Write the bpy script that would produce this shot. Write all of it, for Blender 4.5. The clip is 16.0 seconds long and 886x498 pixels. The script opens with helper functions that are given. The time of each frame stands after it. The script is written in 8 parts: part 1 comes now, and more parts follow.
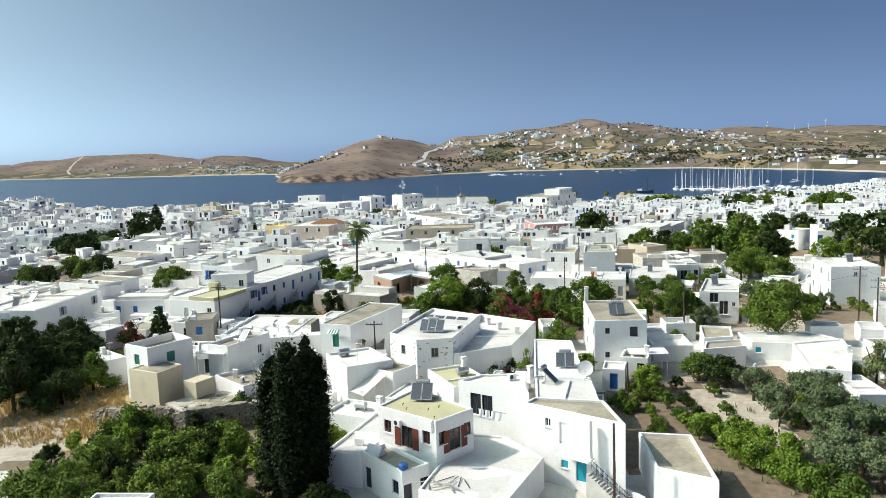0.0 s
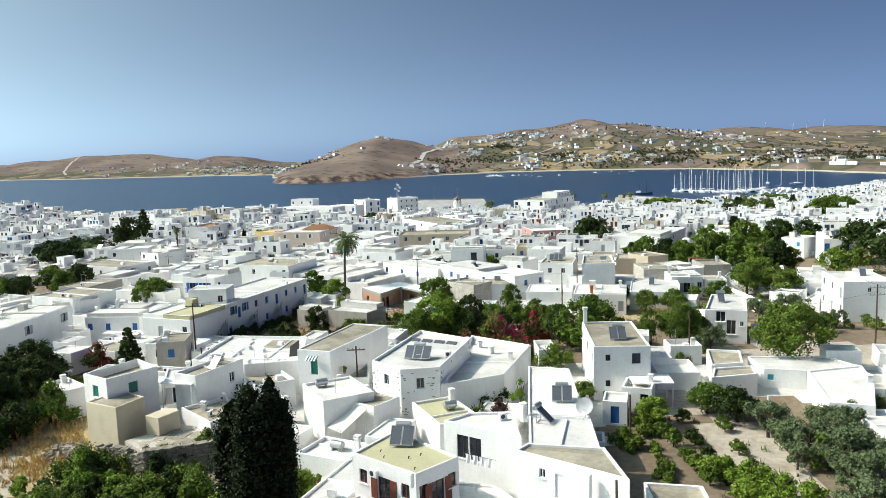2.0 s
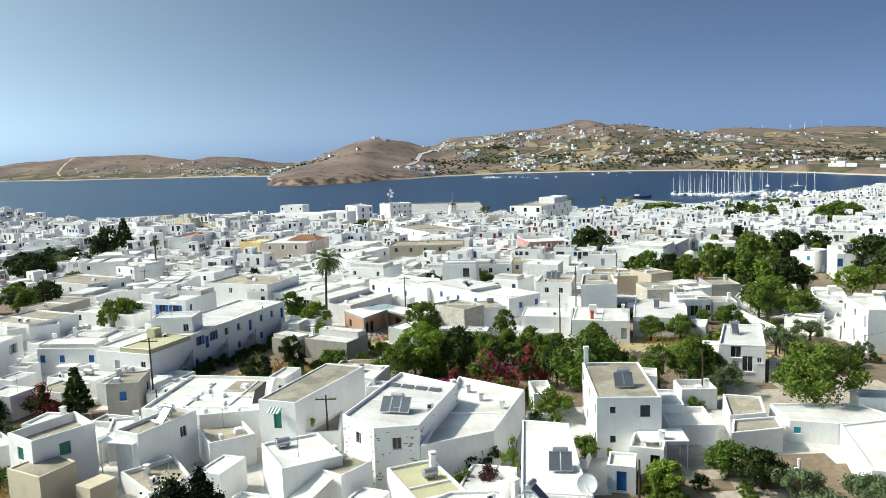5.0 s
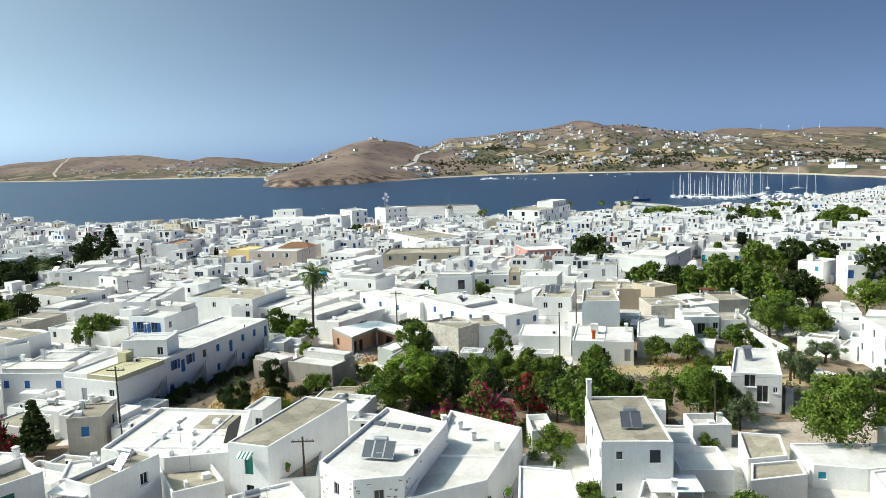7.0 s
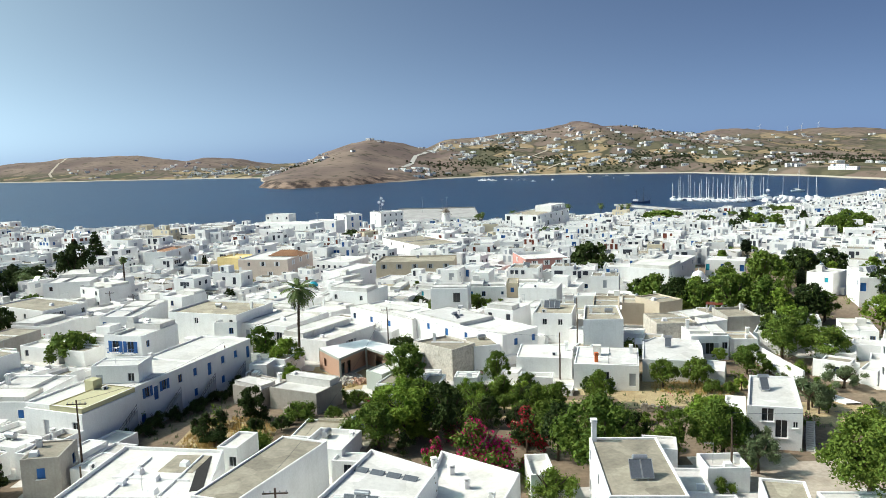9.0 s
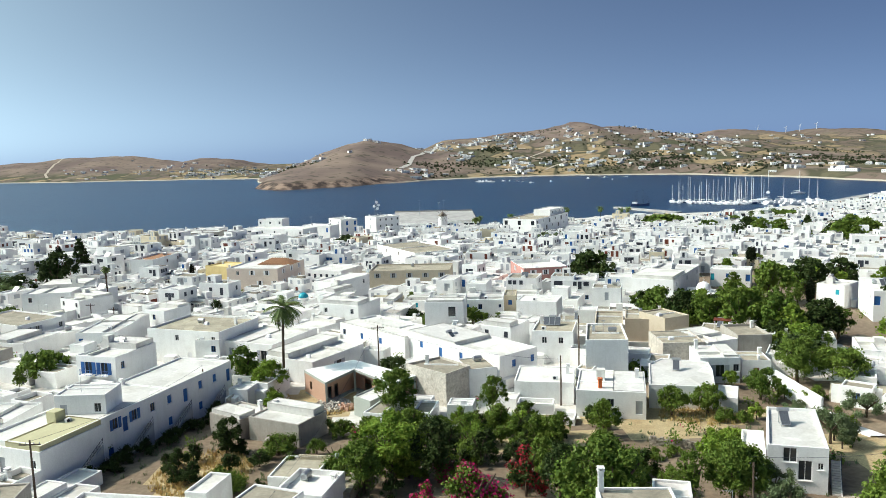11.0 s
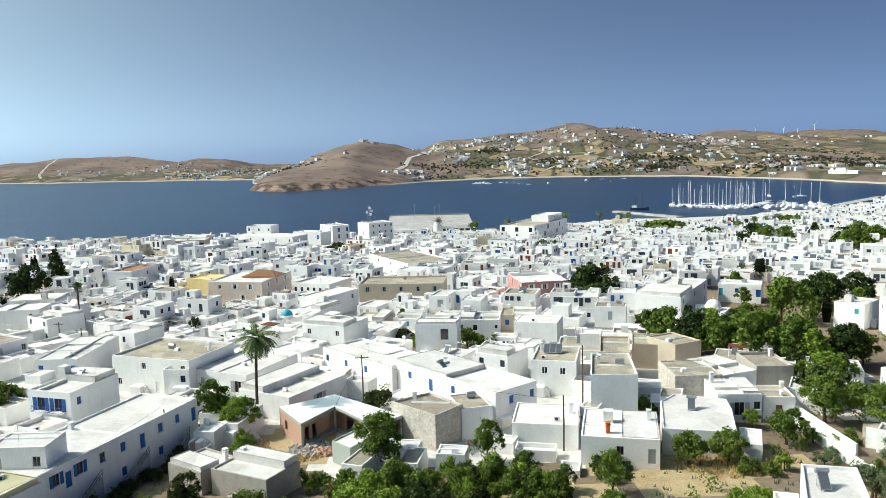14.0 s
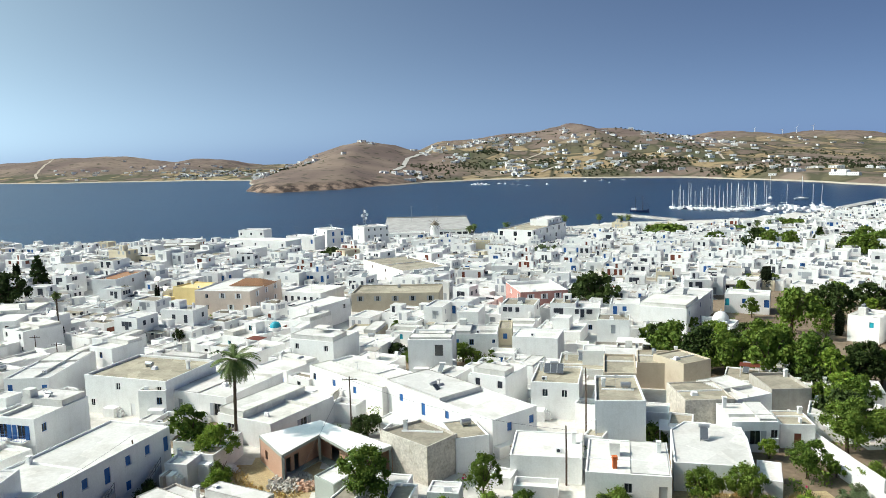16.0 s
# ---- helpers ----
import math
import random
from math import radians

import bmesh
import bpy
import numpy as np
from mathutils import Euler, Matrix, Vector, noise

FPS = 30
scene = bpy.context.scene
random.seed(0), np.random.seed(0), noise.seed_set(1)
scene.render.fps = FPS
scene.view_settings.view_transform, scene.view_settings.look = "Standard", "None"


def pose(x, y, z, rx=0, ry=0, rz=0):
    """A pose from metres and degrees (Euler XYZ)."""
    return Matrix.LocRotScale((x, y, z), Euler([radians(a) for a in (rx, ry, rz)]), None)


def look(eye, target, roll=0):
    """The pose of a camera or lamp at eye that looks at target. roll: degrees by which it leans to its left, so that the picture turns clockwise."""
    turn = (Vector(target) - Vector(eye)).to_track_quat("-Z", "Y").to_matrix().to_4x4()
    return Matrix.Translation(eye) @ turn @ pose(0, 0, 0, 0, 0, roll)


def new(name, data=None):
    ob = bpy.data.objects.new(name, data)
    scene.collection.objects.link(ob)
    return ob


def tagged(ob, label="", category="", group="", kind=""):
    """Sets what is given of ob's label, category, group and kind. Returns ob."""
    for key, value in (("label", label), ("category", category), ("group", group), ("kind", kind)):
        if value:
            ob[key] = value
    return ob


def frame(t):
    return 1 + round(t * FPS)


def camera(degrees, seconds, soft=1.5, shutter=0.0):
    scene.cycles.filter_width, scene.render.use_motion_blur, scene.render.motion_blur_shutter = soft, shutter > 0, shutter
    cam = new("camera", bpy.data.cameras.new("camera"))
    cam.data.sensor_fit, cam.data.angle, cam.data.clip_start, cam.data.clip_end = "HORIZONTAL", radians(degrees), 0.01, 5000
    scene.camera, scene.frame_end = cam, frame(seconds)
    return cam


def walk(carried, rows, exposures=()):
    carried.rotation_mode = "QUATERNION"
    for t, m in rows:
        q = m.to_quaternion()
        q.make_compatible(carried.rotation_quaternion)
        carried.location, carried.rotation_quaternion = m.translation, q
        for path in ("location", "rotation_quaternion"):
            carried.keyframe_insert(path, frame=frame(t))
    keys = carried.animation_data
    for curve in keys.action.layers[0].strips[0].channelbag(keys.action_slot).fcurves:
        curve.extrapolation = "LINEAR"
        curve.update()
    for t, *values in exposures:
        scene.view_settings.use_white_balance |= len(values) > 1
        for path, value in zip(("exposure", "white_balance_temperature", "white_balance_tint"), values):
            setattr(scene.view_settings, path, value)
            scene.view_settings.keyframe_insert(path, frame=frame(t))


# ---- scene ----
cam = camera(60.0, 16.0, soft=0.8)
EYE, TILT, LEAN = 45.330, -0.300, 1.800  # first eye above the sea; tilt and lean of the whole path
ROWS = [  # seconds, metres right, ahead and up, then yaw, pitch and roll
    (0.0, -0.06, 0.02, -0.04, -0.004, -7.018, -0.005),
    (0.5, 0.32, 2.05, 0.34, -0.036, -7.023, -0.007),
    (1.0, 0.68, 4.09, 0.73, -0.068, -7.026, -0.009),
    (1.5, 1.03, 6.14, 1.12, -0.100, -7.028, -0.011),
    (2.0, 1.36, 8.19, 1.52, -0.133, -7.030, -0.012),
    (2.5, 1.69, 10.26, 1.93, -0.166, -7.031, -0.012),
    (3.0, 2.00, 12.33, 2.35, -0.200, -7.031, -0.013),
    (3.5, 2.30, 14.40, 2.77, -0.235, -7.031, -0.012),
    (4.0, 2.59, 16.49, 3.19, -0.270, -7.030, -0.012),
    (6.5, 3.92, 27.00, 5.35, -0.450, -7.023, -0.000),
    (7.0, 4.16, 29.12, 5.78, -0.487, -7.021, 0.004),
    (7.5, 4.40, 31.24, 6.21, -0.525, -7.019, 0.008),
    (8.0, 4.63, 33.37, 6.64, -0.562, -7.017, 0.013),
    (8.5, 4.86, 35.51, 7.06, -0.600, -7.015, 0.019),
    (9.0, 5.08, 37.65, 7.48, -0.637, -7.013, 0.026),
    (11.5, 6.17, 48.42, 9.50, -0.825, -7.003, 0.068),
    (12.0, 6.38, 50.58, 9.88, -0.861, -7.002, 0.079),
    (12.5, 6.59, 52.75, 10.25, -0.897, -7.000, 0.091),
    (13.0, 6.81, 54.92, 10.61, -0.933, -6.999, 0.104),
    (13.5, 7.03, 57.10, 10.96, -0.967, -6.997, 0.117),
    (14.0, 7.25, 59.27, 11.30, -1.001, -6.996, 0.132),
    (14.5, 7.47, 61.45, 11.63, -1.034, -6.995, 0.147),
    (15.0, 7.70, 63.64, 11.94, -1.066, -6.993, 0.164),
    (15.5, 7.93, 65.82, 12.24, -1.097, -6.992, 0.181),
    (16.0, 8.16, 68.01, 12.52, -1.126, -6.990, 0.200),
]
walk(cam, [(t, pose(0, 0, EYE, TILT, LEAN, 0) @ pose(x, y, z, 90 + pitch, 0, yaw) @ pose(0, 0, 0, 0, 0, roll)) for t, x, y, z, yaw, pitch, roll in ROWS])

# ---- world, sun and exposure ----
SUN_EL, SUN_AZ = 43.0, -84.0  # degrees; azimuth from straight ahead, left is minus
world = bpy.data.worlds.new("world")
scene.world = world
world.use_nodes = True
_n = world.node_tree.nodes
_sky = _n.new("ShaderNodeTexSky")
_sky.sky_type = "NISHITA"
_sky.sun_disc = False
_sky.sun_elevation = radians(SUN_EL)
_sky.sun_rotation = radians(SUN_AZ)
_sky.altitude = 150.0
_sky.air_density = 0.08
_sky.dust_density = 0.1
_sky.ozone_density = 4.5
_n["Background"].inputs[1].default_value = 0.070
_aureole = _n.new("ShaderNodeTexSky")  # dust in the summer air, which brightens the sky towards the sun
_aureole.sky_type = "NISHITA"
_aureole.sun_disc = False
_aureole.sun_elevation = radians(SUN_EL)
_aureole.sun_rotation = radians(SUN_AZ)
_aureole.altitude = 0.0
_aureole.air_density = 0.03
_aureole.dust_density = 2.6
_aureole.ozone_density = 1.5
_tint = _n.new("ShaderNodeMix")
_tint.data_type, _tint.blend_type = "RGBA", "MULTIPLY"
_tint.inputs[0].default_value = 1.0
_tint.inputs[7].default_value = (2.88, 4.25, 4.03, 1)
_dusty = _n.new("ShaderNodeMix")
_dusty.data_type, _dusty.blend_type = "RGBA", "ADD"
_dusty.inputs[0].default_value = 1.0
_haze = _n.new("ShaderNodeMix")  # the even blue of the clear air over the dust
_haze.data_type = "RGBA"
_haze.inputs[0].default_value = 0.15
_haze.inputs[7].default_value = (0.1, 1.0, 7.6, 1)
world.node_tree.links.new(_sky.outputs[0], _dusty.inputs[6])
world.node_tree.links.new(_aureole.outputs[0], _tint.inputs[6])
world.node_tree.links.new(_tint.outputs[2], _dusty.inputs[7])
world.node_tree.links.new(_dusty.outputs[2], _haze.inputs[6])
world.node_tree.links.new(_haze.outputs[2], _n["Background"].inputs[0])
sun_data = bpy.data.lights.new("sun", "SUN")
sun_data.energy, sun_data.angle, sun_data.color = 3.75, radians(0.5), (1.0, 0.885, 0.81)
sun = new("sun", sun_data)
_s = Vector((math.sin(radians(SUN_AZ)) * math.cos(radians(SUN_EL)), math.cos(radians(SUN_AZ)) * math.cos(radians(SUN_EL)), math.sin(radians(SUN_EL))))
sun.matrix_world = look((0, 0, 300), Vector((0, 0, 300)) - _s)
scene.view_settings.exposure = 0.22


# ---- materials ----
def mat(name, base, rough=0.8, vary=0.12, scale=0.6, fine=9.0, bump=0.15, metal=0.0, tint=None, tint_amount=0.35, rand=0.0, spec=0.3, streak=0.0, patch=0.0):
    """A weathered surface: base colour varied at two scales, with stains of a tint, a slight relief and a random shade per object."""
    m = bpy.data.materials.new(name)
    m.use_nodes = True
    nt = m.node_tree
    b = nt.nodes["Principled BSDF"]
    b.inputs["Roughness"].default_value = rough
    b.inputs["Metallic"].default_value = metal
    b.inputs["Specular IOR Level"].default_value = spec
    geo = nt.nodes.new("ShaderNodeNewGeometry")
    info = nt.nodes.new("ShaderNodeObjectInfo")

    def tex(s, detail, rough_=0.6):
        t = nt.nodes.new("ShaderNodeTexNoise")
        t.inputs["Scale"].default_value = s
        t.inputs["Detail"].default_value = detail
        t.inputs["Roughness"].default_value = rough_
        nt.links.new(geo.outputs["Position"], t.inputs["Vector"])
        return t

    def ramp(t, lo, hi, a, z):
        r = nt.nodes.new("ShaderNodeMapRange")
        r.inputs[1].default_value, r.inputs[2].default_value = lo, hi
        r.inputs[3].default_value, r.inputs[4].default_value = a, z
        nt.links.new(t, r.inputs[0])
        return r.outputs[0]

    def mix(kind, fac, a, c):
        x = nt.nodes.new("ShaderNodeMix")
        x.data_type, x.blend_type = "RGBA", kind
        for k, v in ((0, fac), (6, a), (7, c)):
            if isinstance(v, (int, float)):
                x.inputs[k].default_value = v
            elif isinstance(v, tuple):
                x.inputs[k].default_value = (*v, 1)
            else:
                nt.links.new(v, x.inputs[k])
        return x.outputs[2]

    big, small = tex(scale, 4.0), tex(fine, 3.0)
    col = base
    if tint:
        col = mix("MIX", ramp(big.outputs[0], 0.48, 0.72, 0.0, tint_amount), base, tint)
    shade = ramp(small.outputs[0], 0.3, 0.7, 1 - vary, 1 + vary * 0.6)
    grey = nt.nodes.new("ShaderNodeCombineColor")
    for k in range(3):
        nt.links.new(shade, grey.inputs[k])
    col = mix("MULTIPLY", 1.0, col, grey.outputs[0])
    if streak:  # rain stains running down
        mp = nt.nodes.new("ShaderNodeMapping")
        mp.inputs["Scale"].default_value = (1.7, 1.7, 0.16)
        nt.links.new(geo.outputs["Position"], mp.inputs[0])
        run = tex(1.0, 5.0)
        nt.links.new(mp.outputs[0], run.inputs["Vector"])
        col = mix("MIX", ramp(run.outputs[0], 0.52, 0.74, 0.0, streak), col, tint)
    if patch:  # repairs and mortar patches with edges of their own
        cell = nt.nodes.new("ShaderNodeTexVoronoi")
        cell.inputs["Scale"].default_value = 0.42
        warp = nt.nodes.new("ShaderNodeMix")
        warp.data_type = "RGBA"
        warp.inputs[0].default_value = 0.35
        nt.links.new(geo.outputs["Position"], warp.inputs[6])
        nt.links.new(tex(0.9, 2.0).outputs["Color"], warp.inputs[7])
        nt.links.new(warp.outputs[2], cell.inputs["Vector"])
        sep = nt.nodes.new("ShaderNodeSeparateColor")
        nt.links.new(cell.outputs["Color"], sep.inputs[0])
        g3 = nt.nodes.new("ShaderNodeCombineColor")
        for k in range(3):
            nt.links.new(ramp(sep.outputs[0], 0, 1, 1 - patch, 1 + patch * 0.4), g3.inputs[k])
        col = mix("MULTIPLY", 1.0, col, g3.outputs[0])
    if rand:
        g2 = nt.nodes.new("ShaderNodeCombineColor")
        for k in range(3):
            nt.links.new(ramp(info.outputs["Random"], 0, 1, 1 - rand, 1 + rand * (0.6, 0.6, 0.3)[k]), g2.inputs[k])
        col = mix("MULTIPLY", 1.0, col, g2.outputs[0])
    nt.links.new(col, b.inputs["Base Color"])
    if bump:
        bp = nt.nodes.new("ShaderNodeBump")
        bp.inputs["Strength"].default_value = bump
        bp.inputs["Distance"].default_value = 0.05
        nt.links.new(small.outputs[0], bp.inputs["Height"])
        nt.links.new(bp.outputs[0], b.inputs["Normal"])
    return m


def leaf_mat(name, base, second, thin=0.22):
    """Leaves: two greens by clump, with some light coming through."""
    m = bpy.data.materials.new(name)
    m.use_nodes = True
    nt = m.node_tree
    b = nt.nodes["Principled BSDF"]
    b.inputs["Roughness"].default_value = 0.65
    b.inputs["Specular IOR Level"].default_value = 0.12
    geo = nt.nodes.new("ShaderNodeNewGeometry")
    info = nt.nodes.new("ShaderNodeObjectInfo")
    mx = nt.nodes.new("ShaderNodeMix")
    mx.data_type = "RGBA"
    mx.inputs[6].default_value, mx.inputs[7].default_value = (*base, 1), (*second, 1)
    add = nt.nodes.new("ShaderNodeMath")
    add.operation = "MULTIPLY_ADD"
    add.inputs[1].default_value = 0.65
    mul = nt.nodes.new("ShaderNodeMath")
    mul.operation = "MULTIPLY"
    mul.inputs[1].default_value = 0.35
    nt.links.new(info.outputs["Random"], mul.inputs[0])
    nt.links.new(geo.outputs["Random Per Island"], add.inputs[0])
    nt.links.new(mul.outputs[0], add.inputs[2])
    nt.links.new(add.outputs[0], mx.inputs[0])
    nt.links.new(mx.outputs[2], b.inputs["Base Color"])
    tr = nt.nodes.new("ShaderNodeBsdfTranslucent")
    nt.links.new(mx.outputs[2], tr.inputs[0])
    ms = nt.nodes.new("ShaderNodeMixShader")
    ms.inputs[0].default_value = thin
    nt.links.new(b.outputs[0], ms.inputs[1])
    nt.links.new(tr.outputs[0], ms.inputs[2])
    nt.links.new(ms.outputs[0], nt.nodes["Material Output"].inputs[0])
    return m


WHITE = mat("whitewash", (0.85, 0.845, 0.825), 0.85, 0.07, 0.45, 5.0, 0.3, tint=(0.52, 0.50, 0.45), tint_amount=0.22, rand=0.05, streak=0.17)
CREAM = mat("cream_render", (0.66, 0.58, 0.42), 0.85, 0.07, 0.4, 6.0, 0.2, tint=(0.45, 0.38, 0.27), tint_amount=0.4)
GREYW = mat("bare_render", (0.42, 0.39, 0.34), 0.9, 0.12, 0.5, 4.0, 0.3, tint=(0.26, 0.24, 0.2), tint_amount=0.5, streak=0.4)
YELLOW = mat("yellow_render", (0.72, 0.58, 0.28), 0.85, 0.06, 0.5, 6.0, 0.2, tint=(0.5, 0.38, 0.16))
BEIGE = mat("beige_render", (0.53, 0.455, 0.345), 0.85, 0.08, 0.5, 5.0, 0.2, tint=(0.36, 0.29, 0.2))
PINK = mat("pink_render", (0.70, 0.58, 0.49), 0.85, 0.08, 0.5, 5.0, 0.2, tint=(0.42, 0.33, 0.26))
RED = mat("red_render", (0.50, 0.26, 0.22), 0.85, 0.08, 0.5, 5.0, 0.2, tint=(0.36, 0.1, 0.08))
ROOFW = mat("whitewashed_roof", (0.72, 0.705, 0.67), 0.9, 0.09, 0.22, 2.4, 0.25, tint=(0.43, 0.40, 0.34), tint_amount=0.5, rand=0.12, patch=0.14)
ROOFC = mat("concrete_roof", (0.40, 0.36, 0.28), 0.95, 0.16, 0.35, 2.2, 0.35, tint=(0.22, 0.20, 0.16), tint_amount=0.7, rand=0.15, patch=0.25)
ROOFY = mat("yellowish_roof", (0.50, 0.47, 0.29), 0.95, 0.06, 0.35, 3.0, 0.2, tint=(0.36, 0.34, 0.22), tint_amount=0.4)
TILE = mat("clay_tile", (0.36, 0.19, 0.10), 0.9, 0.25, 0.8, 5.0, 0.5, tint=(0.25, 0.16, 0.1))
STONE = mat("rubble_stone", (0.33, 0.29, 0.23), 0.95, 0.35, 1.2, 3.0, 0.8, tint=(0.18, 0.16, 0.13), tint_amount=0.6)
OLDSTONE = mat("limewashed_stone", (0.57, 0.53, 0.46), 0.95, 0.25, 0.9, 3.0, 0.7, tint=(0.30, 0.26, 0.20), tint_amount=0.6, streak=0.3)
BRICK = mat("hollow_brick", (0.52, 0.33, 0.24), 0.9, 0.2, 1.0, 7.0, 0.3, rand=0.15)
CONCRETE = mat("pale_concrete", (0.36, 0.39, 0.35), 0.9, 0.08, 0.6, 5.0, 0.2)
BLUE = mat("blue_paint", (0.025, 0.12, 0.36), 0.5, 0.1, 1.0, 9.0, 0.05, rand=0.25)
TEAL = mat("turquoise_paint", (0.02, 0.33, 0.42), 0.5, 0.1, 1.0, 9.0, 0.05)
GREEN = mat("green_paint", (0.02, 0.16, 0.12), 0.5, 0.1, 1.0, 9.0, 0.05)
BROWN = mat("brown_wood", (0.16, 0.045, 0.025), 0.6, 0.2, 2.0, 14.0, 0.15)
GREYP = mat("grey_paint_stair_shade", (0.38, 0.40, 0.42), 0.6, 0.1, 1.0, 9.0, 0.05)
WHITEP = mat("white_paint", (0.80, 0.80, 0.80), 0.5, 0.04, 1.0, 9.0, 0.05)
GLASS = mat("dark_glass", (0.02, 0.025, 0.03), 0.12, 0.2, 1.0, 2.0, 0.0, spec=0.6)
DARK = mat("well_shade_black", (0.03, 0.028, 0.026), 0.9, 0.2, 1.0, 3.0, 0.0)
PANEL = mat("solar_glass", (0.10, 0.11, 0.125), 0.22, 0.2, 2.0, 6.0, 0.0, spec=0.7)
STEEL = mat("galvanised_steel", (0.45, 0.46, 0.47), 0.4, 0.15, 2.0, 8.0, 0.05, metal=0.7)
IRON = mat("dark_iron", (0.04, 0.045, 0.06), 0.6, 0.2, 2.0, 8.0, 0.05)
POLEW = mat("pole_wood", (0.10, 0.07, 0.05), 0.9, 0.25, 2.0, 9.0, 0.3)
BARK = mat("bark", (0.09, 0.065, 0.045), 0.95, 0.3, 2.0, 12.0, 0.6)
CANVAS = mat("canvas", (0.72, 0.69, 0.62), 0.9, 0.08, 1.0, 6.0, 0.1)
ORANGE = mat("orange_paint", (0.6, 0.16, 0.05), 0.7, 0.1, 1.0, 6.0, 0.1)
HULL = mat("white_hull", (0.75, 0.76, 0.78), 0.3, 0.04, 1.0, 4.0, 0.0, spec=0.5)
NAVY = mat("navy_hull", (0.03, 0.05, 0.12), 0.3, 0.05, 1.0, 4.0, 0.0, spec=0.5)
QUAY = mat("quay_stone", (0.43, 0.42, 0.40), 0.95, 0.12, 0.2, 1.2, 0.2, tint=(0.22, 0.2, 0.17), patch=0.2)
PAVE = mat("pale_paving", (0.50, 0.48, 0.43), 0.9, 0.12, 0.3, 1.6, 0.2, tint=(0.36, 0.34, 0.3))
SOIL = mat("dry_soil", (0.225, 0.172, 0.118), 1.0, 0.25, 0.12, 1.3, 0.6, tint=(0.14, 0.105, 0.065), tint_amount=0.7)
TRACK = mat("pale_track", (0.47, 0.41, 0.33), 1.0, 0.2, 0.25, 1.5, 0.5, tint=(0.26, 0.2, 0.13), tint_amount=0.6)
TUFT = mat("straw_blades", (0.60, 0.45, 0.19), 1.0, 0.3, 0.8, 4.0, 0.0, tint=(0.40, 0.28, 0.11))
STRAW = mat("dry_grass", (0.46, 0.365, 0.205), 1.0, 0.3, 0.3, 4.0, 0.6, tint=(0.30, 0.21, 0.10), tint_amount=0.6)
LEAF_BROAD = leaf_mat("leaf_broad", (0.058, 0.110, 0.018), (0.190, 0.262, 0.044), 0.24)
LEAF_BRIGHT = leaf_mat("leaf_bright", (0.110, 0.205, 0.024), (0.280, 0.370, 0.055), 0.26)
LEAF_DARK = leaf_mat("leaf_dark", (0.019, 0.037, 0.010), (0.066, 0.096, 0.024), 0.15)
LEAF_OLIVE = leaf_mat("leaf_olive", (0.078, 0.116, 0.048), (0.195, 0.242, 0.120), 0.18)
LEAF_CYPRESS = leaf_mat("leaf_cypress", (0.008, 0.015, 0.006), (0.024, 0.035, 0.012), 0.08)
LEAF_PALM = leaf_mat("leaf_palm", (0.068, 0.112, 0.033), (0.180, 0.225, 0.075))
LEAF_REED = leaf_mat("leaf_reed", (0.14, 0.18, 0.07), (0.26, 0.28, 0.12))
LEAF_SCRUB = leaf_mat("leaf_scrub", (0.042, 0.052, 0.026), (0.105, 0.118, 0.062), 0.2)
LEAF_PLUM = leaf_mat("leaf_plum", (0.045, 0.022, 0.024), (0.13, 0.062, 0.055), 0.25)
FLOWER_M = leaf_mat("flower_magenta", (0.36, 0.016, 0.075), (0.56, 0.035, 0.16))
FLOWER_R = leaf_mat("flower_red", (0.20, 0.014, 0.022), (0.40, 0.030, 0.045))
FLOWER_P = leaf_mat("flower_pink", (0.45, 0.15, 0.22), (0.6, 0.28, 0.34))


# ---- building helpers ----
def part(name, bm, material, parent=None, label=""):
    """Links a bmesh as one mesh object, under a thing or a part."""
    me = bpy.data.meshes.new(name)
    bm.to_mesh(me)
    bm.free()
    return mesh_part(name, me, material, parent, label)


def mesh_part(name, me, material, parent=None, label=""):
    if material and not me.materials:
        me.materials.append(material)
    ob = new(name, me)
    if parent:
        ob.parent = parent
    if label:
        ob["label"] = label
    return ob


def box(bm, x0, y0, z0, x1, y1, z1, m=None):
    vs = [bm.verts.new(Vector(v) if m is None else m @ Vector(v)) for v in (
        (x0, y0, z0), (x1, y0, z0), (x1, y1, z0), (x0, y1, z0), (x0, y0, z1), (x1, y0, z1), (x1, y1, z1), (x0, y1, z1))]
    for f in ((3, 2, 1, 0), (4, 5, 6, 7), (0, 1, 5, 4), (1, 2, 6, 5), (2, 3, 7, 6), (3, 0, 4, 7)):
        bm.faces.new([vs[k] for k in f])
    return vs


def tube(bm, points, radii, sides=8, cap=True):
    """A tapered tube along points."""
    rings = []
    for k, (p, r) in enumerate(zip(points, radii)):
        p = Vector(p)
        a = Vector(points[max(k - 1, 0)])
        c = Vector(points[min(k + 1, len(points) - 1)])
        q = (c - a).to_track_quat("Z", "X")
        rings.append([bm.verts.new(p + q @ Vector((r * math.cos(2 * math.pi * s / sides), r * math.sin(2 * math.pi * s / sides), 0))) for s in range(sides)])
    for a, c in zip(rings, rings[1:]):
        for s in range(sides):
            bm.faces.new((a[s], a[(s + 1) % sides], c[(s + 1) % sides], c[s]))
    if cap:
        bm.faces.new(rings[-1])
        bm.faces.new(rings[0][::-1])


def lerp_table(v, table):
    """A smooth walk through a short table of (place, value)."""
    if v <= table[0][0]:
        return table[0][1]
    for (a, p), (c, q) in zip(table, table[1:]):
        if v <= c:
            u = (v - a) / (c - a)
            u = u * u * (3 - 2 * u)
            return p + (q - p) * u
    return table[-1][1]


S = 1.1333  # metres for each unit of the plan below


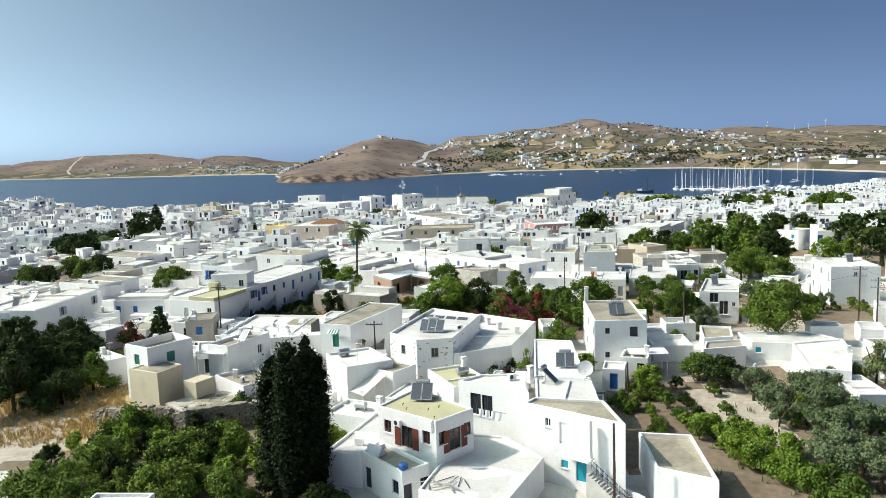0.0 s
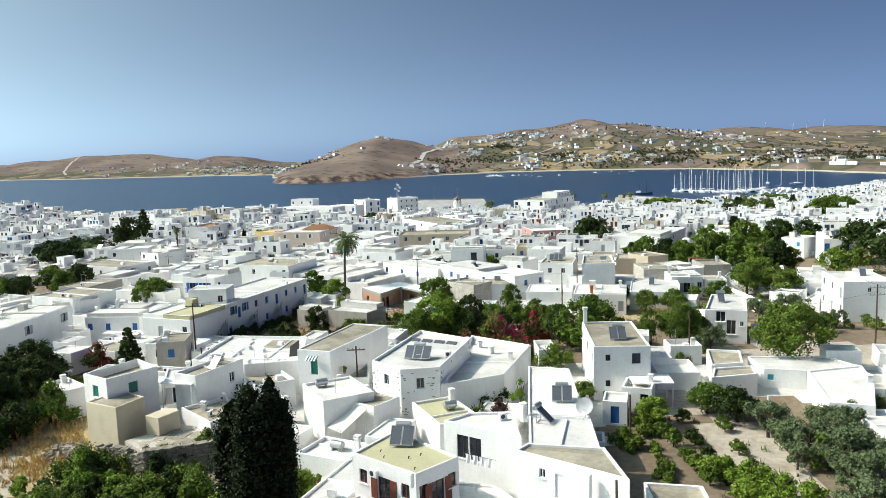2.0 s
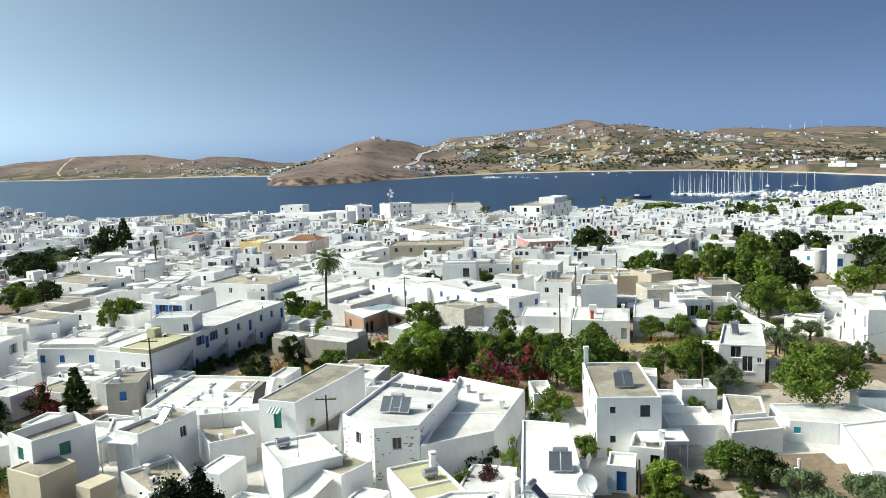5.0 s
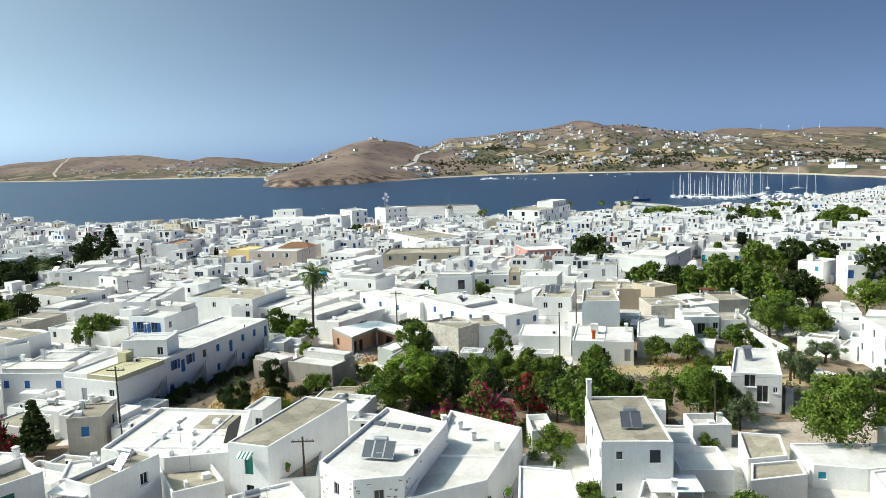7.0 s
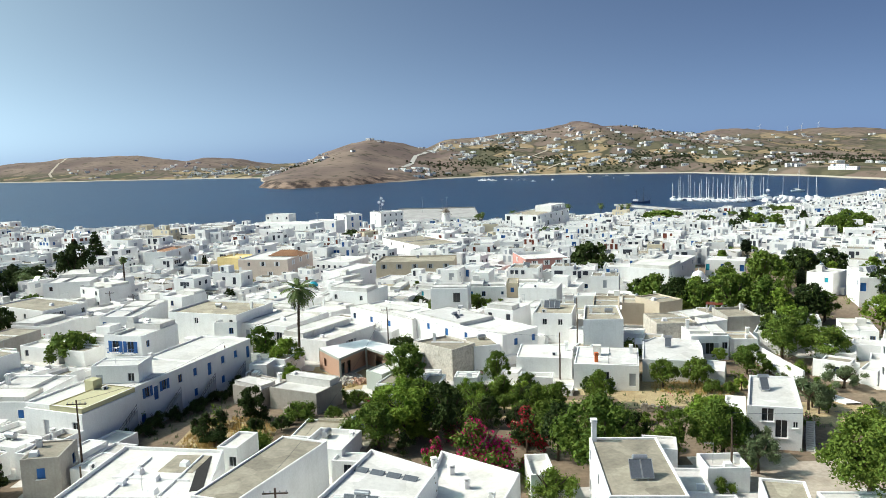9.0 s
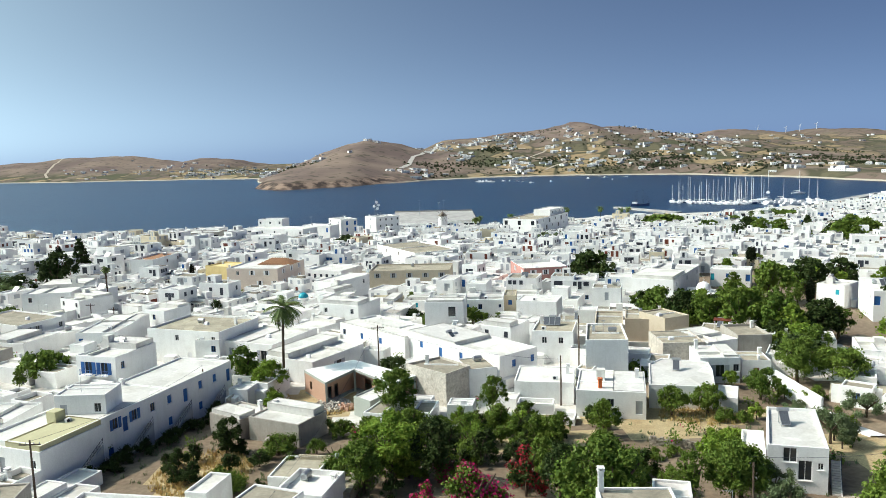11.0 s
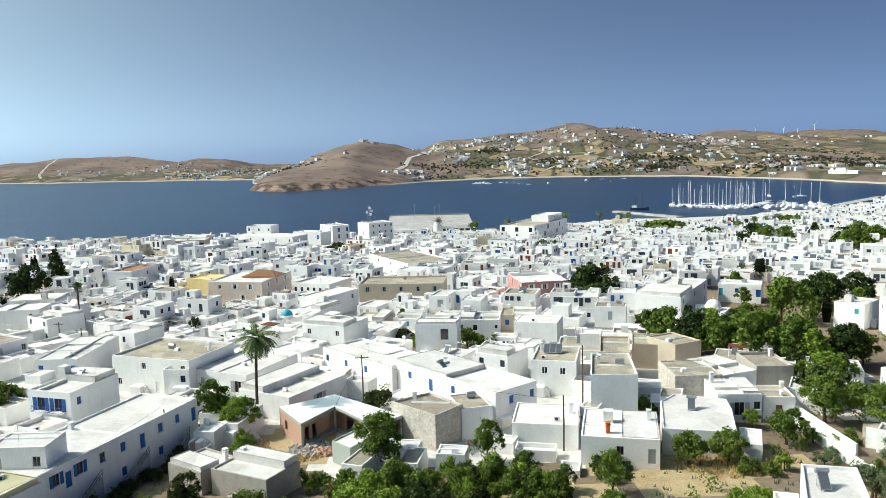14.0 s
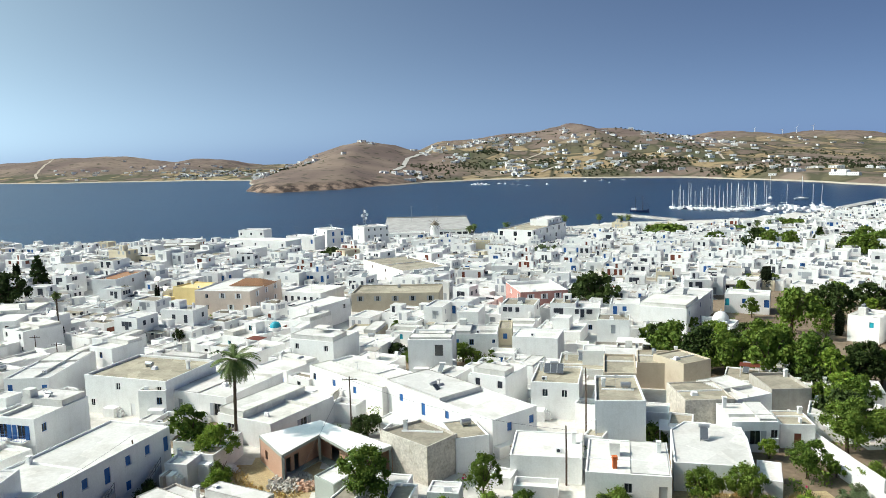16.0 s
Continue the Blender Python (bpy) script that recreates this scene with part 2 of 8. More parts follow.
def shore_y(x):
    """How far ahead the town's shore lies."""
    return S * lerp_table(x / S, ((-420, 320), (-300, 370), (-230, 410), (-180, 425), (-115, 430), (-75, 435), (-30, 455), (0, 475), (35, 492), (95, 540), (132, 560), (170, 556), (210, 560), (258, 584), (307, 602), (351, 630), (480, 690), (700, 900)))


def gz(x, y):
    """The ground's height in the town."""
    x, y = x / S, y / S
    z = lerp_table(y, ((45, 11.0), (70, 12.2), (92, 13.2), (105, 13.2), (150, 11.9), (240, 9.3), (320, 7.6), (420, 4.8), (500, 2.9), (560, 1.9)))
    kastro = 8.0 * math.exp(-((x + 108) / 62) ** 2 - ((y - 335) / 70) ** 2)
    kastro += 13.0 * math.exp(-((x + 216) / 40) ** 2 - ((y - 372) / 45) ** 2)
    d = shore_y(x * S) / S - y
    if d < 0:
        return max(-6.0, 1.5 + d * 0.8) if d > -10 else -6.0
    edge = min(1.0, d / 16)
    return S * (z + kastro) * (0.35 + 0.65 * edge)


def sheet(name, xs, ys, height, material, label, category, kind="structure"):
    bm_v, bm_f = [], []
    for y in ys:
        for x in xs:
            bm_v.append((x, y, height(x, y)))
    w = len(xs)
    for j in range(len(ys) - 1):
        for i in range(w - 1):
            k = j * w + i
            bm_f.append((k, k + 1, k + w + 1, k + w))
    me = bpy.data.meshes.new(name)
    me.from_pydata(bm_v, [], bm_f)
    for p in me.polygons:
        p.use_smooth = True
    ob = mesh_part(name, me, material)
    return tagged(ob, label, category, kind=kind)


# ---- ground, sea and hills ----
def frange(a, z, s):
    return [a + s * k for k in range(int((z - a) / s) + 1)]


def fbm(x, y, s, octaves=4, seed=0.0):
    return noise.fractal(Vector((x / s, y / s, seed)), 1.0, 2.0, octaves)


LANE = mat("whitewashed_paving", (0.60, 0.58, 0.53), 0.95, 0.12, 0.3, 1.6, 0.25, tint=(0.36, 0.33, 0.28), tint_amount=0.6)
GARDENS = (  # centre, radii and turn of the open plots: soil, dry grass, pale track
    (0, 14, 137, 26, 20), (0, -23, 147, 17, 20), (0, 36, 82, 21, 21), (0, -66, 108, 22, 15), (0, -29, 78, 18, 15), (0, 46, 148, 17, 26), (0, 60, 138, 17, 26), (0, 110, 240, 34, 70), (0, 58, 166, 18, 10),
    (0, 66, 226, 14, 20), (0, 12, 229, 12, 16), (0, -27, 193, 8, 15), (0, -105, 215, 18, 30), (1, -14, 168, 8, 8), (0, -50, 118, 8, 9), (1, -49, 92, 13, 13), (1, 39, 150, 8, 5), (1, 61, 138, 6, 8), (1, 20, 147, 9, 6), (1, -24, 139, 6, 8), (1, 42, 157, 14, 8), (2, 58, 120, 9, 8), (2, -49, 84, 6, 7), (2, -51, 90, 4, 5), (2, 33, 84, 4, 12), (2, 44, 118, 6, 8), (2, 30.5, 100.5, 3.5, 5),
)


def ground_kind(x, y):
    kind = 0
    wob = 0.25 * fbm(x, y, 7.0, 3)
    for k, cx, cy, rx, ry in GARDENS:
        if ((x - cx) / rx) ** 2 + ((y - cy) / ry) ** 2 < 1 + wob:
            kind = k + 1
    return kind


ground = sheet("ground", frange(-420, -114, 8) + frange(-108, 150, 2.5) + frange(158, 800, 8), frange(-300, 20, 10) + frange(26, 270, 2.5) + frange(278, 1000, 8), lambda x, y: gz(x, y) + 0.10 * fbm(x, y, 9), LANE, "dry earth and pale paving under the town", "ground")
for m_ in (SOIL, STRAW, TRACK):
    ground.data.materials.append(m_)
ground.data.polygons.foreach_set("material_index", [ground_kind(p.center.x, p.center.y) for p in ground.data.polygons])


def sea_material():
    m = bpy.data.materials.new("sea_water")
    m.use_nodes = True
    nt = m.node_tree
    b = nt.nodes["Principled BSDF"]
    b.inputs["Roughness"].default_value = 0.28
    b.inputs["IOR"].default_value = 1.33
    geo = nt.nodes.new("ShaderNodeNewGeometry")
    mp = nt.nodes.new("ShaderNodeMapping")
    mp.inputs["Scale"].default_value = (0.004, 0.012, 0.01)
    nt.links.new(geo.outputs["Position"], mp.inputs[0])
    big = nt.nodes.new("ShaderNodeTexNoise")
    big.inputs["Scale"].default_value = 1.0
    big.inputs["Detail"].default_value = 6.0
    nt.links.new(mp.outputs[0], big.inputs[0])
    cr = nt.nodes.new("ShaderNodeValToRGB")
    cr.color_ramp.elements[0].position, cr.color_ramp.elements[0].color = 0.3, (0.003, 0.022, 0.060, 1)
    cr.color_ramp.elements[1].position, cr.color_ramp.elements[1].color = 0.7, (0.006, 0.040, 0.088, 1)
    nt.links.new(big.outputs[0], cr.inputs[0])
    nt.links.new(cr.outputs[0], b.inputs["Base Color"])
    wave = nt.nodes.new("ShaderNodeTexNoise")
    wave.inputs["Scale"].default_value = 0.35
    wave.inputs["Detail"].default_value = 4.0
    nt.links.new(geo.outputs["Position"], wave.inputs[0])
    bp = nt.nodes.new("ShaderNodeBump")
    bp.inputs["Strength"].default_value = 0.5
    bp.inputs["Distance"].default_value = 1.4
    nt.links.new(wave.outputs[0], bp.inputs["Height"])
    nt.links.new(bp.outputs[0], b.inputs["Normal"])
    return m


SEA = sea_material()
sheet("sea", frange(-4200, 4200, 300), frange(-1500, 4500, 300), lambda x, y: 0.0, SEA, "deep blue rippled sea water of the bay", "water")


def far_shore(x):
    """How far ahead the bay's other side begins."""
    return lerp_table(x, FAR_SHORE)


FAR_SHORE = ((-2200, 2380), (-1300, 2230), (-900, 2060), (-600, 1970), (-420, 1880), (-335, 1600), (-275, 1300), (-235, 1245), (-150, 1285), (-70, 1380), (20, 1470), (120, 1510), (250, 1490), (340, 1440), (440, 1375), (490, 1245), (525, 1165), (545, 1040), (562, 900), (600, 700))
# crests of the four ranges: metres across and up
CAPE_CREST = ((-600, 0), (-400, 12), (-300, 30), (-252, 46), (-182, 64), (-150, 73), (-90, 69), (-30, 55), (60, 40), (200, 0))
MAIN_CREST = ((-120, 0), (-40, 50), (56, 79), (147, 85), (238, 94), (322, 101), (375, 112), (406, 119), (441, 113), (475, 99), (510, 102), (545, 96), (600, 84), (665, 76), (750, 66), (900, 45), (1100, 0))
LEFT_CREST = ((-2600, 10), (-1900, 18), (-1600, 38), (-1488, 50), (-1300, 62), (-1100, 64), (-980, 44), (-900, 32), (-820, 46), (-740, 40), (-620, 10), (-450, 0))
RIGHT_CREST = ((300, 0), (800, 50), (930, 72), (1000, 82), (1090, 90), (1130, 88), (1224, 74), (1300, 70), (1365, 78), (1430, 84), (1510, 82), (1570, 64), (1680, 62), (2400, 55))


def range_of(x, y, crest, cy, front, back):
    """A range of hills: heights along x, falling away before and behind its crest."""
    d = y - cy
    return lerp_table(x, crest) * math.exp(-(abs(d) / (front if d < 0 else back)) ** 1.7)


def hill_z(x, y):
    d = y - far_shore(x)
    if d < 0:
        return max(-8.0, d * 0.15)
    bend = 60 * fbm(x, y, 420, 3, 9.0)
    cape = range_of(x + bend * 0.4, y, CAPE_CREST, 2020, 560, 500)
    body = max(cape, range_of(x, y + bend, MAIN_CREST, 2240, 620, 500), range_of(x, y, LEFT_CREST, 2850, 430, 500), range_of(x, y, RIGHT_CREST, 2900, 900, 700))
    inland = min(1, d / 160)
    cliff = 9.0 * min(1, d / 26) * math.exp(-((x + 200) / 115) ** 2)
    gully = abs(noise.fractal(Vector((x / 230, y / 330, 4.0)), 1.0, 2.0, 4))
    rough = body / 100 * (5 - 20 * gully) * (1 - math.exp(-((y - 2300) / 420) ** 2) * 0.7)
    return 1.4 + 5.0 * (1 - math.exp(-d / 90)) + cliff + body * (1 - math.exp(-d / 230)) + inland * (rough + 2.6 * fbm(x, y, 70, 5, 5.0))


def hill_material():
    m = bpy.data.materials.new("hill_scrub")
    m.use_nodes = True
    nt = m.node_tree
    b = nt.nodes["Principled BSDF"]
    b.inputs["Roughness"].default_value = 1.0
    b.inputs["Specular IOR Level"].default_value = 0.1
    geo = nt.nodes.new("ShaderNodeNewGeometry")

    def tex(s, d, off=0.0):
        mp = nt.nodes.new("ShaderNodeMapping")
        mp.inputs["Location"].default_value = (off, off, 0)
        nt.links.new(geo.outputs["Position"], mp.inputs[0])
        t = nt.nodes.new("ShaderNodeTexNoise")
        t.inputs["Scale"].default_value = s
        t.inputs["Detail"].default_value = d
        nt.links.new(mp.outputs[0], t.inputs[0])
        return t.outputs[0]

    def step(v, lo, hi):
        r = nt.nodes.new("ShaderNodeMapRange")
        r.inputs[1].default_value, r.inputs[2].default_value = lo, hi
        nt.links.new(v, r.inputs[0])
        return r.outputs[0]

    def mix(f, a, c):
        x = nt.nodes.new("ShaderNodeMix")
        x.data_type = "RGBA"
        nt.links.new(f, x.inputs[0])
        for k, v in ((6, a), (7, c)):
            if isinstance(v, tuple):
                x.inputs[k].default_value = (*v, 1)
            else:
                nt.links.new(v, x.inputs[k])
        return x.outputs[2]

    def times(a, c):
        x = nt.nodes.new("ShaderNodeMath")
        x.operation = "MULTIPLY"
        nt.links.new(a, x.inputs[0])
        nt.links.new(c, x.inputs[1])
        return x.outputs[0]

    def inverse(a):
        x = nt.nodes.new("ShaderNodeMath")
        x.operation = "SUBTRACT"
        x.inputs[0].default_value = 1.0
        nt.links.new(a, x.inputs[1])
        return x.outputs[0]

    low = nt.nodes.new("ShaderNodeSeparateXYZ")
    nt.links.new(geo.outputs["Position"], low.inputs[0])
    px, py, pz = low.outputs
    # bare scrub: purple-brown heath with paler stony patches and small dark bushes
    heath = mix(step(tex(0.008, 6), 0.40, 0.62), (0.150, 0.112, 0.098), (0.235, 0.180, 0.142))
    heath = mix(step(tex(0.05, 4, 70), 0.56, 0.66), heath, (0.085, 0.075, 0.052))
    # terraced fields: long cells along the slope, each with its own crop, edged by walls and hedges
    warp = nt.nodes.new("ShaderNodeMapping")
    warp.inputs["Scale"].default_value = (0.020, 0.011, 0.03)
    nt.links.new(geo.outputs["Position"], warp.inputs[0])
    cell = nt.nodes.new("ShaderNodeTexVoronoi")
    cell.inputs["Scale"].default_value = 1.0
    nt.links.new(warp.outputs[0], cell.inputs["Vector"])
    edge = nt.nodes.new("ShaderNodeTexVoronoi")
    edge.feature = "DISTANCE_TO_EDGE"
    edge.inputs["Scale"].default_value = 1.0
    nt.links.new(warp.outputs[0], edge.inputs["Vector"])
    pick = nt.nodes.new("ShaderNodeSeparateColor")
    nt.links.new(cell.outputs["Color"], pick.inputs[0])
    crop = nt.nodes.new("ShaderNodeValToRGB")
    crop.color_ramp.interpolation = "CONSTANT"
    for at, colour in ((0.0, (0.165, 0.125, 0.100)), (0.25, (0.300, 0.225, 0.130)), (0.45, (0.120, 0.108, 0.066)), (0.62, (0.225, 0.175, 0.130)), (0.78, (0.350, 0.275, 0.160)), (0.9, (0.085, 0.090, 0.050))):
        stop = crop.color_ramp.elements[0] if at == 0.0 else crop.color_ramp.elements.new(at)
        stop.position, stop.color = at, (*colour, 1)
    nt.links.new(pick.outputs[0], crop.inputs[0])
    fields = mix(step(tex(0.06, 4, 300), 0.52, 0.66), crop.outputs[0], (0.090, 0.085, 0.055))
    fields = mix(step(edge.outputs["Distance"], 0.10, 0.03), fields, (0.075, 0.072, 0.045))
    farmed = times(step(tex(0.0035, 3, 500), 0.36, 0.48), times(step(pz, 95.0, 55.0), step(px, -60.0, 60.0)))
    shore_strip = times(step(pz, 24.0, 12.0), step(py, 1650.0, 1900.0))
    col = mix(farmed, heath, fields)
    col = mix(shore_strip, col, fields)
    # the cape: bare rock at the water, beaches in the bays
    crag = mix(step(tex(0.07, 6, 40), 0.42, 0.6), (0.060, 0.046, 0.040), (0.300, 0.220, 0.165))
    cape = times(step(px, -20.0, -90.0), step(py, 1480.0, 1420.0))
    col = mix(times(cape, step(pz, 13.0, 8.0)), col, crag)
    beach = times(step(pz, 2.0, 1.75), inverse(cape))
    col = mix(beach, col, (0.40, 0.36, 0.29))
    nt.links.new(col, b.inputs["Base Color"])
    return m


HILL = hill_material()
sheet("hills", frange(-3400, -700, 24) + frange(-684, 1400, 16) + frange(1420, 3800, 24), frange(690, 2600, 16) + frange(2620, 4300, 24), hill_z, HILL, "bare brown island hills with dry terraces beyond the bay", "hills")


# ---- houses ----
class Wall:
    """Collects the quads of one thing's walls, so that openings go into them."""

    def __init__(self):
        self.bm = bmesh.new()

    def quad(self, *pts):
        self.bm.faces.new([self.bm.verts.new(p) for p in pts])

    def face(self, a, b, z0, z1, holes, deep=0.18):
        """A wall from a to b, seen from outside with a on the left; holes are (u0, u1, v0, v1) in metres, each a recess."""
        a, b = Vector((a[0], a[1], 0)), Vector((b[0], b[1], 0))
        way = (b - a).normalized()
        inn = Vector((-way.y, way.x, 0))
        length = (b - a).length
        us = sorted({0.0, length, *[h[0] for h in holes], *[h[1] for h in holes]})
        vs = sorted({z0, z1, *[h[2] for h in holes], *[h[3] for h in holes]})

        def at(u, v, d=0.0):
            p = a + way * u + inn * d
            return Vector((p.x, p.y, v))

        for u0, u1 in zip(us, us[1:]):
            for v0, v1 in zip(vs, vs[1:]):
                um, vm = (u0 + u1) / 2, (v0 + v1) / 2
                if any(h[0] < um < h[1] and h[2] < vm < h[3] for h in holes):
                    continue
                self.quad(at(u0, v0), at(u1, v0), at(u1, v1), at(u0, v1))
        for u0, u1, v0, v1 in holes:
            for (p, q), (r, s) in (((u0, v0), (u1, v0)), ((u1, v0), (u1, v1)), ((u1, v1), (u0, v1)), ((u0, v1), (u0, v0))):
                self.quad(at(p, q), at(p, q, deep), at(r, s, deep), at(r, s))
        return at


MESH_CACHE = {}


def cached(key, make, material):
    if key not in MESH_CACHE:
        bm = bmesh.new()
        make(bm)
        me = bpy.data.meshes.new(key[0])
        bm.to_mesh(me)
        bm.free()
        me.materials.append(material)
        MESH_CACHE[key] = me
    return MESH_CACHE[key]


def stand(name, me, parent, m, label=""):
    ob = new(name, me)
    ob.parent = parent
    ob.matrix_basis = m
    if label:
        ob["label"] = label
    return ob


def window(root, origin, turn, w, h, kind, paint):
    """An opening's filling at the back of its recess: origin is its lower left corner, local x along the wall, -y outwards."""
    m = Matrix.Translation(origin) @ Matrix.Rotation(turn, 4, "Z")
    q = (round(w, 1), round(h, 1))
    door = kind in "dDT"

    def pane(bm):
        box(bm, 0.05, -0.02, 0.04, w - 0.05, 0.0, h - 0.05)

    def frame_of(bm):
        t = 0.07
        for x0, z0, x1, z1 in ((0, 0, t, h), (w - t, 0, w, h), (t, h - t, w - t, h), (t, 0, w - t, t), (w / 2 - 0.03, t, w / 2 + 0.03, h - t)):
            box(bm, x0, -0.06, z0, x1, 0.0, z1)

    def leaf_of(bm):
        x0, x1, z0, z1, xm = 0.02, w - 0.02, 0.02, h - 0.02, w / 2
        v = {(i, j, k): bm.verts.new((x, y, z)) for i, x in enumerate((x0, xm, x1)) for j, y in enumerate((-0.06, 0.0)) for k, z in enumerate((z0, z1))}
        front = [bm.faces.new((v[i, 0, 0], v[i + 1, 0, 0], v[i + 1, 0, 1], v[i, 0, 1])) for i in (0, 1)]
        for i in (0, 1):
            bm.faces.new((v[i, 0, 1], v[i + 1, 0, 1], v[i + 1, 1, 1], v[i, 1, 1]))
            bm.faces.new((v[i + 1, 0, 0], v[i, 0, 0], v[i, 1, 0], v[i + 1, 1, 0]))
        bm.faces.new((v[0, 0, 0], v[0, 0, 1], v[0, 1, 1], v[0, 1, 0]))
        bm.faces.new((v[2, 0, 1], v[2, 0, 0], v[2, 1, 0], v[2, 1, 1]))
        bmesh.ops.inset_individual(bm, faces=front, thickness=0.07, depth=-0.03)

    def sill(bm):
        box(bm, -0.1, -0.30, -0.09, w + 0.1, -0.0, -0.002)

    def shutter(bm):
        vs = box(bm, 0, -0.05, 0, w * 0.5, 0.0, h)
        front = [f for f in bm.faces if all(abs(v.co.y + 0.05) < 1e-5 for v in f.verts)]
        bmesh.ops.inset_individual(bm, faces=front, thickness=0.06, depth=-0.025)

    name = "door" if door else "window"
    if kind in "tT":
        paint = TEAL
    if kind in "dbTBGt" and kind != "D":
        ob = stand(name, cached((name, "leaf", q, paint.name), leaf_of, paint), root, m)
    else:
        ob = stand(name, cached((name, "pane", q), pane, GLASS), root, m)
        stand("frame", cached(("frame", q, paint.name), frame_of, paint), ob, Matrix.Identity(4))
    if not door and (root.location.y + origin[1]) < 175:
        stand("sill", cached(("sill", q), sill, WHITE), ob, Matrix.Identity(4))
    if kind in "WD":
        me = cached(("shutter", q, paint.name), shutter, paint)
        stand("shutter", me, ob, Matrix.Translation((-w * 0.52, -0.19, 0)))
        stand("shutter", me, ob, Matrix.Translation((w * 1.02, -0.19, 0)))
    return ob


SIZES = {"w": (0.95, 1.25), "W": (1.0, 1.5), "b": (0.95, 1.25), "B": (1.3, 2.1), "G": (1.15, 1.35), "n": (0.6, 0.8), "d": (1.0, 2.05), "D": (1.5, 2.1), "T": (1.1, 2.05), "t": (0.75, 0.75), "V": (1.9, 2.3)}


def facade(wall, root, a, b, g, top, rows, paint, todo):
    """One wall with its rows of openings, the top storey first."""
    length = math.hypot(b[0] - a[0], b[1] - a[1])
    holes = []
    n = len(rows)
    for k, row in enumerate(rows):
        storey = min((top - g) / n, 3.3)
        base = top - storey * (k + 1) + 0.12
        if n == 1:
            base = max(top - 3.35, g + 0.1)
        step = length / max(len(row), 1)
        for i, c in enumerate(row):
            if c == "-":
                continue
            w, h = SIZES[c]
            w = min(w, step * 0.92 if c not in "WD" else step * 1.1)
            u = (i + 0.5) * step - w / 2
            if u < 0.1 or u + w > length - 0.1:
                u = min(max(u, 0.12), length - w - 0.12)
            v = base + (0.05 if c in "dDTBV" else (1.0 if c != "n" else 1.4))
            if v + h > top - 0.15:
                h = top - 0.15 - v
            if h < 0.4 or u < 0.05:
                continue
            holes.append((u, u + w, v, v + h, c))
    at = wall.face(a, b, g - 0.6, top, [x[:4] for x in holes])
    turn = math.atan2(b[1] - a[1], b[0] - a[0])
    for u0, u1, v0, v1, c in holes:
        todo.append((at(u0, v0, 0.178), turn, u1 - u0, v1 - v0, c))


CHANCE = random.Random(7)


def shell(pts, g, top, wall_mat, roof_mat, par, faces, paint, label, name="house", thick=0.24):
    """A house on a footprint, anticlockwise from above: walls with openings, a sunk roof, a parapet with rounded top."""
    c = Vector((sum(p[0] for p in pts) / len(pts), sum(p[1] for p in pts) / len(pts), g))
    root = tagged(new(name), label, "house", group="houses of the town")
    root.location = c
    loc = [(p[0] - c.x, p[1] - c.y) for p in pts]
    wall, todo = Wall(), []
    hi = top - g
    n = len(loc)
    for k in range(n):
        facade(wall, root, loc[k], loc[(k + 1) % n], 0.0, hi, faces.get(k, ()), paint, todo)
    bmesh.ops.remove_doubles(wall.bm, verts=wall.bm.verts, dist=0.001)
    part("wall", wall.bm, wall_mat, root)
    inset = []
    for k in range(n):
        p, o, q = Vector(loc[k - 1]), Vector(loc[k]), Vector(loc[(k + 1) % n])
        d1, d2 = (o - p).normalized(), (q - o).normalized()
        n1, n2 = Vector((-d1.y, d1.x)), Vector((-d2.y, d2.x))
        bis = (n1 + n2).normalized()
        inset.append(o + bis * (thick / max(bis.dot(n1), 0.4)))
    bm = bmesh.new()
    lo = hi - max(par, 0.03)
    bm.faces.new([bm.verts.new((p.x, p.y, lo)) for p in inset])
    part("roof", bm, roof_mat, root)
    bm = bmesh.new()
    rings = []
    for f, z in ((0.0, hi - 0.001), (0.0, hi + 0.05), (0.18, hi + 0.09), (0.82, hi + 0.09), (1.0, hi + 0.05), (1.0, lo - 0.02)):
        rings.append([bm.verts.new(((o[0] * (1 - f) + i.x * f), (o[1] * (1 - f) + i.y * f), z + CHANCE.uniform(-0.015, 0.015))) for o, i in zip(loc, inset)])
    for r0, r1 in zip(rings, rings[1:]):
        for k in range(n):
            bm.faces.new((r0[k], r0[(k + 1) % n], r1[(k + 1) % n], r1[k]))
    part("parapet", bm, WHITE if wall_mat in (WHITE, RED, PINK) else wall_mat, root)
    for o, turn, w, h, c in todo:
        window(root, o, turn, w, h, c, paint)
    return root, lo


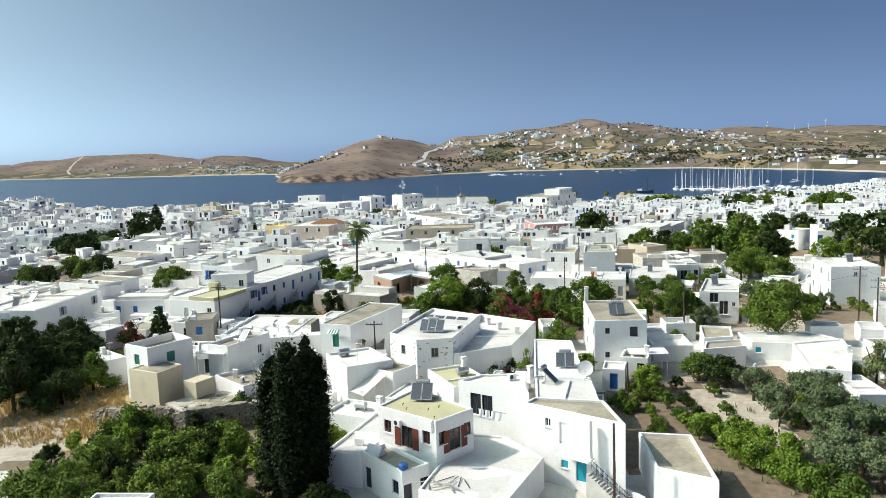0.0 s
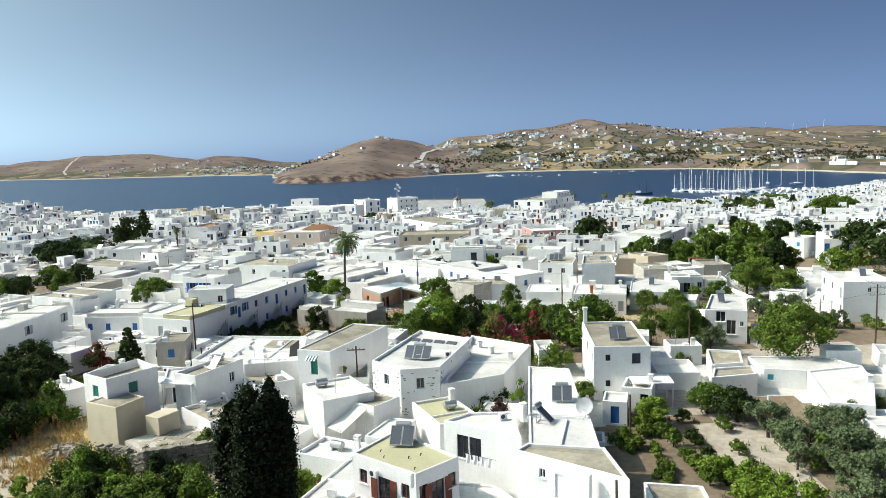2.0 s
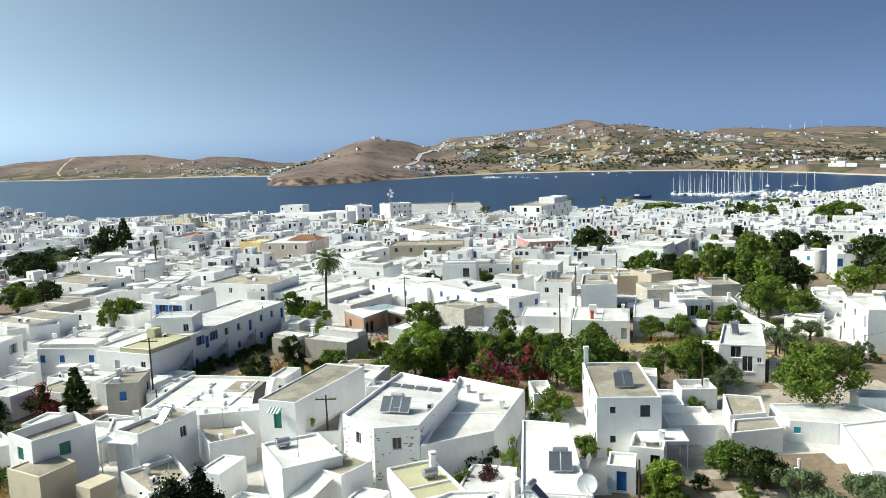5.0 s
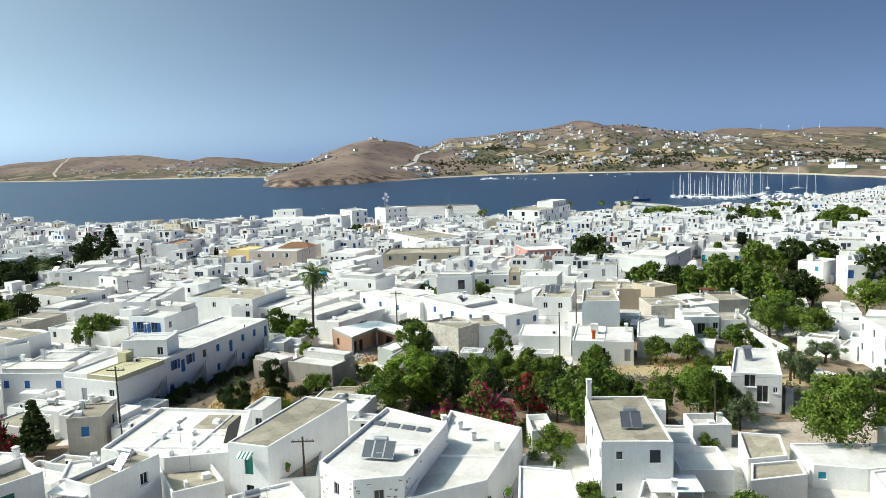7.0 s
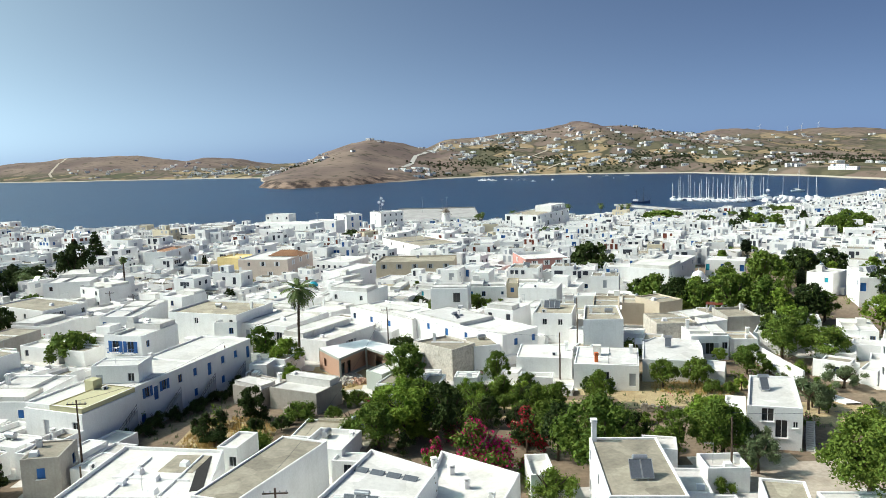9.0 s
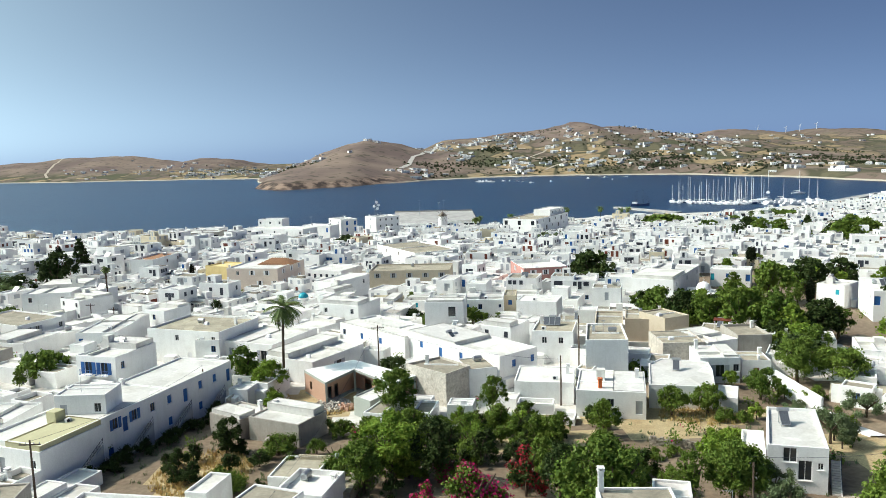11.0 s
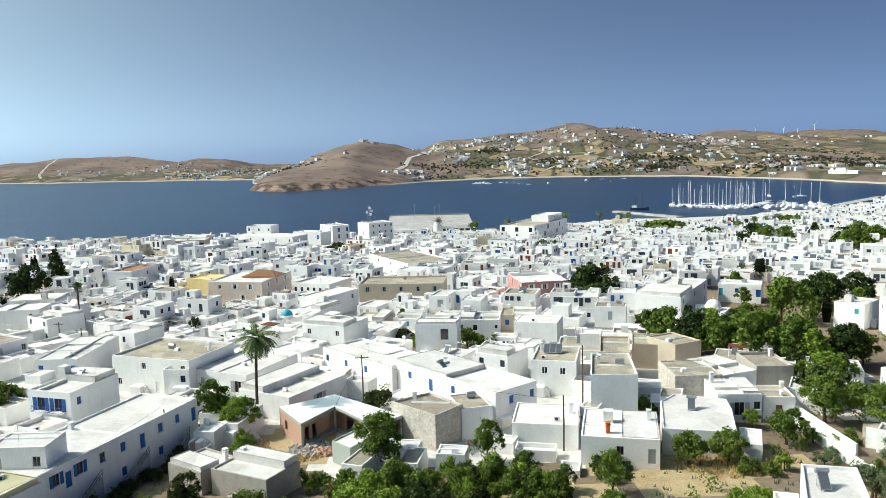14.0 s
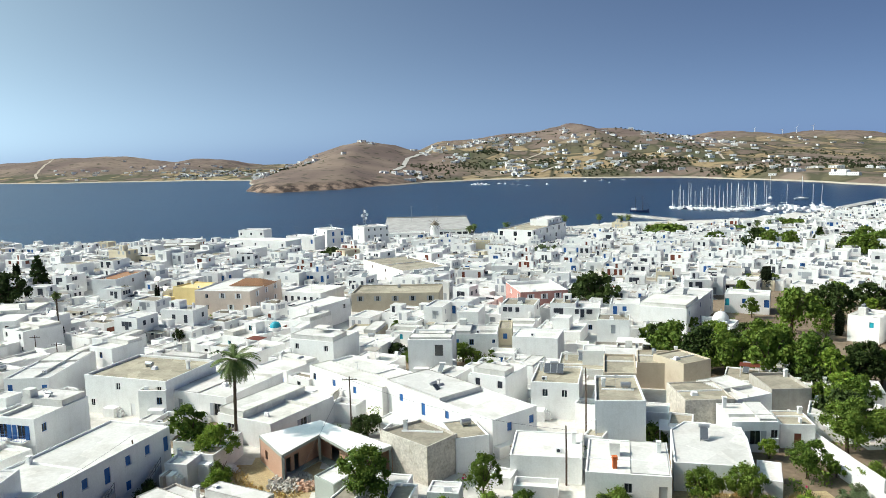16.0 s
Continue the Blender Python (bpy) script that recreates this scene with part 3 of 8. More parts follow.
def solar_heater(x, y, z, turn, wide=1):
    """A roof heater: tilted glazed panels on a frame with a tank above."""
    root = tagged(new("solar_water_heater"), "roof solar water heater with dark glass panels and steel tank", "heater", group="roof heaters")
    root.matrix_basis = pose(x, y, z, 0, 0, turn)
    for k in range(wide):
        dx = (k - (wide - 1) / 2) * 1.1

        def panel(bm):
            m = pose(0, 0, 0.2, 42, 0, 0)
            box(bm, -0.5, 0, 0, 0.5, 1.9, 0.09, m)

        def rim(bm):
            m = pose(0, 0, 0.2, 42, 0, 0)
            for x0, y0, x1, y1 in ((-0.53, -0.03, -0.48, 1.93), (0.48, -0.03, 0.53, 1.93), (-0.48, -0.03, 0.48, 0.03), (-0.48, 1.87, 0.48, 1.93)):
                box(bm, x0, y0, -0.02, x1, y1, 0.11, m)

        p = stand("panel", cached(("panel",), panel, PANEL), root, Matrix.Translation((dx, 0, 0)))
        stand("rim", cached(("rim",), rim, STEEL), p, Matrix.Identity(4))

    def tank(bm):
        tube(bm, [(-0.72, 1.55, 1.62), (-0.66, 1.55, 1.62), (0.66, 1.55, 1.62), (0.72, 1.55, 1.62)], [0.18, 0.27, 0.27, 0.18], 12)

    def legs(bm):
        box(bm, -0.53, 1.39, 0.03, 0.53, 1.45, 0.09)
        for x0 in (-0.5, 0.5):
            tube(bm, [(x0, 1.42, 0), (x0, 1.42, 1.5)], [0.03, 0.03], 5)
            tube(bm, [(x0, 0.0, 0.0), (x0, 0.0, 0.25)], [0.03, 0.03], 5)
            tube(bm, [(x0, 0.0, 0.06), (x0, 1.42, 0.06)], [0.03, 0.03], 5)

    stand("tank", cached(("tank",), tank, STEEL), root, Matrix.Identity(4))
    stand("stand", cached(("legs",), legs, STEEL), root, Matrix.Identity(4))
    return root


def air_conditioner(x, y, z, turn):
    def body(bm):
        box(bm, -0.42, -0.16, 0.08, 0.42, 0.16, 0.68)
        box(bm, -0.36, -0.14, 0, -0.28, 0.14, 0.08)
        box(bm, 0.28, -0.14, 0, 0.36, 0.14, 0.08)

    def grille(bm):
        tube(bm, [(-0.1, -0.165, 0.38), (-0.1, -0.18, 0.38)], [0.24, 0.22], 14)

    root = tagged(new("air_conditioner"), "white air conditioner box on a flat roof", "air conditioner", group="roof air conditioners")
    root.matrix_basis = pose(x, y, z, 0, 0, turn)
    stand("case", cached(("case",), body, WHITEP), root, Matrix.Identity(4))
    stand("grille", cached(("grille",), grille, IRON), root, Matrix.Identity(4))


def chimney(x, y, z, turn, h=1.0, material=None):
    material = material or WHITE

    def stack(bm):
        for z0, z1, s in ((0, h, 0.26), (h, h + 0.1, 0.34), (h + 0.28, h + 0.36, 0.34)):
            box(bm, -s, -s, z0, s, s, z1)
        for sx in (-0.2, 0.2):
            for sy in (-0.2, 0.2):
                box(bm, sx - 0.06, sy - 0.06, h + 0.1, sx + 0.06, sy + 0.06, h + 0.28)

    root = tagged(new("chimney", cached(("chimney", round(h, 1), material.name), stack, material)), "whitewashed square chimney with a capped top", "chimney", group="chimneys")
    root.matrix_basis = pose(x, y, z, 0, 0, turn)


def antenna(x, y, z, turn, h=2.4):
    def mast(bm):
        tube(bm, [(0, 0, 0), (0, 0, h)], [0.035, 0.025], 5)

    def rods(bm):  # one boom with its cross rods, joined at the crossings
        z, xs = h - 0.1, [0.1 + k * 0.16 for k in range(6)]
        tube(bm, [(-0.1, 0, z)] + [(x_, 0, z) for x_ in xs] + [(1.0, 0, z)], [0.02] * 8, 4)
        bm.verts.ensure_lookup_table()
        boom = list(bm.verts)
        for k, x_ in enumerate(xs):
            w, n0 = 0.42 - 0.05 * k, len(bm.verts)
            tube(bm, [(x_, -w, z), (x_, 0, z), (x_, w, z)], [0.014] * 3, 4)
            bm.verts.ensure_lookup_table()
            bmesh.ops.weld_verts(bm, targetmap={bm.verts[n0 + 4]: boom[4 * (k + 1)]})
            bm.verts.ensure_lookup_table()

    root = tagged(new("tv_aerial"), "thin steel television aerial on a roof", "aerial", group="roof aerials")
    root.matrix_basis = pose(x, y, z, 0, 0, turn)
    stand("mast", cached(("aerialmast",), mast, STEEL), root, Matrix.Identity(4))
    stand("aerial_head", cached(("aerialrods",), rods, STEEL), root, Matrix.Identity(4))


def roof_kerb(x, y, z, turn, long_):
    """A low whitewashed ridge across a roof."""
    bm = bmesh.new()
    vs = box(bm, -long_ / 2, -0.14, -0.02, long_ / 2, 0.14, 0.20)
    for v in vs[4:]:
        v.co.y *= 0.55
    ob = tagged(part("roof_kerb", bm, WHITE), "low whitewashed kerb across a flat roof", "kerb", group="roof kerbs")
    ob.matrix_basis = pose(x, y, z, 0, 0, turn)


def water_tank(x, y, z, turn):
    def drum(bm):
        tube(bm, [(-0.75, 0, 0.62), (-0.68, 0, 0.62), (0.68, 0, 0.62), (0.75, 0, 0.62)], [0.3, 0.42, 0.42, 0.3], 14)

    def cradle(bm):
        for u in (-0.45, 0.45):
            box(bm, u - 0.08, -0.4, 0.0, u + 0.08, 0.4, 0.28)
        box(bm, -0.5, -0.05, 0.02, 0.5, 0.05, 0.1)

    root = tagged(new("water_tank"), "small pale water tank lying on a roof", "tank", group="roof water tanks")
    root.matrix_basis = pose(x, y, z, 0, 0, turn)
    stand("drum", cached(("drum",), drum, STEEL), root, Matrix.Identity(4))
    stand("cradle", cached(("cradle",), cradle, CONCRETE), root, Matrix.Identity(4))


def roof_vent(x, y, z, turn):
    """A small pitched roof light."""
    def hood(bm):
        a = [bm.verts.new(p) for p in ((-0.5, -0.4, 0), (0.5, -0.4, 0), (0.5, 0.4, 0), (-0.5, 0.4, 0))]
        b = [bm.verts.new(p) for p in ((-0.4, -0.3, 0.5), (0.4, -0.3, 0.5), (0.4, 0.3, 0.62), (-0.4, 0.3, 0.62))]
        for k in range(4):
            bm.faces.new((a[k], a[(k + 1) % 4], b[(k + 1) % 4], b[k]))
        bm.faces.new(b)

    root = tagged(new("roof_light", cached(("hood",), hood, WHITEP)), "small white roof light on a flat roof", "roof light", group="roof lights")
    root.matrix_basis = pose(x, y, z, 0, 0, turn)


def roof_clutter(cx, cy, rot, w, d, z, solar, rnd, many=1.0):
    """Things that stand on a roof, set back from its edges."""
    ca, sa = math.cos(radians(rot)), math.sin(radians(rot))

    def at(u, v):
        return cx + u * ca - v * sa, cy + u * sa + v * ca

    if solar and min(w, d) > 2.5:
        u, v = rnd.uniform(-0.2, 0.2) * w, rnd.uniform(-0.1, 0.15) * d
        solar_heater(*at(u, v), z, rot + rnd.uniform(-12, 12), solar if w > 4.5 else 1)
    if rnd.random() < 0.55 * many and min(w, d) > 3:
        roof_kerb(*at(0, rnd.uniform(-0.15, 0.2) * d), z, rot, w - 0.6)
    if rnd.random() < 0.3 * many and min(w, d) > 4:
        water_tank(*at(rnd.uniform(-0.3, 0.3) * w, rnd.uniform(0.05, 0.3) * d), z, rot + rnd.choice((0, 90)))
    if rnd.random() < 0.25 * many and min(w, d) > 4:
        roof_vent(*at(rnd.uniform(-0.3, 0.3) * w, rnd.uniform(-0.3, 0.1) * d), z, rot)
    if rnd.random() < 0.45 * many:
        chimney(*at(rnd.choice((-0.38, 0.38)) * w, rnd.uniform(0.1, 0.36) * d), z, rot, rnd.choice((0.7, 1.0, 1.3)))
    if rnd.random() < 0.35 * many:
        air_conditioner(*at(rnd.uniform(-0.3, 0.3) * w, -0.3 * d), z, rot + rnd.choice((0, 90, 180)))
    if rnd.random() < 0.4 * many:
        antenna(*at(rnd.uniform(-0.3, 0.3) * w, rnd.uniform(-0.2, 0.3) * d), z, rnd.uniform(0, 360))


def bare_stones(root, pts, g, top):
    """Dark stones that stand proud of a whitewashed wall, thickest at its corners."""
    rs = random.Random(12)
    c = root.location
    n = len(pts)
    for k in range(n):
        a, b = Vector(pts[k]), Vector(pts[(k + 1) % n])
        way = (b - a).normalized()
        if Vector((way.y, -way.x)).dot(Vector((0, -1))) < 0.2:
            continue
        long_ = (b - a).length
        for j in range(34):
            u = rs.choice((rs.uniform(0.1, 0.9), rs.uniform(long_ - 1.0, long_ - 0.2), rs.uniform(0.2, long_ - 0.3)))
            z = rs.uniform(0.6, top - g - 0.3)
            w, h = rs.uniform(0.12, 0.42), rs.uniform(0.08, 0.2)
            if long_ * 0.35 < u < long_ * 0.65 and 2.5 < z < top - g - 1.0:
                continue
            def block(bm):
                vs = box(bm, -0.5, -0.03, -0.5, 0.5, 0.01, 0.5)
                for v in vs[:2] + vs[4:6]:
                    v.co.x *= 0.85
                    v.co.z *= 0.8
            p = a + way * u
            m = Matrix.Translation((p.x - c.x, p.y - c.y, z)) @ Matrix.Rotation(math.atan2(way.y, way.x), 4, "Z") @ Matrix.Diagonal((w, 1, h, 1))
            stand("stone", cached(("stone",), block, STONE), root, m)


TAKEN = []  # footprints as circles, so that filling houses and trees keep clear


def on(cx, cy, rot, u, v):
    a = radians(rot)
    return cx + u * math.cos(a) - v * math.sin(a), cy + u * math.sin(a) + v * math.cos(a)


def rows_of(text):
    return tuple(text.split("/")) if text else ()


STEPS = random.Random(83)


def stepped_roof(root, rot, w, d, lo, hi, roof_mat):
    """A flat roof in two levels: a raised part with its own rim, a dividing wall, now and then a stair head."""
    turn = Matrix.Rotation(radians(rot), 4, "Z")
    bm = bmesh.new()
    x0, y0, x1, y1 = -w / 2 + 0.25, -d / 2 + 0.25, w / 2 - 0.25, d / 2 - 0.25
    part_of, up = STEPS.uniform(0.34, 0.6), hi - lo + STEPS.choice((0.05, 0.15, 0.35, 0.6, 0.9))
    side = STEPS.randrange(4)
    ax0, ay0, ax1, ay1 = ((x0, y0, x0 + (x1 - x0) * part_of, y1), (x1 - (x1 - x0) * part_of, y0, x1, y1), (x0, y0, x1, y0 + (y1 - y0) * part_of), (x0, y1 - (y1 - y0) * part_of, x1, y1))[side]
    box(bm, ax0, ay0, lo - 0.02, ax1, ay1, lo + up + 0.13, turn)
    top_face = max(bm.faces, key=lambda q: q.calc_center_median().z)
    bmesh.ops.inset_region(bm, faces=[top_face], thickness=0.18)
    bmesh.ops.translate(bm, verts=top_face.verts[:], vec=(0, 0, -0.13))
    part("raised_roof", bm, roof_mat, root)
    if STEPS.random() < 0.6:
        u, v = STEPS.uniform(x0 + 0.5, x1 - 0.7), STEPS.uniform(y0 + 0.5, y1 - 0.7)
        bm = bmesh.new()
        box(bm, *((u, y0, lo, u + 0.2, y1, lo + 0.5) if side > 1 else (x0, v, lo, x1, v + 0.2, lo + 0.5)), turn)
        part("dividing_wall", bm, roof_mat, root)
    if STEPS.random() < 0.3:
        u, v, q = STEPS.uniform(x0, x1 - 1.8), STEPS.uniform(0, y1 - 1.8), STEPS.uniform(1.2, 1.8)
        bm = bmesh.new()
        box(bm, u, v, lo, u + q, v + q, lo + up + STEPS.uniform(0.8, 1.7), turn)
        part("stair_head", bm, roof_mat, root)


def porch(root, rot, w, d, wall_mat):
    """A low room or walled step built against the front."""
    turn = Matrix.Rotation(radians(rot), 4, "Z")
    bm = bmesh.new()
    u, long_, deep, h = STEPS.uniform(-w / 2, 0), STEPS.uniform(1.8, 3.6), STEPS.uniform(0.9, 2.0), STEPS.choice((1.0, 1.3, 2.2, 2.5))
    vs = box(bm, u, -d / 2 - deep, -0.5, u + long_, -d / 2 + 0.02, h, turn)
    bmesh.ops.bevel(bm, geom=[e for e in bm.edges if e.verts[0] in vs[4:] and e.verts[1] in vs[4:]], offset=0.06, segments=1, affect="EDGES")
    part("porch", bm, wall_mat, root)
    bm = bmesh.new()
    line = [(u + long_, -0.5)] + [(u + long_ + 0.28 * (k + e), h - 0.2 - 0.3 * k) for k in range(3) for e in (0, 1)] + [(u + long_ + 0.84, -0.5)]
    sides = [[bm.verts.new(turn @ Vector((x, y, z))) for x, z in line] for y in (-d / 2 - 0.9, -d / 2 + 0.02)]
    bm.faces.new(sides[0])
    bm.faces.new(sides[1][::-1])
    for k in range(len(line)):
        n = (k + 1) % len(line)
        bm.faces.new((sides[0][k], sides[1][k], sides[1][n], sides[0][n]))
    bmesh.ops.recalc_face_normals(bm, faces=bm.faces[:])
    part("steps", bm, wall_mat, root)


def house(cx, cy, rot, w, d, g, top, wall=None, roof=None, par=0.2, f="", l="", r="", b="", paint=None, solar=0, balc=0, bricks=0, label="", many=1.0, take=True, name="house"):
    """A flat-roofed house: centre, turn, width, depth, ground and roof heights; openings for its front, left, right and back."""
    ca, sa = math.cos(radians(rot)), math.sin(radians(rot))
    pts = [(cx + u * ca - v * sa, cy + u * sa + v * ca) for u, v in ((-w / 2, -d / 2), (w / 2, -d / 2), (w / 2, d / 2), (-w / 2, d / 2))]
    faces = {0: rows_of(f), 1: rows_of(r), 2: rows_of(b), 3: rows_of(l)}
    root, lo = shell(pts, g, top, wall or WHITE, roof or ROOFW, par, faces, paint or BLUE, label, name)
    if 135 < cy < 270 and many > 0 and min(w, d) > 5.5 and roof is not ROOFC and STEPS.random() < 0.8:
        stepped_roof(root, rot, w, d, lo, top - g, roof or ROOFW)
        many *= 0.5
    if 150 < cy < 262 and many > 0 and take and top - g > 3.2 and STEPS.random() < 0.6:
        porch(root, rot, w, d, wall or WHITE)
    roof_clutter(cx, cy, rot, w, d, g + lo, solar, CHANCE, many)
    if balc:
        storey = min((top - g) / max(len(rows_of(f)), 1), 3.3)
        bm_z = top - g - storey + 0.12
        m = Matrix.Rotation(radians(rot), 4, "Z")
        holder = root
        for dx in ((0.0,) if balc == 2 else (-w * 0.2, w * 0.2)):
            def slab(bm):
                box(bm, -1.2, -1.0, -0.12, 1.2, 0.0, 0.0)
            p = m @ Vector((dx, -d / 2, bm_z))
            s = stand("balcony", cached(("balconyslab",), slab, WHITE), holder, Matrix.Translation(p) @ m)

            def rail(bm):
                for a_, b_ in (((-1.2, -0.97), (1.2, -0.97)), ((-1.2, -0.97), (-1.2, 0)), ((1.2, -0.97), (1.2, 0))):
                    for zz in (0.08, 0.95):
                        tube(bm, [(*a_, zz), (*b_, zz)], [0.028, 0.028], 4)
                    for k in range(9):
                        q = [a_[i] + (b_[i] - a_[i]) * k / 8 for i in (0, 1)]
                        tube(bm, [(*q, 0), (*q, 0.95)], [0.016, 0.016], 4)
            iron = BROWN if balc == 2 else BLUE
            stand("railing", cached(("railing", iron.name), rail, iron), s, Matrix.Identity(4))
    if take:
        n = max(1, round(max(w, d) / max(min(w, d), 1)))
        for k in range(n):
            o = ((k + 0.5) / n - 0.5) * max(w, d)
            u, v = (o, 0) if w >= d else (0, o)
            TAKEN.append((cx + u * ca - v * sa, cy + u * sa + v * ca, math.hypot(min(w, d), max(w, d) / n) / 2))
    return root


def house_poly(pts, g, top, wall=None, roof=None, par=0.2, f="", paint=None, solar=0, bricks=0, label="", many=1.0):
    """A house on an uneven footprint, anticlockwise from above."""
    area = sum(p[0] * q[1] - q[0] * p[1] for p, q in zip(pts, (*pts[1:], pts[0])))
    if area < 0:
        pts = tuple(reversed(pts))
    cx, cy = sum(p[0] for p in pts) / len(pts), sum(p[1] for p in pts) / len(pts)
    faces = {}
    for k, p in enumerate(pts):
        q = pts[(k + 1) % len(pts)]
        if q[0] - p[0] > abs(q[1] - p[1]) * 0.6 and f:
            faces[k] = rows_of(f)
    root, lo = shell(pts, g, top, wall or WHITE, roof or ROOFW, par, faces, paint or GREYP, label)
    if bricks:
        bare_stones(root, pts, g, top)
    size = min(max(p[0] for p in pts) - min(p[0] for p in pts), max(p[1] for p in pts) - min(p[1] for p in pts))
    roof_clutter(cx, cy, -10, size * 0.6, size * 0.6, g + lo, solar, CHANCE, many)
    TAKEN.append((cx, cy, size * 0.62))
    return root


# ---- trees ----
def leaves_mesh(name, blobs, count, size, rnd, material, flower=None, flower_share=0.0, up=0.25, core=0.0):
    """A crown of many small bent leaf clumps, strewn over lobes (x, y, z, rx, ry, rz), thinner inside, with gaps."""
    rs = np.random.RandomState(rnd)
    vol = np.array([b[3] * b[4] + b[3] * b[5] + b[4] * b[5] for b in blobs])
    which = rs.choice(len(blobs), count, p=vol / vol.sum())
    bl = np.array(blobs)[which]
    d = rs.normal(size=(count, 3))
    d /= np.linalg.norm(d, axis=1)[:, None]
    depth = np.where(rs.rand(count) < 0.75, 0.8 + 0.26 * rs.rand(count), 0.35 + 0.5 * rs.rand(count))
    lump = 1 + 0.22 * np.sin(d[:, 0] * 7 + which) * np.sin(d[:, 1] * 6 + which * 2) + 0.16 * np.sin(d[:, 2] * 9 + which) * np.sin(d[:, 0] * 13)
    p = bl[:, :3] + d * bl[:, 3:] * (depth * lump)[:, None]
    nrm = d + rs.normal(size=(count, 3)) * 0.55 + [0, 0, up]
    nrm /= np.linalg.norm(nrm, axis=1)[:, None]
    side = np.cross(nrm, rs.normal(size=(count, 3)))
    side /= np.linalg.norm(side, axis=1)[:, None]
    fwd = np.cross(nrm, side)
    s = size * (0.45 + 1.0 * rs.rand(count) ** 1.5)[:, None]
    droop = nrm * s * 0.25
    v = np.stack([p - side * s * 0.5, p - fwd * s * 0.55 - droop, p + side * s * 0.5, p + fwd * s * 0.62 - droop], 1).reshape(-1, 3)
    if core:  # twigs and inner leaves: bent shards filling each lobe, so that the crown is dense and shades itself
        lobe = np.repeat(np.array(blobs), 5, axis=0)
        turn = rs.normal(size=(len(lobe), 3, 3))
        turn[:, 0] /= np.linalg.norm(turn[:, 0], axis=1)[:, None]
        turn[:, 1] = np.cross(turn[:, 0], turn[:, 1])
        turn[:, 1] /= np.linalg.norm(turn[:, 1], axis=1)[:, None]
        c, r = lobe[:, :3], lobe[:, 3:] * core
        shard = np.stack([c + turn[:, 0] * r, c + turn[:, 1] * r * 0.9, c - turn[:, 0] * r, c - turn[:, 1] * r * 0.9], 1).reshape(-1, 3)
        v = np.concatenate([v, shard])
        extra = len(lobe)
    else:
        extra = 0
    n_all = count + extra
    me = bpy.data.meshes.new(name)
    me.vertices.add(4 * n_all)
    me.vertices.foreach_set("co", v.ravel())
    me.loops.add(4 * n_all)
    me.loops.foreach_set("vertex_index", np.arange(4 * n_all))
    me.polygons.add(n_all)
    me.polygons.foreach_set("loop_start", np.arange(0, 4 * n_all, 4))
    me.materials.append(material)
    if flower:
        me.materials.append(flower)
        patch = (np.sin(p[:, 0] * 2.1 + 1) + np.sin(p[:, 1] * 2.4) + np.sin(p[:, 2] * 2.0 + 2) + rs.normal(size=count) * 0.5)
        lit = (patch > np.quantile(patch, 1 - flower_share)) & (depth > 0.8)
        me.polygons.foreach_set("material_index", np.concatenate([lit.astype(np.int32), np.zeros(extra, np.int32)]))
    me.update()
    me.validate()
    return me


def lobes(kind, rnd):
    """Lobes of a crown of unit height and unit radius, above z = 0."""
    r = random.Random(rnd)
    out = []
    if kind == "round":
        out.append((0, 0, 0.5, 0.62, 0.62, 0.36))
        lean, sway = r.uniform(0, 6.28), r.uniform(0.05, 0.15)
        for k in range(36):
            a, e = r.uniform(0, 6.28), r.uniform(-0.35, 1.45)
            q = r.uniform(0.6, 0.82) * math.cos(e)
            s = r.uniform(0.12, 0.25)
            out.append((q * math.cos(a) + sway * math.cos(lean), q * math.sin(a) + sway * math.sin(lean), 0.5 + r.uniform(0.34, 0.44) * math.sin(e), s, s, s * r.uniform(0.5, 0.75)))
    elif kind == "shrub":
        for k in range(20):
            a, q = r.uniform(0, 6.28), r.uniform(0, 0.85)
            s = r.uniform(0.14, 0.36)
            out.append((q * math.cos(a), q * math.sin(a), r.uniform(0.25, 0.7) * (1.1 - 0.6 * q), s, s, s * 0.85))
    elif kind == "loose":
        for k in range(15):
            a, q, z = r.uniform(0, 6.28), r.uniform(0.1, 0.85), r.uniform(0.3, 0.9)
            s = r.uniform(0.16, 0.32)
            out.append((q * math.cos(a), q * math.sin(a), z * (1.08 - 0.3 * q), s, s, s * 0.6))
    elif kind == "cypress":
        for j in range(17):  # upright plumes, the tallest near the middle
            a, q = r.uniform(0, 6.28), 0.66 * math.sqrt(r.random())
            top = 1.0 - 0.30 * q * q - r.uniform(0.0, 0.07)
            for k in range(11):
                z = top * (k + 0.5) / 11
                w = 0.36 * min(1.0, 0.45 + 2.2 * z) * (1 - (z / top) ** 9) ** 0.4 + 0.03
                spread = 0.75 + 0.3 * math.sin(2.6 * z / top)
                out.append((q * spread * math.cos(a), q * spread * math.sin(a), z, w * r.uniform(0.85, 1.1), w * r.uniform(0.85, 1.1), 0.065))
    elif kind == "pine":
        for k in range(9):
            z = 0.18 + 0.8 * k / 9
            for j in range(5):
                a = j * 1.257 + k + r.uniform(-0.3, 0.3)
                q = (1 - z) * 0.75 + 0.06
                out.append((q * 0.75 * math.cos(a), q * 0.75 * math.sin(a), z, q * 0.42, q * 0.42, 0.035))
    return out


CROWNS = {}


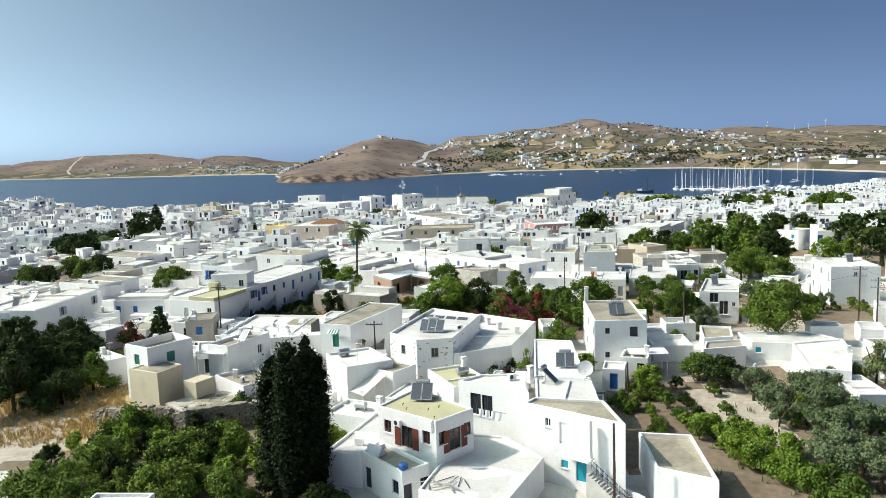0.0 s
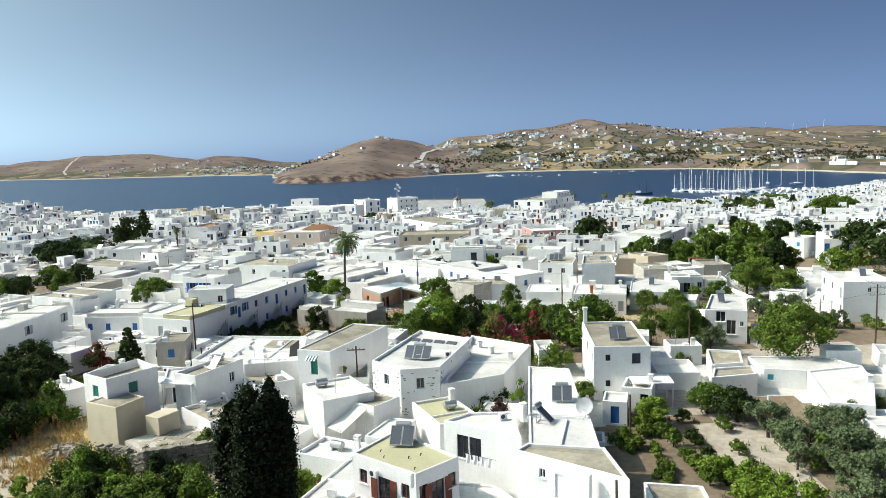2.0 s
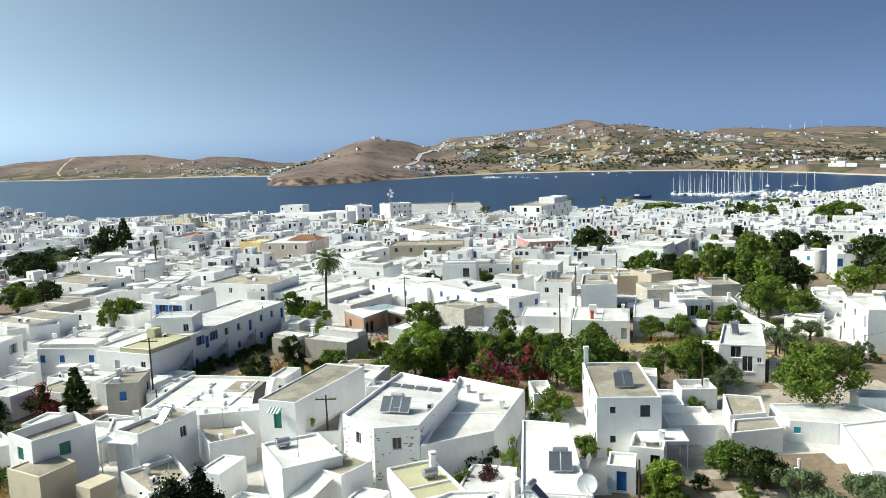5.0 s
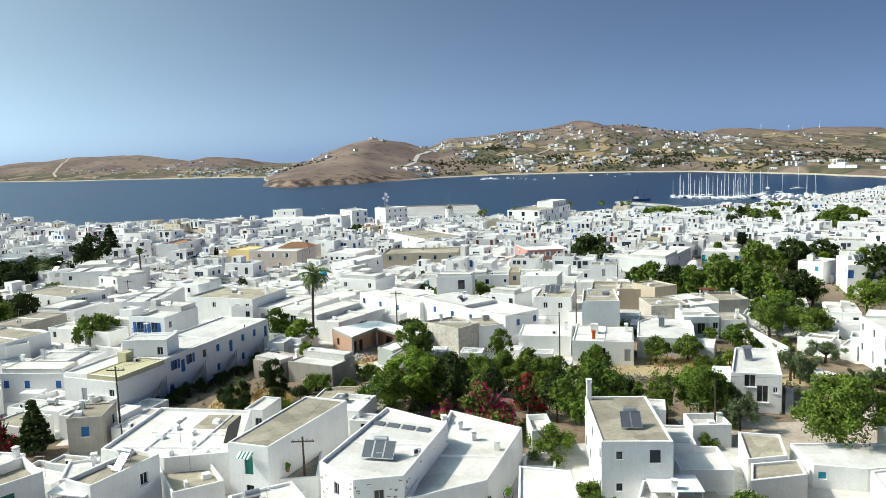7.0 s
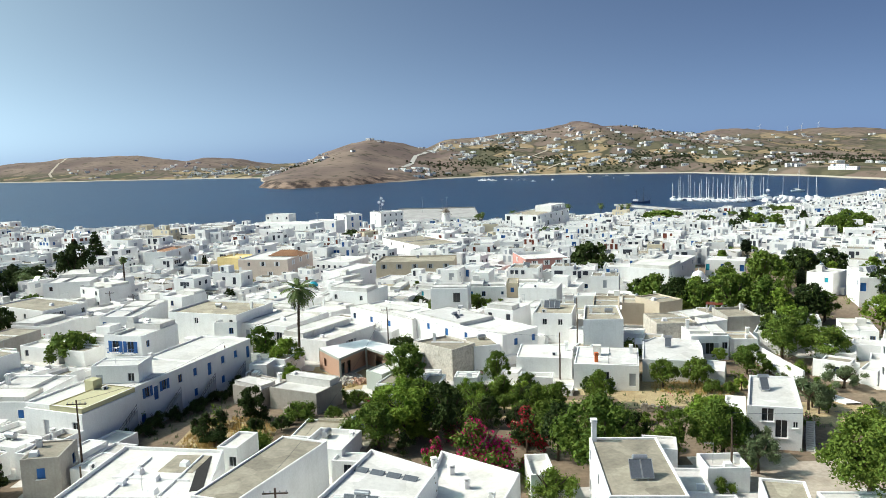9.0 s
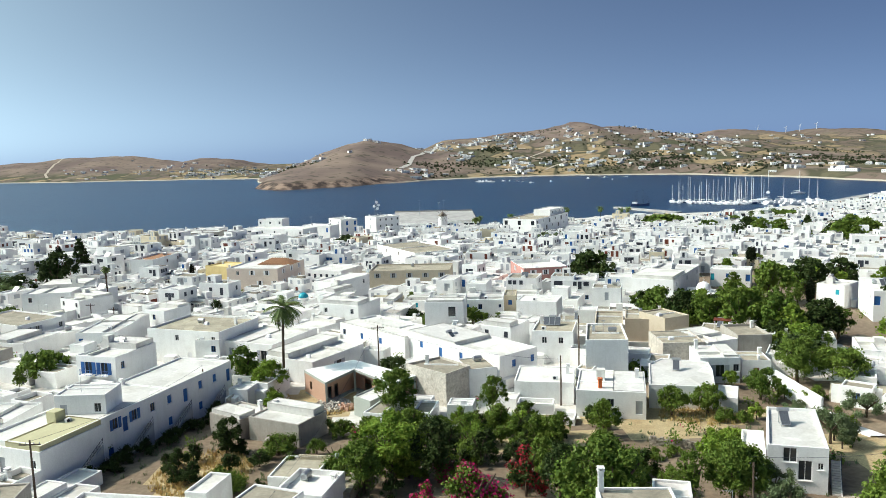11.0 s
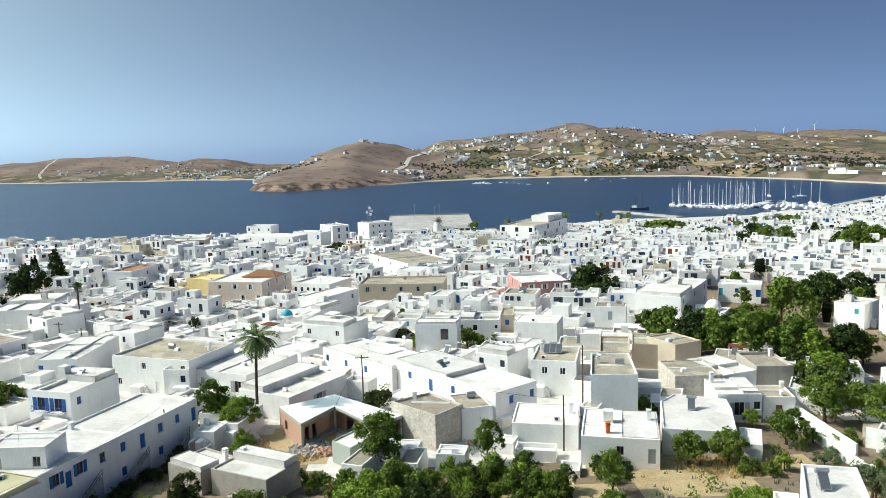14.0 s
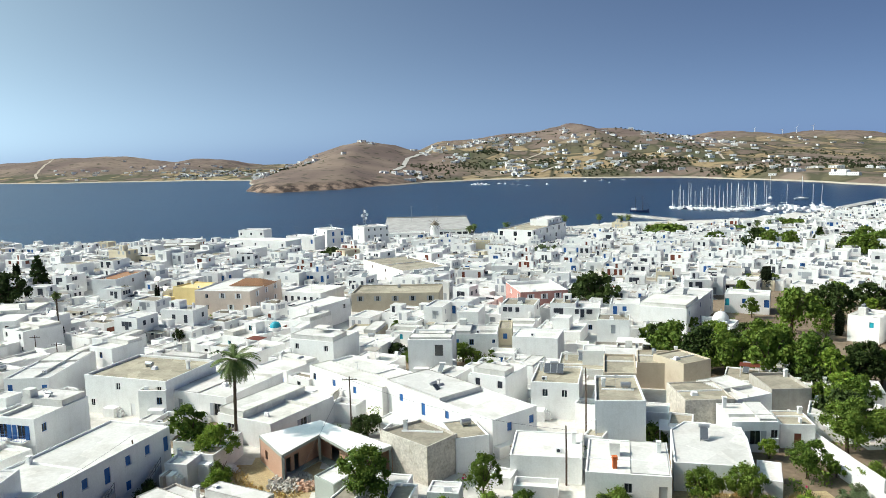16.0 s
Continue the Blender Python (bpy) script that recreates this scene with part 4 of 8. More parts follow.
def crown(kind, variant, material, count, size, flower=None, share=0.0, k=1.0):
    """A crown of unit radius and height k, so that leaves keep their shape when the tree is scaled evenly."""
    k = max(0.6, round(k * 4) / 4)
    key = (kind, variant, material.name, count, flower.name if flower else "", k)
    if key not in CROWNS:
        grown = [(a, b, c * k, d, e, f * k if n == 0 and kind == "round" else min(f * k, d * 0.9)) for n, (a, b, c, d, e, f) in enumerate(lobes(kind, variant))]
        CROWNS[key] = leaves_mesh("crown", grown, count, size, variant + 11, material, flower, share, core=0.8)
    return CROWNS[key], k


def trunk_mesh(kind, variant):
    key = ("trunk", kind, variant)
    if key not in CROWNS:
        r = random.Random(variant)
        bm = bmesh.new()
        if kind in ("cypress", "pine"):
            tube(bm, [(0, 0, -0.05), (0, 0, 0.3), (0, 0, 0.95)], [0.10, 0.07, 0.01], 8)
            for k in range(8):
                z, a = 0.15 + 0.09 * k, r.uniform(0, 6.28)
                q = 0.5 * (1 - z)
                tube(bm, [(0, 0, z), (q * math.cos(a), q * math.sin(a), z + 0.05)], [0.03, 0.008], 5)
        else:
            tube(bm, [(0, 0, -0.06), (0.02, 0.01, 0.15), (0.0, 0.03, 0.38)], [0.085, 0.06, 0.045], 8)
            bm.verts.ensure_lookup_table()
            rim = list(bm.verts)[16:24]
            for k in range(6):  # limbs grow out of the trunk's top
                a, q = k * 1.05 + r.uniform(-0.3, 0.3), r.uniform(0.3, 0.6)
                n0 = len(bm.verts)
                tube(bm, [(0, 0.03, 0.34), (q * 0.5 * math.cos(a), q * 0.5 * math.sin(a), 0.5), (q * math.cos(a), q * math.sin(a), 0.72)], [0.04, 0.025, 0.01], 6)
                bm.verts.ensure_lookup_table()
                bmesh.ops.weld_verts(bm, targetmap={bm.verts[n0]: rim[k]})
                bm.verts.ensure_lookup_table()
        me = bpy.data.meshes.new("trunk")
        bm.to_mesh(me)
        bm.free()
        me.materials.append(BARK)
        CROWNS[key] = me
    return CROWNS[key]


KINDS = {
    # kind: crown form, leaves, leaf count, leaf size, flower, share, name, label
    "broad": ("round", LEAF_BROAD, 6500, 0.080, None, 0, "tree", "leafy green garden tree with a dense rounded crown", "tree"),
    "bright": ("round", LEAF_BRIGHT, 6500, 0.080, None, 0, "tree", "fresh bright green citrus tree with dense leaves", "tree"),
    "dark": ("round", LEAF_DARK, 6500, 0.078, None, 0, "tree", "dark green evergreen tree with a thick crown", "tree"),
    "olive": ("loose", LEAF_OLIVE, 6500, 0.068, None, 0, "olive_tree", "grey-green olive tree with a loose crown", "tree"),
    "shrub": ("shrub", LEAF_BROAD, 5600, 0.078, None, 0, "shrub", "thick green shrub growing over rough ground", "shrub"),
    "brightshrub": ("shrub", LEAF_BRIGHT, 5600, 0.078, None, 0, "shrub", "bright green garden shrub with broad leaves", "shrub"),
    "darkshrub": ("shrub", LEAF_DARK, 5600, 0.078, None, 0, "shrub", "dark green shrub in the shade", "shrub"),
    "bougain": ("shrub", LEAF_BROAD, 6000, 0.09, FLOWER_M, 0.82, "bougainvillea", "bougainvillea bush with bright magenta flowers", "shrub"),
    "plum": ("shrub", LEAF_PLUM, 6000, 0.08, None, 0, "shrub", "dark purple-leaved plum shrub", "shrub"),
    "redbush": ("shrub", LEAF_DARK, 6000, 0.09, FLOWER_R, 0.72, "bougainvillea", "dark bush with deep red flowers", "shrub"),
    "pinkbush": ("shrub", LEAF_BROAD, 5000, 0.09, FLOWER_P, 0.5, "oleander", "green oleander bush with pink flowers", "shrub"),
    "reed": ("shrub", LEAF_REED, 6000, 0.08, None, 0, "reeds", "pale yellow-green clump of tall reeds", "shrub"),
    "cypress": ("cypress", LEAF_CYPRESS, 30000, 0.050, None, 0, "cypress", "tall dark green cypress tree", "tree"),
    "pine": ("pine", LEAF_DARK, 5200, 0.09, None, 0, "conifer", "dark conifer with tiered branches", "tree"),
}
TREE_RND = random.Random(21)


def tree(kind, x, y, height, radius, g=None, variant=None):
    """A tree or shrub: a trunk with limbs and a crown of leaves."""
    form, leaf, count, size, flower, share, name, label, category = KINDS[kind]
    v = TREE_RND.randrange(4) if variant is None else variant
    if form not in ("cypress", "pine"):  # finer leaves close to the flight, coarser ones far off
        q = min(1.0 if y > 175 else 1.9, max(1.0, round(radius * 2) / 2) / 3)
        count, size = (int(4300 * q ** 1.5), size * 0.9 * q ** -0.75) if y < 112 else (int(3300 * q), size * 0.83 * q ** -0.5) if y < 175 else (1300, size * 1.3) if y < 300 else (600, size * 1.9)
    root = tagged(new(name), label, category, group="trees and shrubs")
    root.matrix_basis = pose(x, y, gz(x, y) if g is None else g, 0, 0, TREE_RND.uniform(0, 360))
    sc = Matrix.Diagonal((radius, radius, height, 1))
    stand("trunk", trunk_mesh(form, v), root, sc)
    if form in ("cypress", "pine"):  # slender crowns get leaves of their own shape
        k = height / radius
        count, size = (count, size) if y < 110 else (count // 6, size * 2.2)
        made = leaves_mesh("crown", [(a, b, c * k, d, e, f * k) for a, b, c, d, e, f in lobes(form, v)], count, size, v + 3, leaf, up=0.15, core=0.8)
        stand("crown", made, root, Matrix.Diagonal((radius, radius, radius, 1)))
        return root
    made, k = crown(form, v, leaf, count, size, flower, share, height / radius)
    stand("crown", made, root, Matrix.Diagonal((radius, radius, height / k, 1)))
    return root


def free_spot(x, y, r):
    return all((x - p) ** 2 + (y - o) ** 2 > (s + r) ** 2 for p, o, s in TAKEN)


def grove(kinds, cx, cy, rx, ry, n, h0, h1, seed, clear=1.0):
    """Trees or shrubs strewn over an oval plot."""
    r = random.Random(seed)
    made = 0
    for _ in range(n * 8):
        a, q = r.uniform(0, 6.28), math.sqrt(r.random())
        x, y = cx + rx * q * math.cos(a), cy + ry * q * math.sin(a)
        h = r.uniform(h0, h1)
        if all((x - p) ** 2 + (y - o) ** 2 > (s + clear) ** 2 for p, o, s in TAKEN):
            tree(r.choice(kinds), x, y, h, h * r.uniform(0.42, 0.62))
            made += 1
            if made == n:
                break


def palm_tree(x, y, height, spread, g=None, fronds=40, trunk_r=0.22, lean=0.0):
    """A palm: ringed trunk, a hanging skirt and arching fronds of many leaflets."""
    g = gz(x, y) if g is None else g
    root = tagged(new("palm_tree"), "tall palm tree with a ringed trunk and arching fronds", "tree", group="trees and shrubs")
    root.location = (x, y, g)
    r = random.Random(int(x * 7 + y))
    bm = bmesh.new()
    n = 16
    tube(bm, [(lean * (k / n) ** 2, 0, height * k / n - (0.5 if k == 0 else 0)) for k in range(n + 1)], [trunk_r * (1.25 if k == 0 else 1.0 + 0.14 * (k % 2)) for k in range(n)] + [trunk_r * 1.3], 10)
    part("trunk", bm, BARK, root)
    verts, faces = [], []
    for k in range(fronds):
        a = k * 2.399
        e = radians(r.uniform(-38, 72))
        long_ = spread * r.uniform(0.8, 1.08)
        pts = []
        for j in range(9):
            u = j / 8
            el = e - u * 1.35
            prev = pts[-1] if pts else Vector((lean, 0, height))
            step = long_ / 8 if j else 0
            pts.append(prev + Vector((math.cos(a) * math.cos(el), math.sin(a) * math.cos(el), math.sin(el))) * step)
        side = Vector((-math.sin(a), math.cos(a), 0))
        for j in range(17):
            u = 0.12 + 0.87 * j / 17
            q = min(int(u * 8), 7)
            p = pts[q].lerp(pts[q + 1], u * 8 - q)
            along = (pts[q + 1] - pts[q]).normalized()
            ll = spread * 0.2 * (1 - abs(u - 0.45) * 1.1)
            for sgn in (-1, 1):
                tip = p + side * sgn * ll * 0.85 + along * ll * 0.6 + Vector((0, 0, -ll * 0.35))
                w = along * 0.10
                b0 = len(verts)
                verts += [p - w, p + w, tip + w * 0.3, tip - w * 0.3]
                faces.append((b0, b0 + 1, b0 + 2, b0 + 3))
    me = bpy.data.meshes.new("fronds")
    me.from_pydata(verts, [], faces)
    mesh_part("fronds", me, LEAF_PALM, root)
    return root


# ---- poles, canopies, walls and the building site ----
def utility_pole(x, y, h, arms):
    """A tarred wooden pole, with cross-arms and insulators where it carries wires."""
    root = tagged(new("utility_pole"), "dark wooden utility pole carrying overhead wires" if arms else "plain dark wooden pole standing between houses", "pole", group="utility poles")
    root.location = (x, y, gz(x, y))
    bm = bmesh.new()
    tube(bm, [(0, 0, -0.8), (0.03, 0, h * 0.5), (0, 0.02, h)], [0.15, 0.13, 0.10], 8)
    part("pole", bm, POLEW, root)
    for k in range(arms):
        z = h - 0.5 - 1.1 * k
        bm = bmesh.new()
        box(bm, -1.2, -0.06, z - 0.06, 1.2, 0.06, z + 0.06)
        arm = part("cross_arm", bm, POLEW if arms == 1 else STEEL, root)
        for u in (-1.05, -0.45, 0.45, 1.05):
            bm = bmesh.new()
            tube(bm, [(u, 0, z + 0.05), (u, 0, z + 0.14), (u, 0, z + 0.26)], [0.03, 0.07, 0.05], 6)
            part("insulator", bm, GREYP, arm)
    return root


def cable(p, q, sag):
    """A hanging wire between two poles."""
    bm = bmesh.new()
    p, q = Vector(p), Vector(q)
    tube(bm, [p.lerp(q, k / 12) - Vector((0, 0, sag * 4 * (k / 12) * (1 - k / 12))) for k in range(13)], [0.018] * 13, 4)
    tagged(part("overhead_cable", bm, IRON), "thin black overhead cable between two poles", "cable", group="overhead cables")


def canopy(x, y, rot, w, d, h, material):
    """A flat roof slab on four posts."""
    root = tagged(new("canopy"), "flat pale canopy on thin posts beside a house", "canopy", group="canopies")
    root.matrix_basis = pose(x, y, gz(x, y), 0, 0, rot)
    bm = bmesh.new()
    vs = box(bm, -w / 2, -d / 2, h - 0.12, w / 2, d / 2, h)
    for v in vs:
        v.co.z += 0.12 * v.co.y / d
    part("slab", bm, material, root)
    for sx in (-1, 1):
        for sy in (-1, 1):
            bm = bmesh.new()
            tube(bm, [(sx * (w / 2 - 0.15), sy * (d / 2 - 0.15), -0.3), (sx * (w / 2 - 0.15), sy * (d / 2 - 0.15), h - 0.14)], [0.07, 0.07], 6)
            part("post", bm, WHITEP, root)
    return root


def garden_wall(x0, y0, x1, y1, h, thick, material, label):
    """A free-standing wall that follows the ground, with an uneven top."""
    n = max(2, int(math.hypot(x1 - x0, y1 - y0) / 1.2))
    if material is STONE:  # loose stones piled in uneven courses
        bm = bmesh.new()
        long_ = math.hypot(x1 - x0, y1 - y0)
        turn = math.atan2(y1 - y0, x1 - x0)
        z = -0.3
        while z < h:
            rise = CHANCE.uniform(0.2, 0.32)
            u = CHANCE.uniform(-0.2, 0.1)
            while u < long_:
                w = CHANCE.uniform(0.25, 0.65)
                fall = 0.55 * h * max(0.0, fbm(x0 + u, y0, 2.5, 2, 3.0))
                if z < h - fall:
                    x, y = x0 + math.cos(turn) * (u + w / 2), y0 + math.sin(turn) * (u + w / 2)
                    m = pose(x, y, gz(x, y) + z, CHANCE.uniform(-7, 7), CHANCE.uniform(-7, 7), math.degrees(turn) + CHANCE.uniform(-12, 12))
                    for v in box(bm, -w / 2, -thick / 2, 0, w / 2, thick / 2, rise * 0.95, m):
                        v.co += Vector((CHANCE.uniform(-0.06, 0.06), CHANCE.uniform(-0.06, 0.06), CHANCE.uniform(-0.04, 0.04)))
                u += w
            z += rise
        tagged(part("garden_wall", bm, material), label, "wall", group="garden walls", kind="stuff")
        return
    way = Vector((x1 - x0, y1 - y0, 0)).normalized()
    side = Vector((-way.y, way.x, 0)) * thick / 2
    bm = bmesh.new()
    rings = []
    rough = 0.10 if material is STONE else 0.02
    for k in range(n + 1):
        x, y = x0 + (x1 - x0) * k / n, y0 + (y1 - y0) * k / n
        g = gz(x, y)
        o = Vector((x, y, 0))
        top = g + h + CHANCE.uniform(-rough, rough) * 2
        rings.append([bm.verts.new(p) for p in (o - side + Vector((0, 0, g - 0.6)), o - side + Vector((0, 0, top - 0.06)), o - side * 0.7 + Vector((0, 0, top)), o + side * 0.7 + Vector((0, 0, top)), o + side + Vector((0, 0, top - 0.06)), o + side + Vector((0, 0, g - 0.6)))])
    for a, b in zip(rings, rings[1:]):
        for i in range(5):
            bm.faces.new((a[i], b[i], b[i + 1], a[i + 1]))
    bm.faces.new(rings[0])
    bm.faces.new(rings[-1][::-1])
    bmesh.ops.recalc_face_normals(bm, faces=bm.faces[:])
    tagged(part("garden_wall", bm, material), label, "wall", group="garden walls")


def prism(bm, pts, z0, z1):
    lo, hi = [bm.verts.new((*p, z0)) for p in pts], [bm.verts.new((*p, z1)) for p in pts]
    n = len(pts)
    for k in range(n):
        bm.faces.new((lo[k], lo[(k + 1) % n], hi[(k + 1) % n], hi[k]))
    bm.faces.new(hi)
    bm.faces.new(lo[::-1])


def unfinished_house(pts, g, top):
    """A bare building site: an angled slab on concrete posts, hollow brick walls with empty openings."""
    root = tagged(new("unfinished_house"), "unfinished single-storey house with red brick walls and concrete frame", "house")
    bm = bmesh.new()
    prism(bm, pts, top - 0.45, top - 0.06)
    part("slab", bm, CONCRETE, root)
    bm = bmesh.new()
    c = Vector((sum(p[0] for p in pts) / 6, sum(p[1] for p in pts) / 6))
    prism(bm, [tuple(c + (Vector(p) - c) * 0.985) for p in pts], top - 0.06, top + 0.03)
    part("roof", bm, WHITE, root)
    bm = bmesh.new()
    prism(bm, pts, g - 0.5, g + 0.25)
    part("floor_slab", bm, CONCRETE, root)
    for p in pts:
        q = c + (Vector(p) - c) * 0.97
        bm = bmesh.new()
        box(bm, q.x - 0.17, q.y - 0.17, g + 0.2, q.x + 0.17, q.y + 0.17, top - 0.44)
        part("post", bm, CONCRETE, root)

    def wall(a, b, holes, back=0.0):
        w = Wall()
        w.face(a, b, g + 0.2, top - 0.44, holes, deep=0.2)
        part("brick_wall", w.bm, BRICK, root)

    L, F, I, E, R, C = [Vector(p) for p in pts]
    inw = (C - L).normalized()
    side = (L - F).normalized()
    h0 = g + 0.2
    wall(L + side * -0.1, F, [(2.2, 3.2, h0 + 1.0, h0 + 2.4)])
    f2, i2 = F + side * 1.5, I + side * 1.5 + inw * 0.8
    wall(f2 + inw * 0.1, i2, [(1.4, 2.4, h0 + 0.05, h0 + 2.2), (3.1, 4.1, h0 + 0.05, h0 + 2.2)])
    wall(i2, E + (R - E) * 0.4, [(2.5, 4.6, h0 + 0.05, h0 + 2.2)])
    wall(R, C, [])
    wall(C, L, [])
    bm = bmesh.new()
    a, b = L + inw * 1.0 + side * -1.0, C + (R - C).normalized() * 1.0
    box(bm, min(a.x, b.x), min(a.y, b.y) + 2.2, h0, max(a.x, b.x), min(a.y, b.y) + 2.5, top - 0.46)
    part("inner_wall", bm, GREYW, root)
    TAKEN.append((c.x - 3, c.y, 7.5))
    TAKEN.append((c.x + 5, c.y - 3, 6))


def stair(x, y, z, rot, steps, width, material=None):
    """An outside stair with a solid side."""
    root = tagged(new("stair"), "whitewashed outside stair against a house wall", "stair", group="outside stairs")
    root.matrix_basis = pose(x, y, z, 0, 0, rot)
    for k in range(steps):
        bm = bmesh.new()
        box(bm, k * 0.28, 0, -0.4, k * 0.28 + 0.28, width, (k + 1) * 0.18)
        part("step", bm, LANE, root)
    bm = bmesh.new()
    n = steps * 0.28
    lo = [bm.verts.new(p) for p in ((0, -0.14, -0.4), (n, -0.14, -0.4), (n, -0.14, steps * 0.18 + 0.1), (0, -0.14, 0.1))]
    hi = [bm.verts.new((v.co.x, 0.0, v.co.z)) for v in lo]
    bm.faces.new(lo)
    bm.faces.new(hi[::-1])
    for k in range(4):
        bm.faces.new((lo[k], hi[k], hi[(k + 1) % 4], lo[(k + 1) % 4]))
    bmesh.ops.recalc_face_normals(bm, faces=bm.faces[:])
    part("side_wall", bm, material or WHITE, root)
    bm = bmesh.new()
    for up in (0.5, 0.95):
        tube(bm, [(0.1, -0.07, 0.1 + up), (n, -0.07, steps * 0.18 + up)], [0.03, 0.03], 5)
    for k in range(0, steps + 1, 2):
        u = 0.1 + (n - 0.1) * k / steps
        tube(bm, [(u, -0.07, 0.05 + k * 0.18), (u, -0.07, 0.1 + k * 0.18 + 0.95)], [0.025, 0.025], 5)
    part("railing", bm, IRON, root)


def dome(x, y, z, r, material, label):
    root = tagged(new("chapel_dome"), label, "dome")
    root.location = (x, y, z)
    bm = bmesh.new()
    bmesh.ops.create_uvsphere(bm, u_segments=24, v_segments=12, radius=r)
    bmesh.ops.delete(bm, geom=[v for v in bm.verts if v.co.z < -0.01 * r], context="VERTS")
    for f in bm.faces:
        f.smooth = True
    part("cap", bm, material, root)
    bm = bmesh.new()
    tube(bm, [(0, 0, -1.2), (0, 0, 0.03)], [r * 1.04, r * 1.04], 24)
    part("drum", bm, WHITE, root)
    bm = bmesh.new()
    box(bm, -0.05, -0.05, r - 0.05, 0.05, 0.05, r + 0.8)
    box(bm, -0.25, -0.04, r + 0.4, 0.25, 0.04, r + 0.5)
    part("cross", bm, WHITEP, root)


def rubble(x, y, r, n, material, label, seed=1):
    """A heap of broken stones."""
    rs = random.Random(seed)
    bm = bmesh.new()
    for k in range(n):
        a, q = rs.uniform(0, 6.28), r * math.sqrt(rs.random())
        s = rs.uniform(0.1, 0.35)
        px, py = x + q * math.cos(a), y + q * math.sin(a)
        m = Matrix.Translation((px, py, gz(px, py) + s * 0.3 + 0.5 * (1 - q / r))) @ Euler((rs.uniform(0, 3), rs.uniform(0, 3), rs.uniform(0, 3))).to_matrix().to_4x4()
        box(bm, -s, -s * 0.7, -s * 0.6, s, s * 0.7, s * 0.6, m)
    tagged(part("rubble_heap", bm, material), label, "rubble", kind="stuff")


def grass_tufts(name, plots, n, material, label, seed):
    """Dry grass: many thin upright blades in tufts."""
    rs = random.Random(seed)
    v, f = [], []
    for k in range(n):
        cx, cy, rx, ry = rs.choice(plots)
        a, q = rs.uniform(0, 6.28), math.sqrt(rs.random())
        x, y = cx + rx * q * math.cos(a), cy + ry * q * math.sin(a)
        if not all((x - p) ** 2 + (y - o) ** 2 > s * s for p, o, s in TAKEN):
            continue
        z = gz(x, y)
        for j in range(7):
            b, h, w = rs.uniform(0, 6.28), rs.uniform(0.25, 0.75), rs.uniform(0.04, 0.1)
            ox, oy = rs.uniform(-0.3, 0.3), rs.uniform(-0.3, 0.3)
            lx, ly = rs.uniform(-0.25, 0.25), rs.uniform(-0.25, 0.25)
            k0 = len(v)
            v += [(x + ox - w * math.cos(b), y + oy - w * math.sin(b), z), (x + ox + w * math.cos(b), y + oy + w * math.sin(b), z), (x + ox + lx, y + oy + ly, z + h)]
            f.append((k0, k0 + 1, k0 + 2))
    me = bpy.data.meshes.new(name)
    me.from_pydata(v, [], f)
    tagged(mesh_part(name, me, material), label, "grass", kind="stuff")


# ---- the houses that stand out ----
house_poly(((-7.24, 72.95), (-1.51, 68.02), (2.05, 71.43), (-3.75, 78.37)), 13.4, 20.5, roof=ROOFY, f="wDw", paint=BROWN, par=0.1, many=0, label="white two-storey house with brown shutters and a yellowish roof")
house_poly(((-3.1, 62.8), (3.6, 58.5), (8.5, 68.9), (5.3, 74.5), (2.0, 75.5), (-1.4, 67.9)), 12.7, 16.4, par=0.12, many=0, label="low white house with a broad flat whitewashed roof")
house_poly(((-8.8, 70.4), (-4.6, 65.2), (-2.2, 66.9), (-6.6, 72.2)), 13.2, 17.0, roof=ROOFC, par=0.3, f="d-w", paint=IRON, many=0, label="low white house under a grey roof terrace")
house_poly(((6.99, 71.75), (15.28, 65.18), (14.74, 71.70), (8.28, 73.34)), 13.2, 20.8, roof=ROOFC, par=0.12, f="-nd---/--tT--", paint=WHITEP, many=0, label="tall white house with a concrete roof and outside stair")
house_poly(((17.72, 64.02), (22.13, 61.06), (23.13, 71.35), (18.29, 72.50)), 12.9, 17.2, roof=ROOFC, par=0.2, many=0, label="narrow white garden store with a patched concrete roof")
house_poly(((0.81, 80.18), (7.87, 75.24), (7.77, 82.19), (3.41, 82.22)), 13.8, 20.6, f="-VV---", paint=IRON, par=0.15, many=0, label="white house with dark balcony doors and laundry")
house_poly(((8.47, 74.06), (14.69, 72.43), (15.43, 82.21), (9.48, 83.47)), 13.8, 19.9, par=0.08, many=0, label="white house with a flat two-part roof")
house_poly(((9.45, 83.90), (15.24, 82.68), (16.42, 100.52), (11.53, 102.07)), 14.2, 19.4, par=0.12, many=0, label="white house with solar collectors on its roof")
house_poly(((-7.9, 100.0), (-4.2, 95.5), (0.4, 96.1), (4.6, 109.5), (-2.4, 115.4)), 14.64, 21.38, par=0.3, f="w", solar=0, bricks=1, label="large white house with bare stones in its front wall")
house_poly(((0.5, 95.3), (8.2, 98.9), (13.0, 112.4), (5.0, 119.1)), 14.62, 19.45, par=0.5, label="white house with a walled roof court")
house(-73.2, 136.1, -5.7, 10.9, 20.2, 14.13, 20.90, r="-W-W", paint=GREYP, solar=1, label="white two-storey house with grey shutters")
house(-76.0, 130.6, 9.5, 11.5, 10.0, 14.56, 20.58, solar=1, label="white house with solar collectors on a cream roof")
house(-78.5, 170.9, -26.4, 12.7, 10.8, 13.44, 18.81, roof=ROOFC, label="white house with a tan concrete roof")
house_poly(((-41.80, 96.51), (-37.91, 93.78), (-33.87, 98.80), (-37.80, 102.81)), 14.6, 21.8, par=0.9, roof=ROOFC, f="-G-", paint=GREEN, many=0, label="white house with high roof parapet and green shutters")
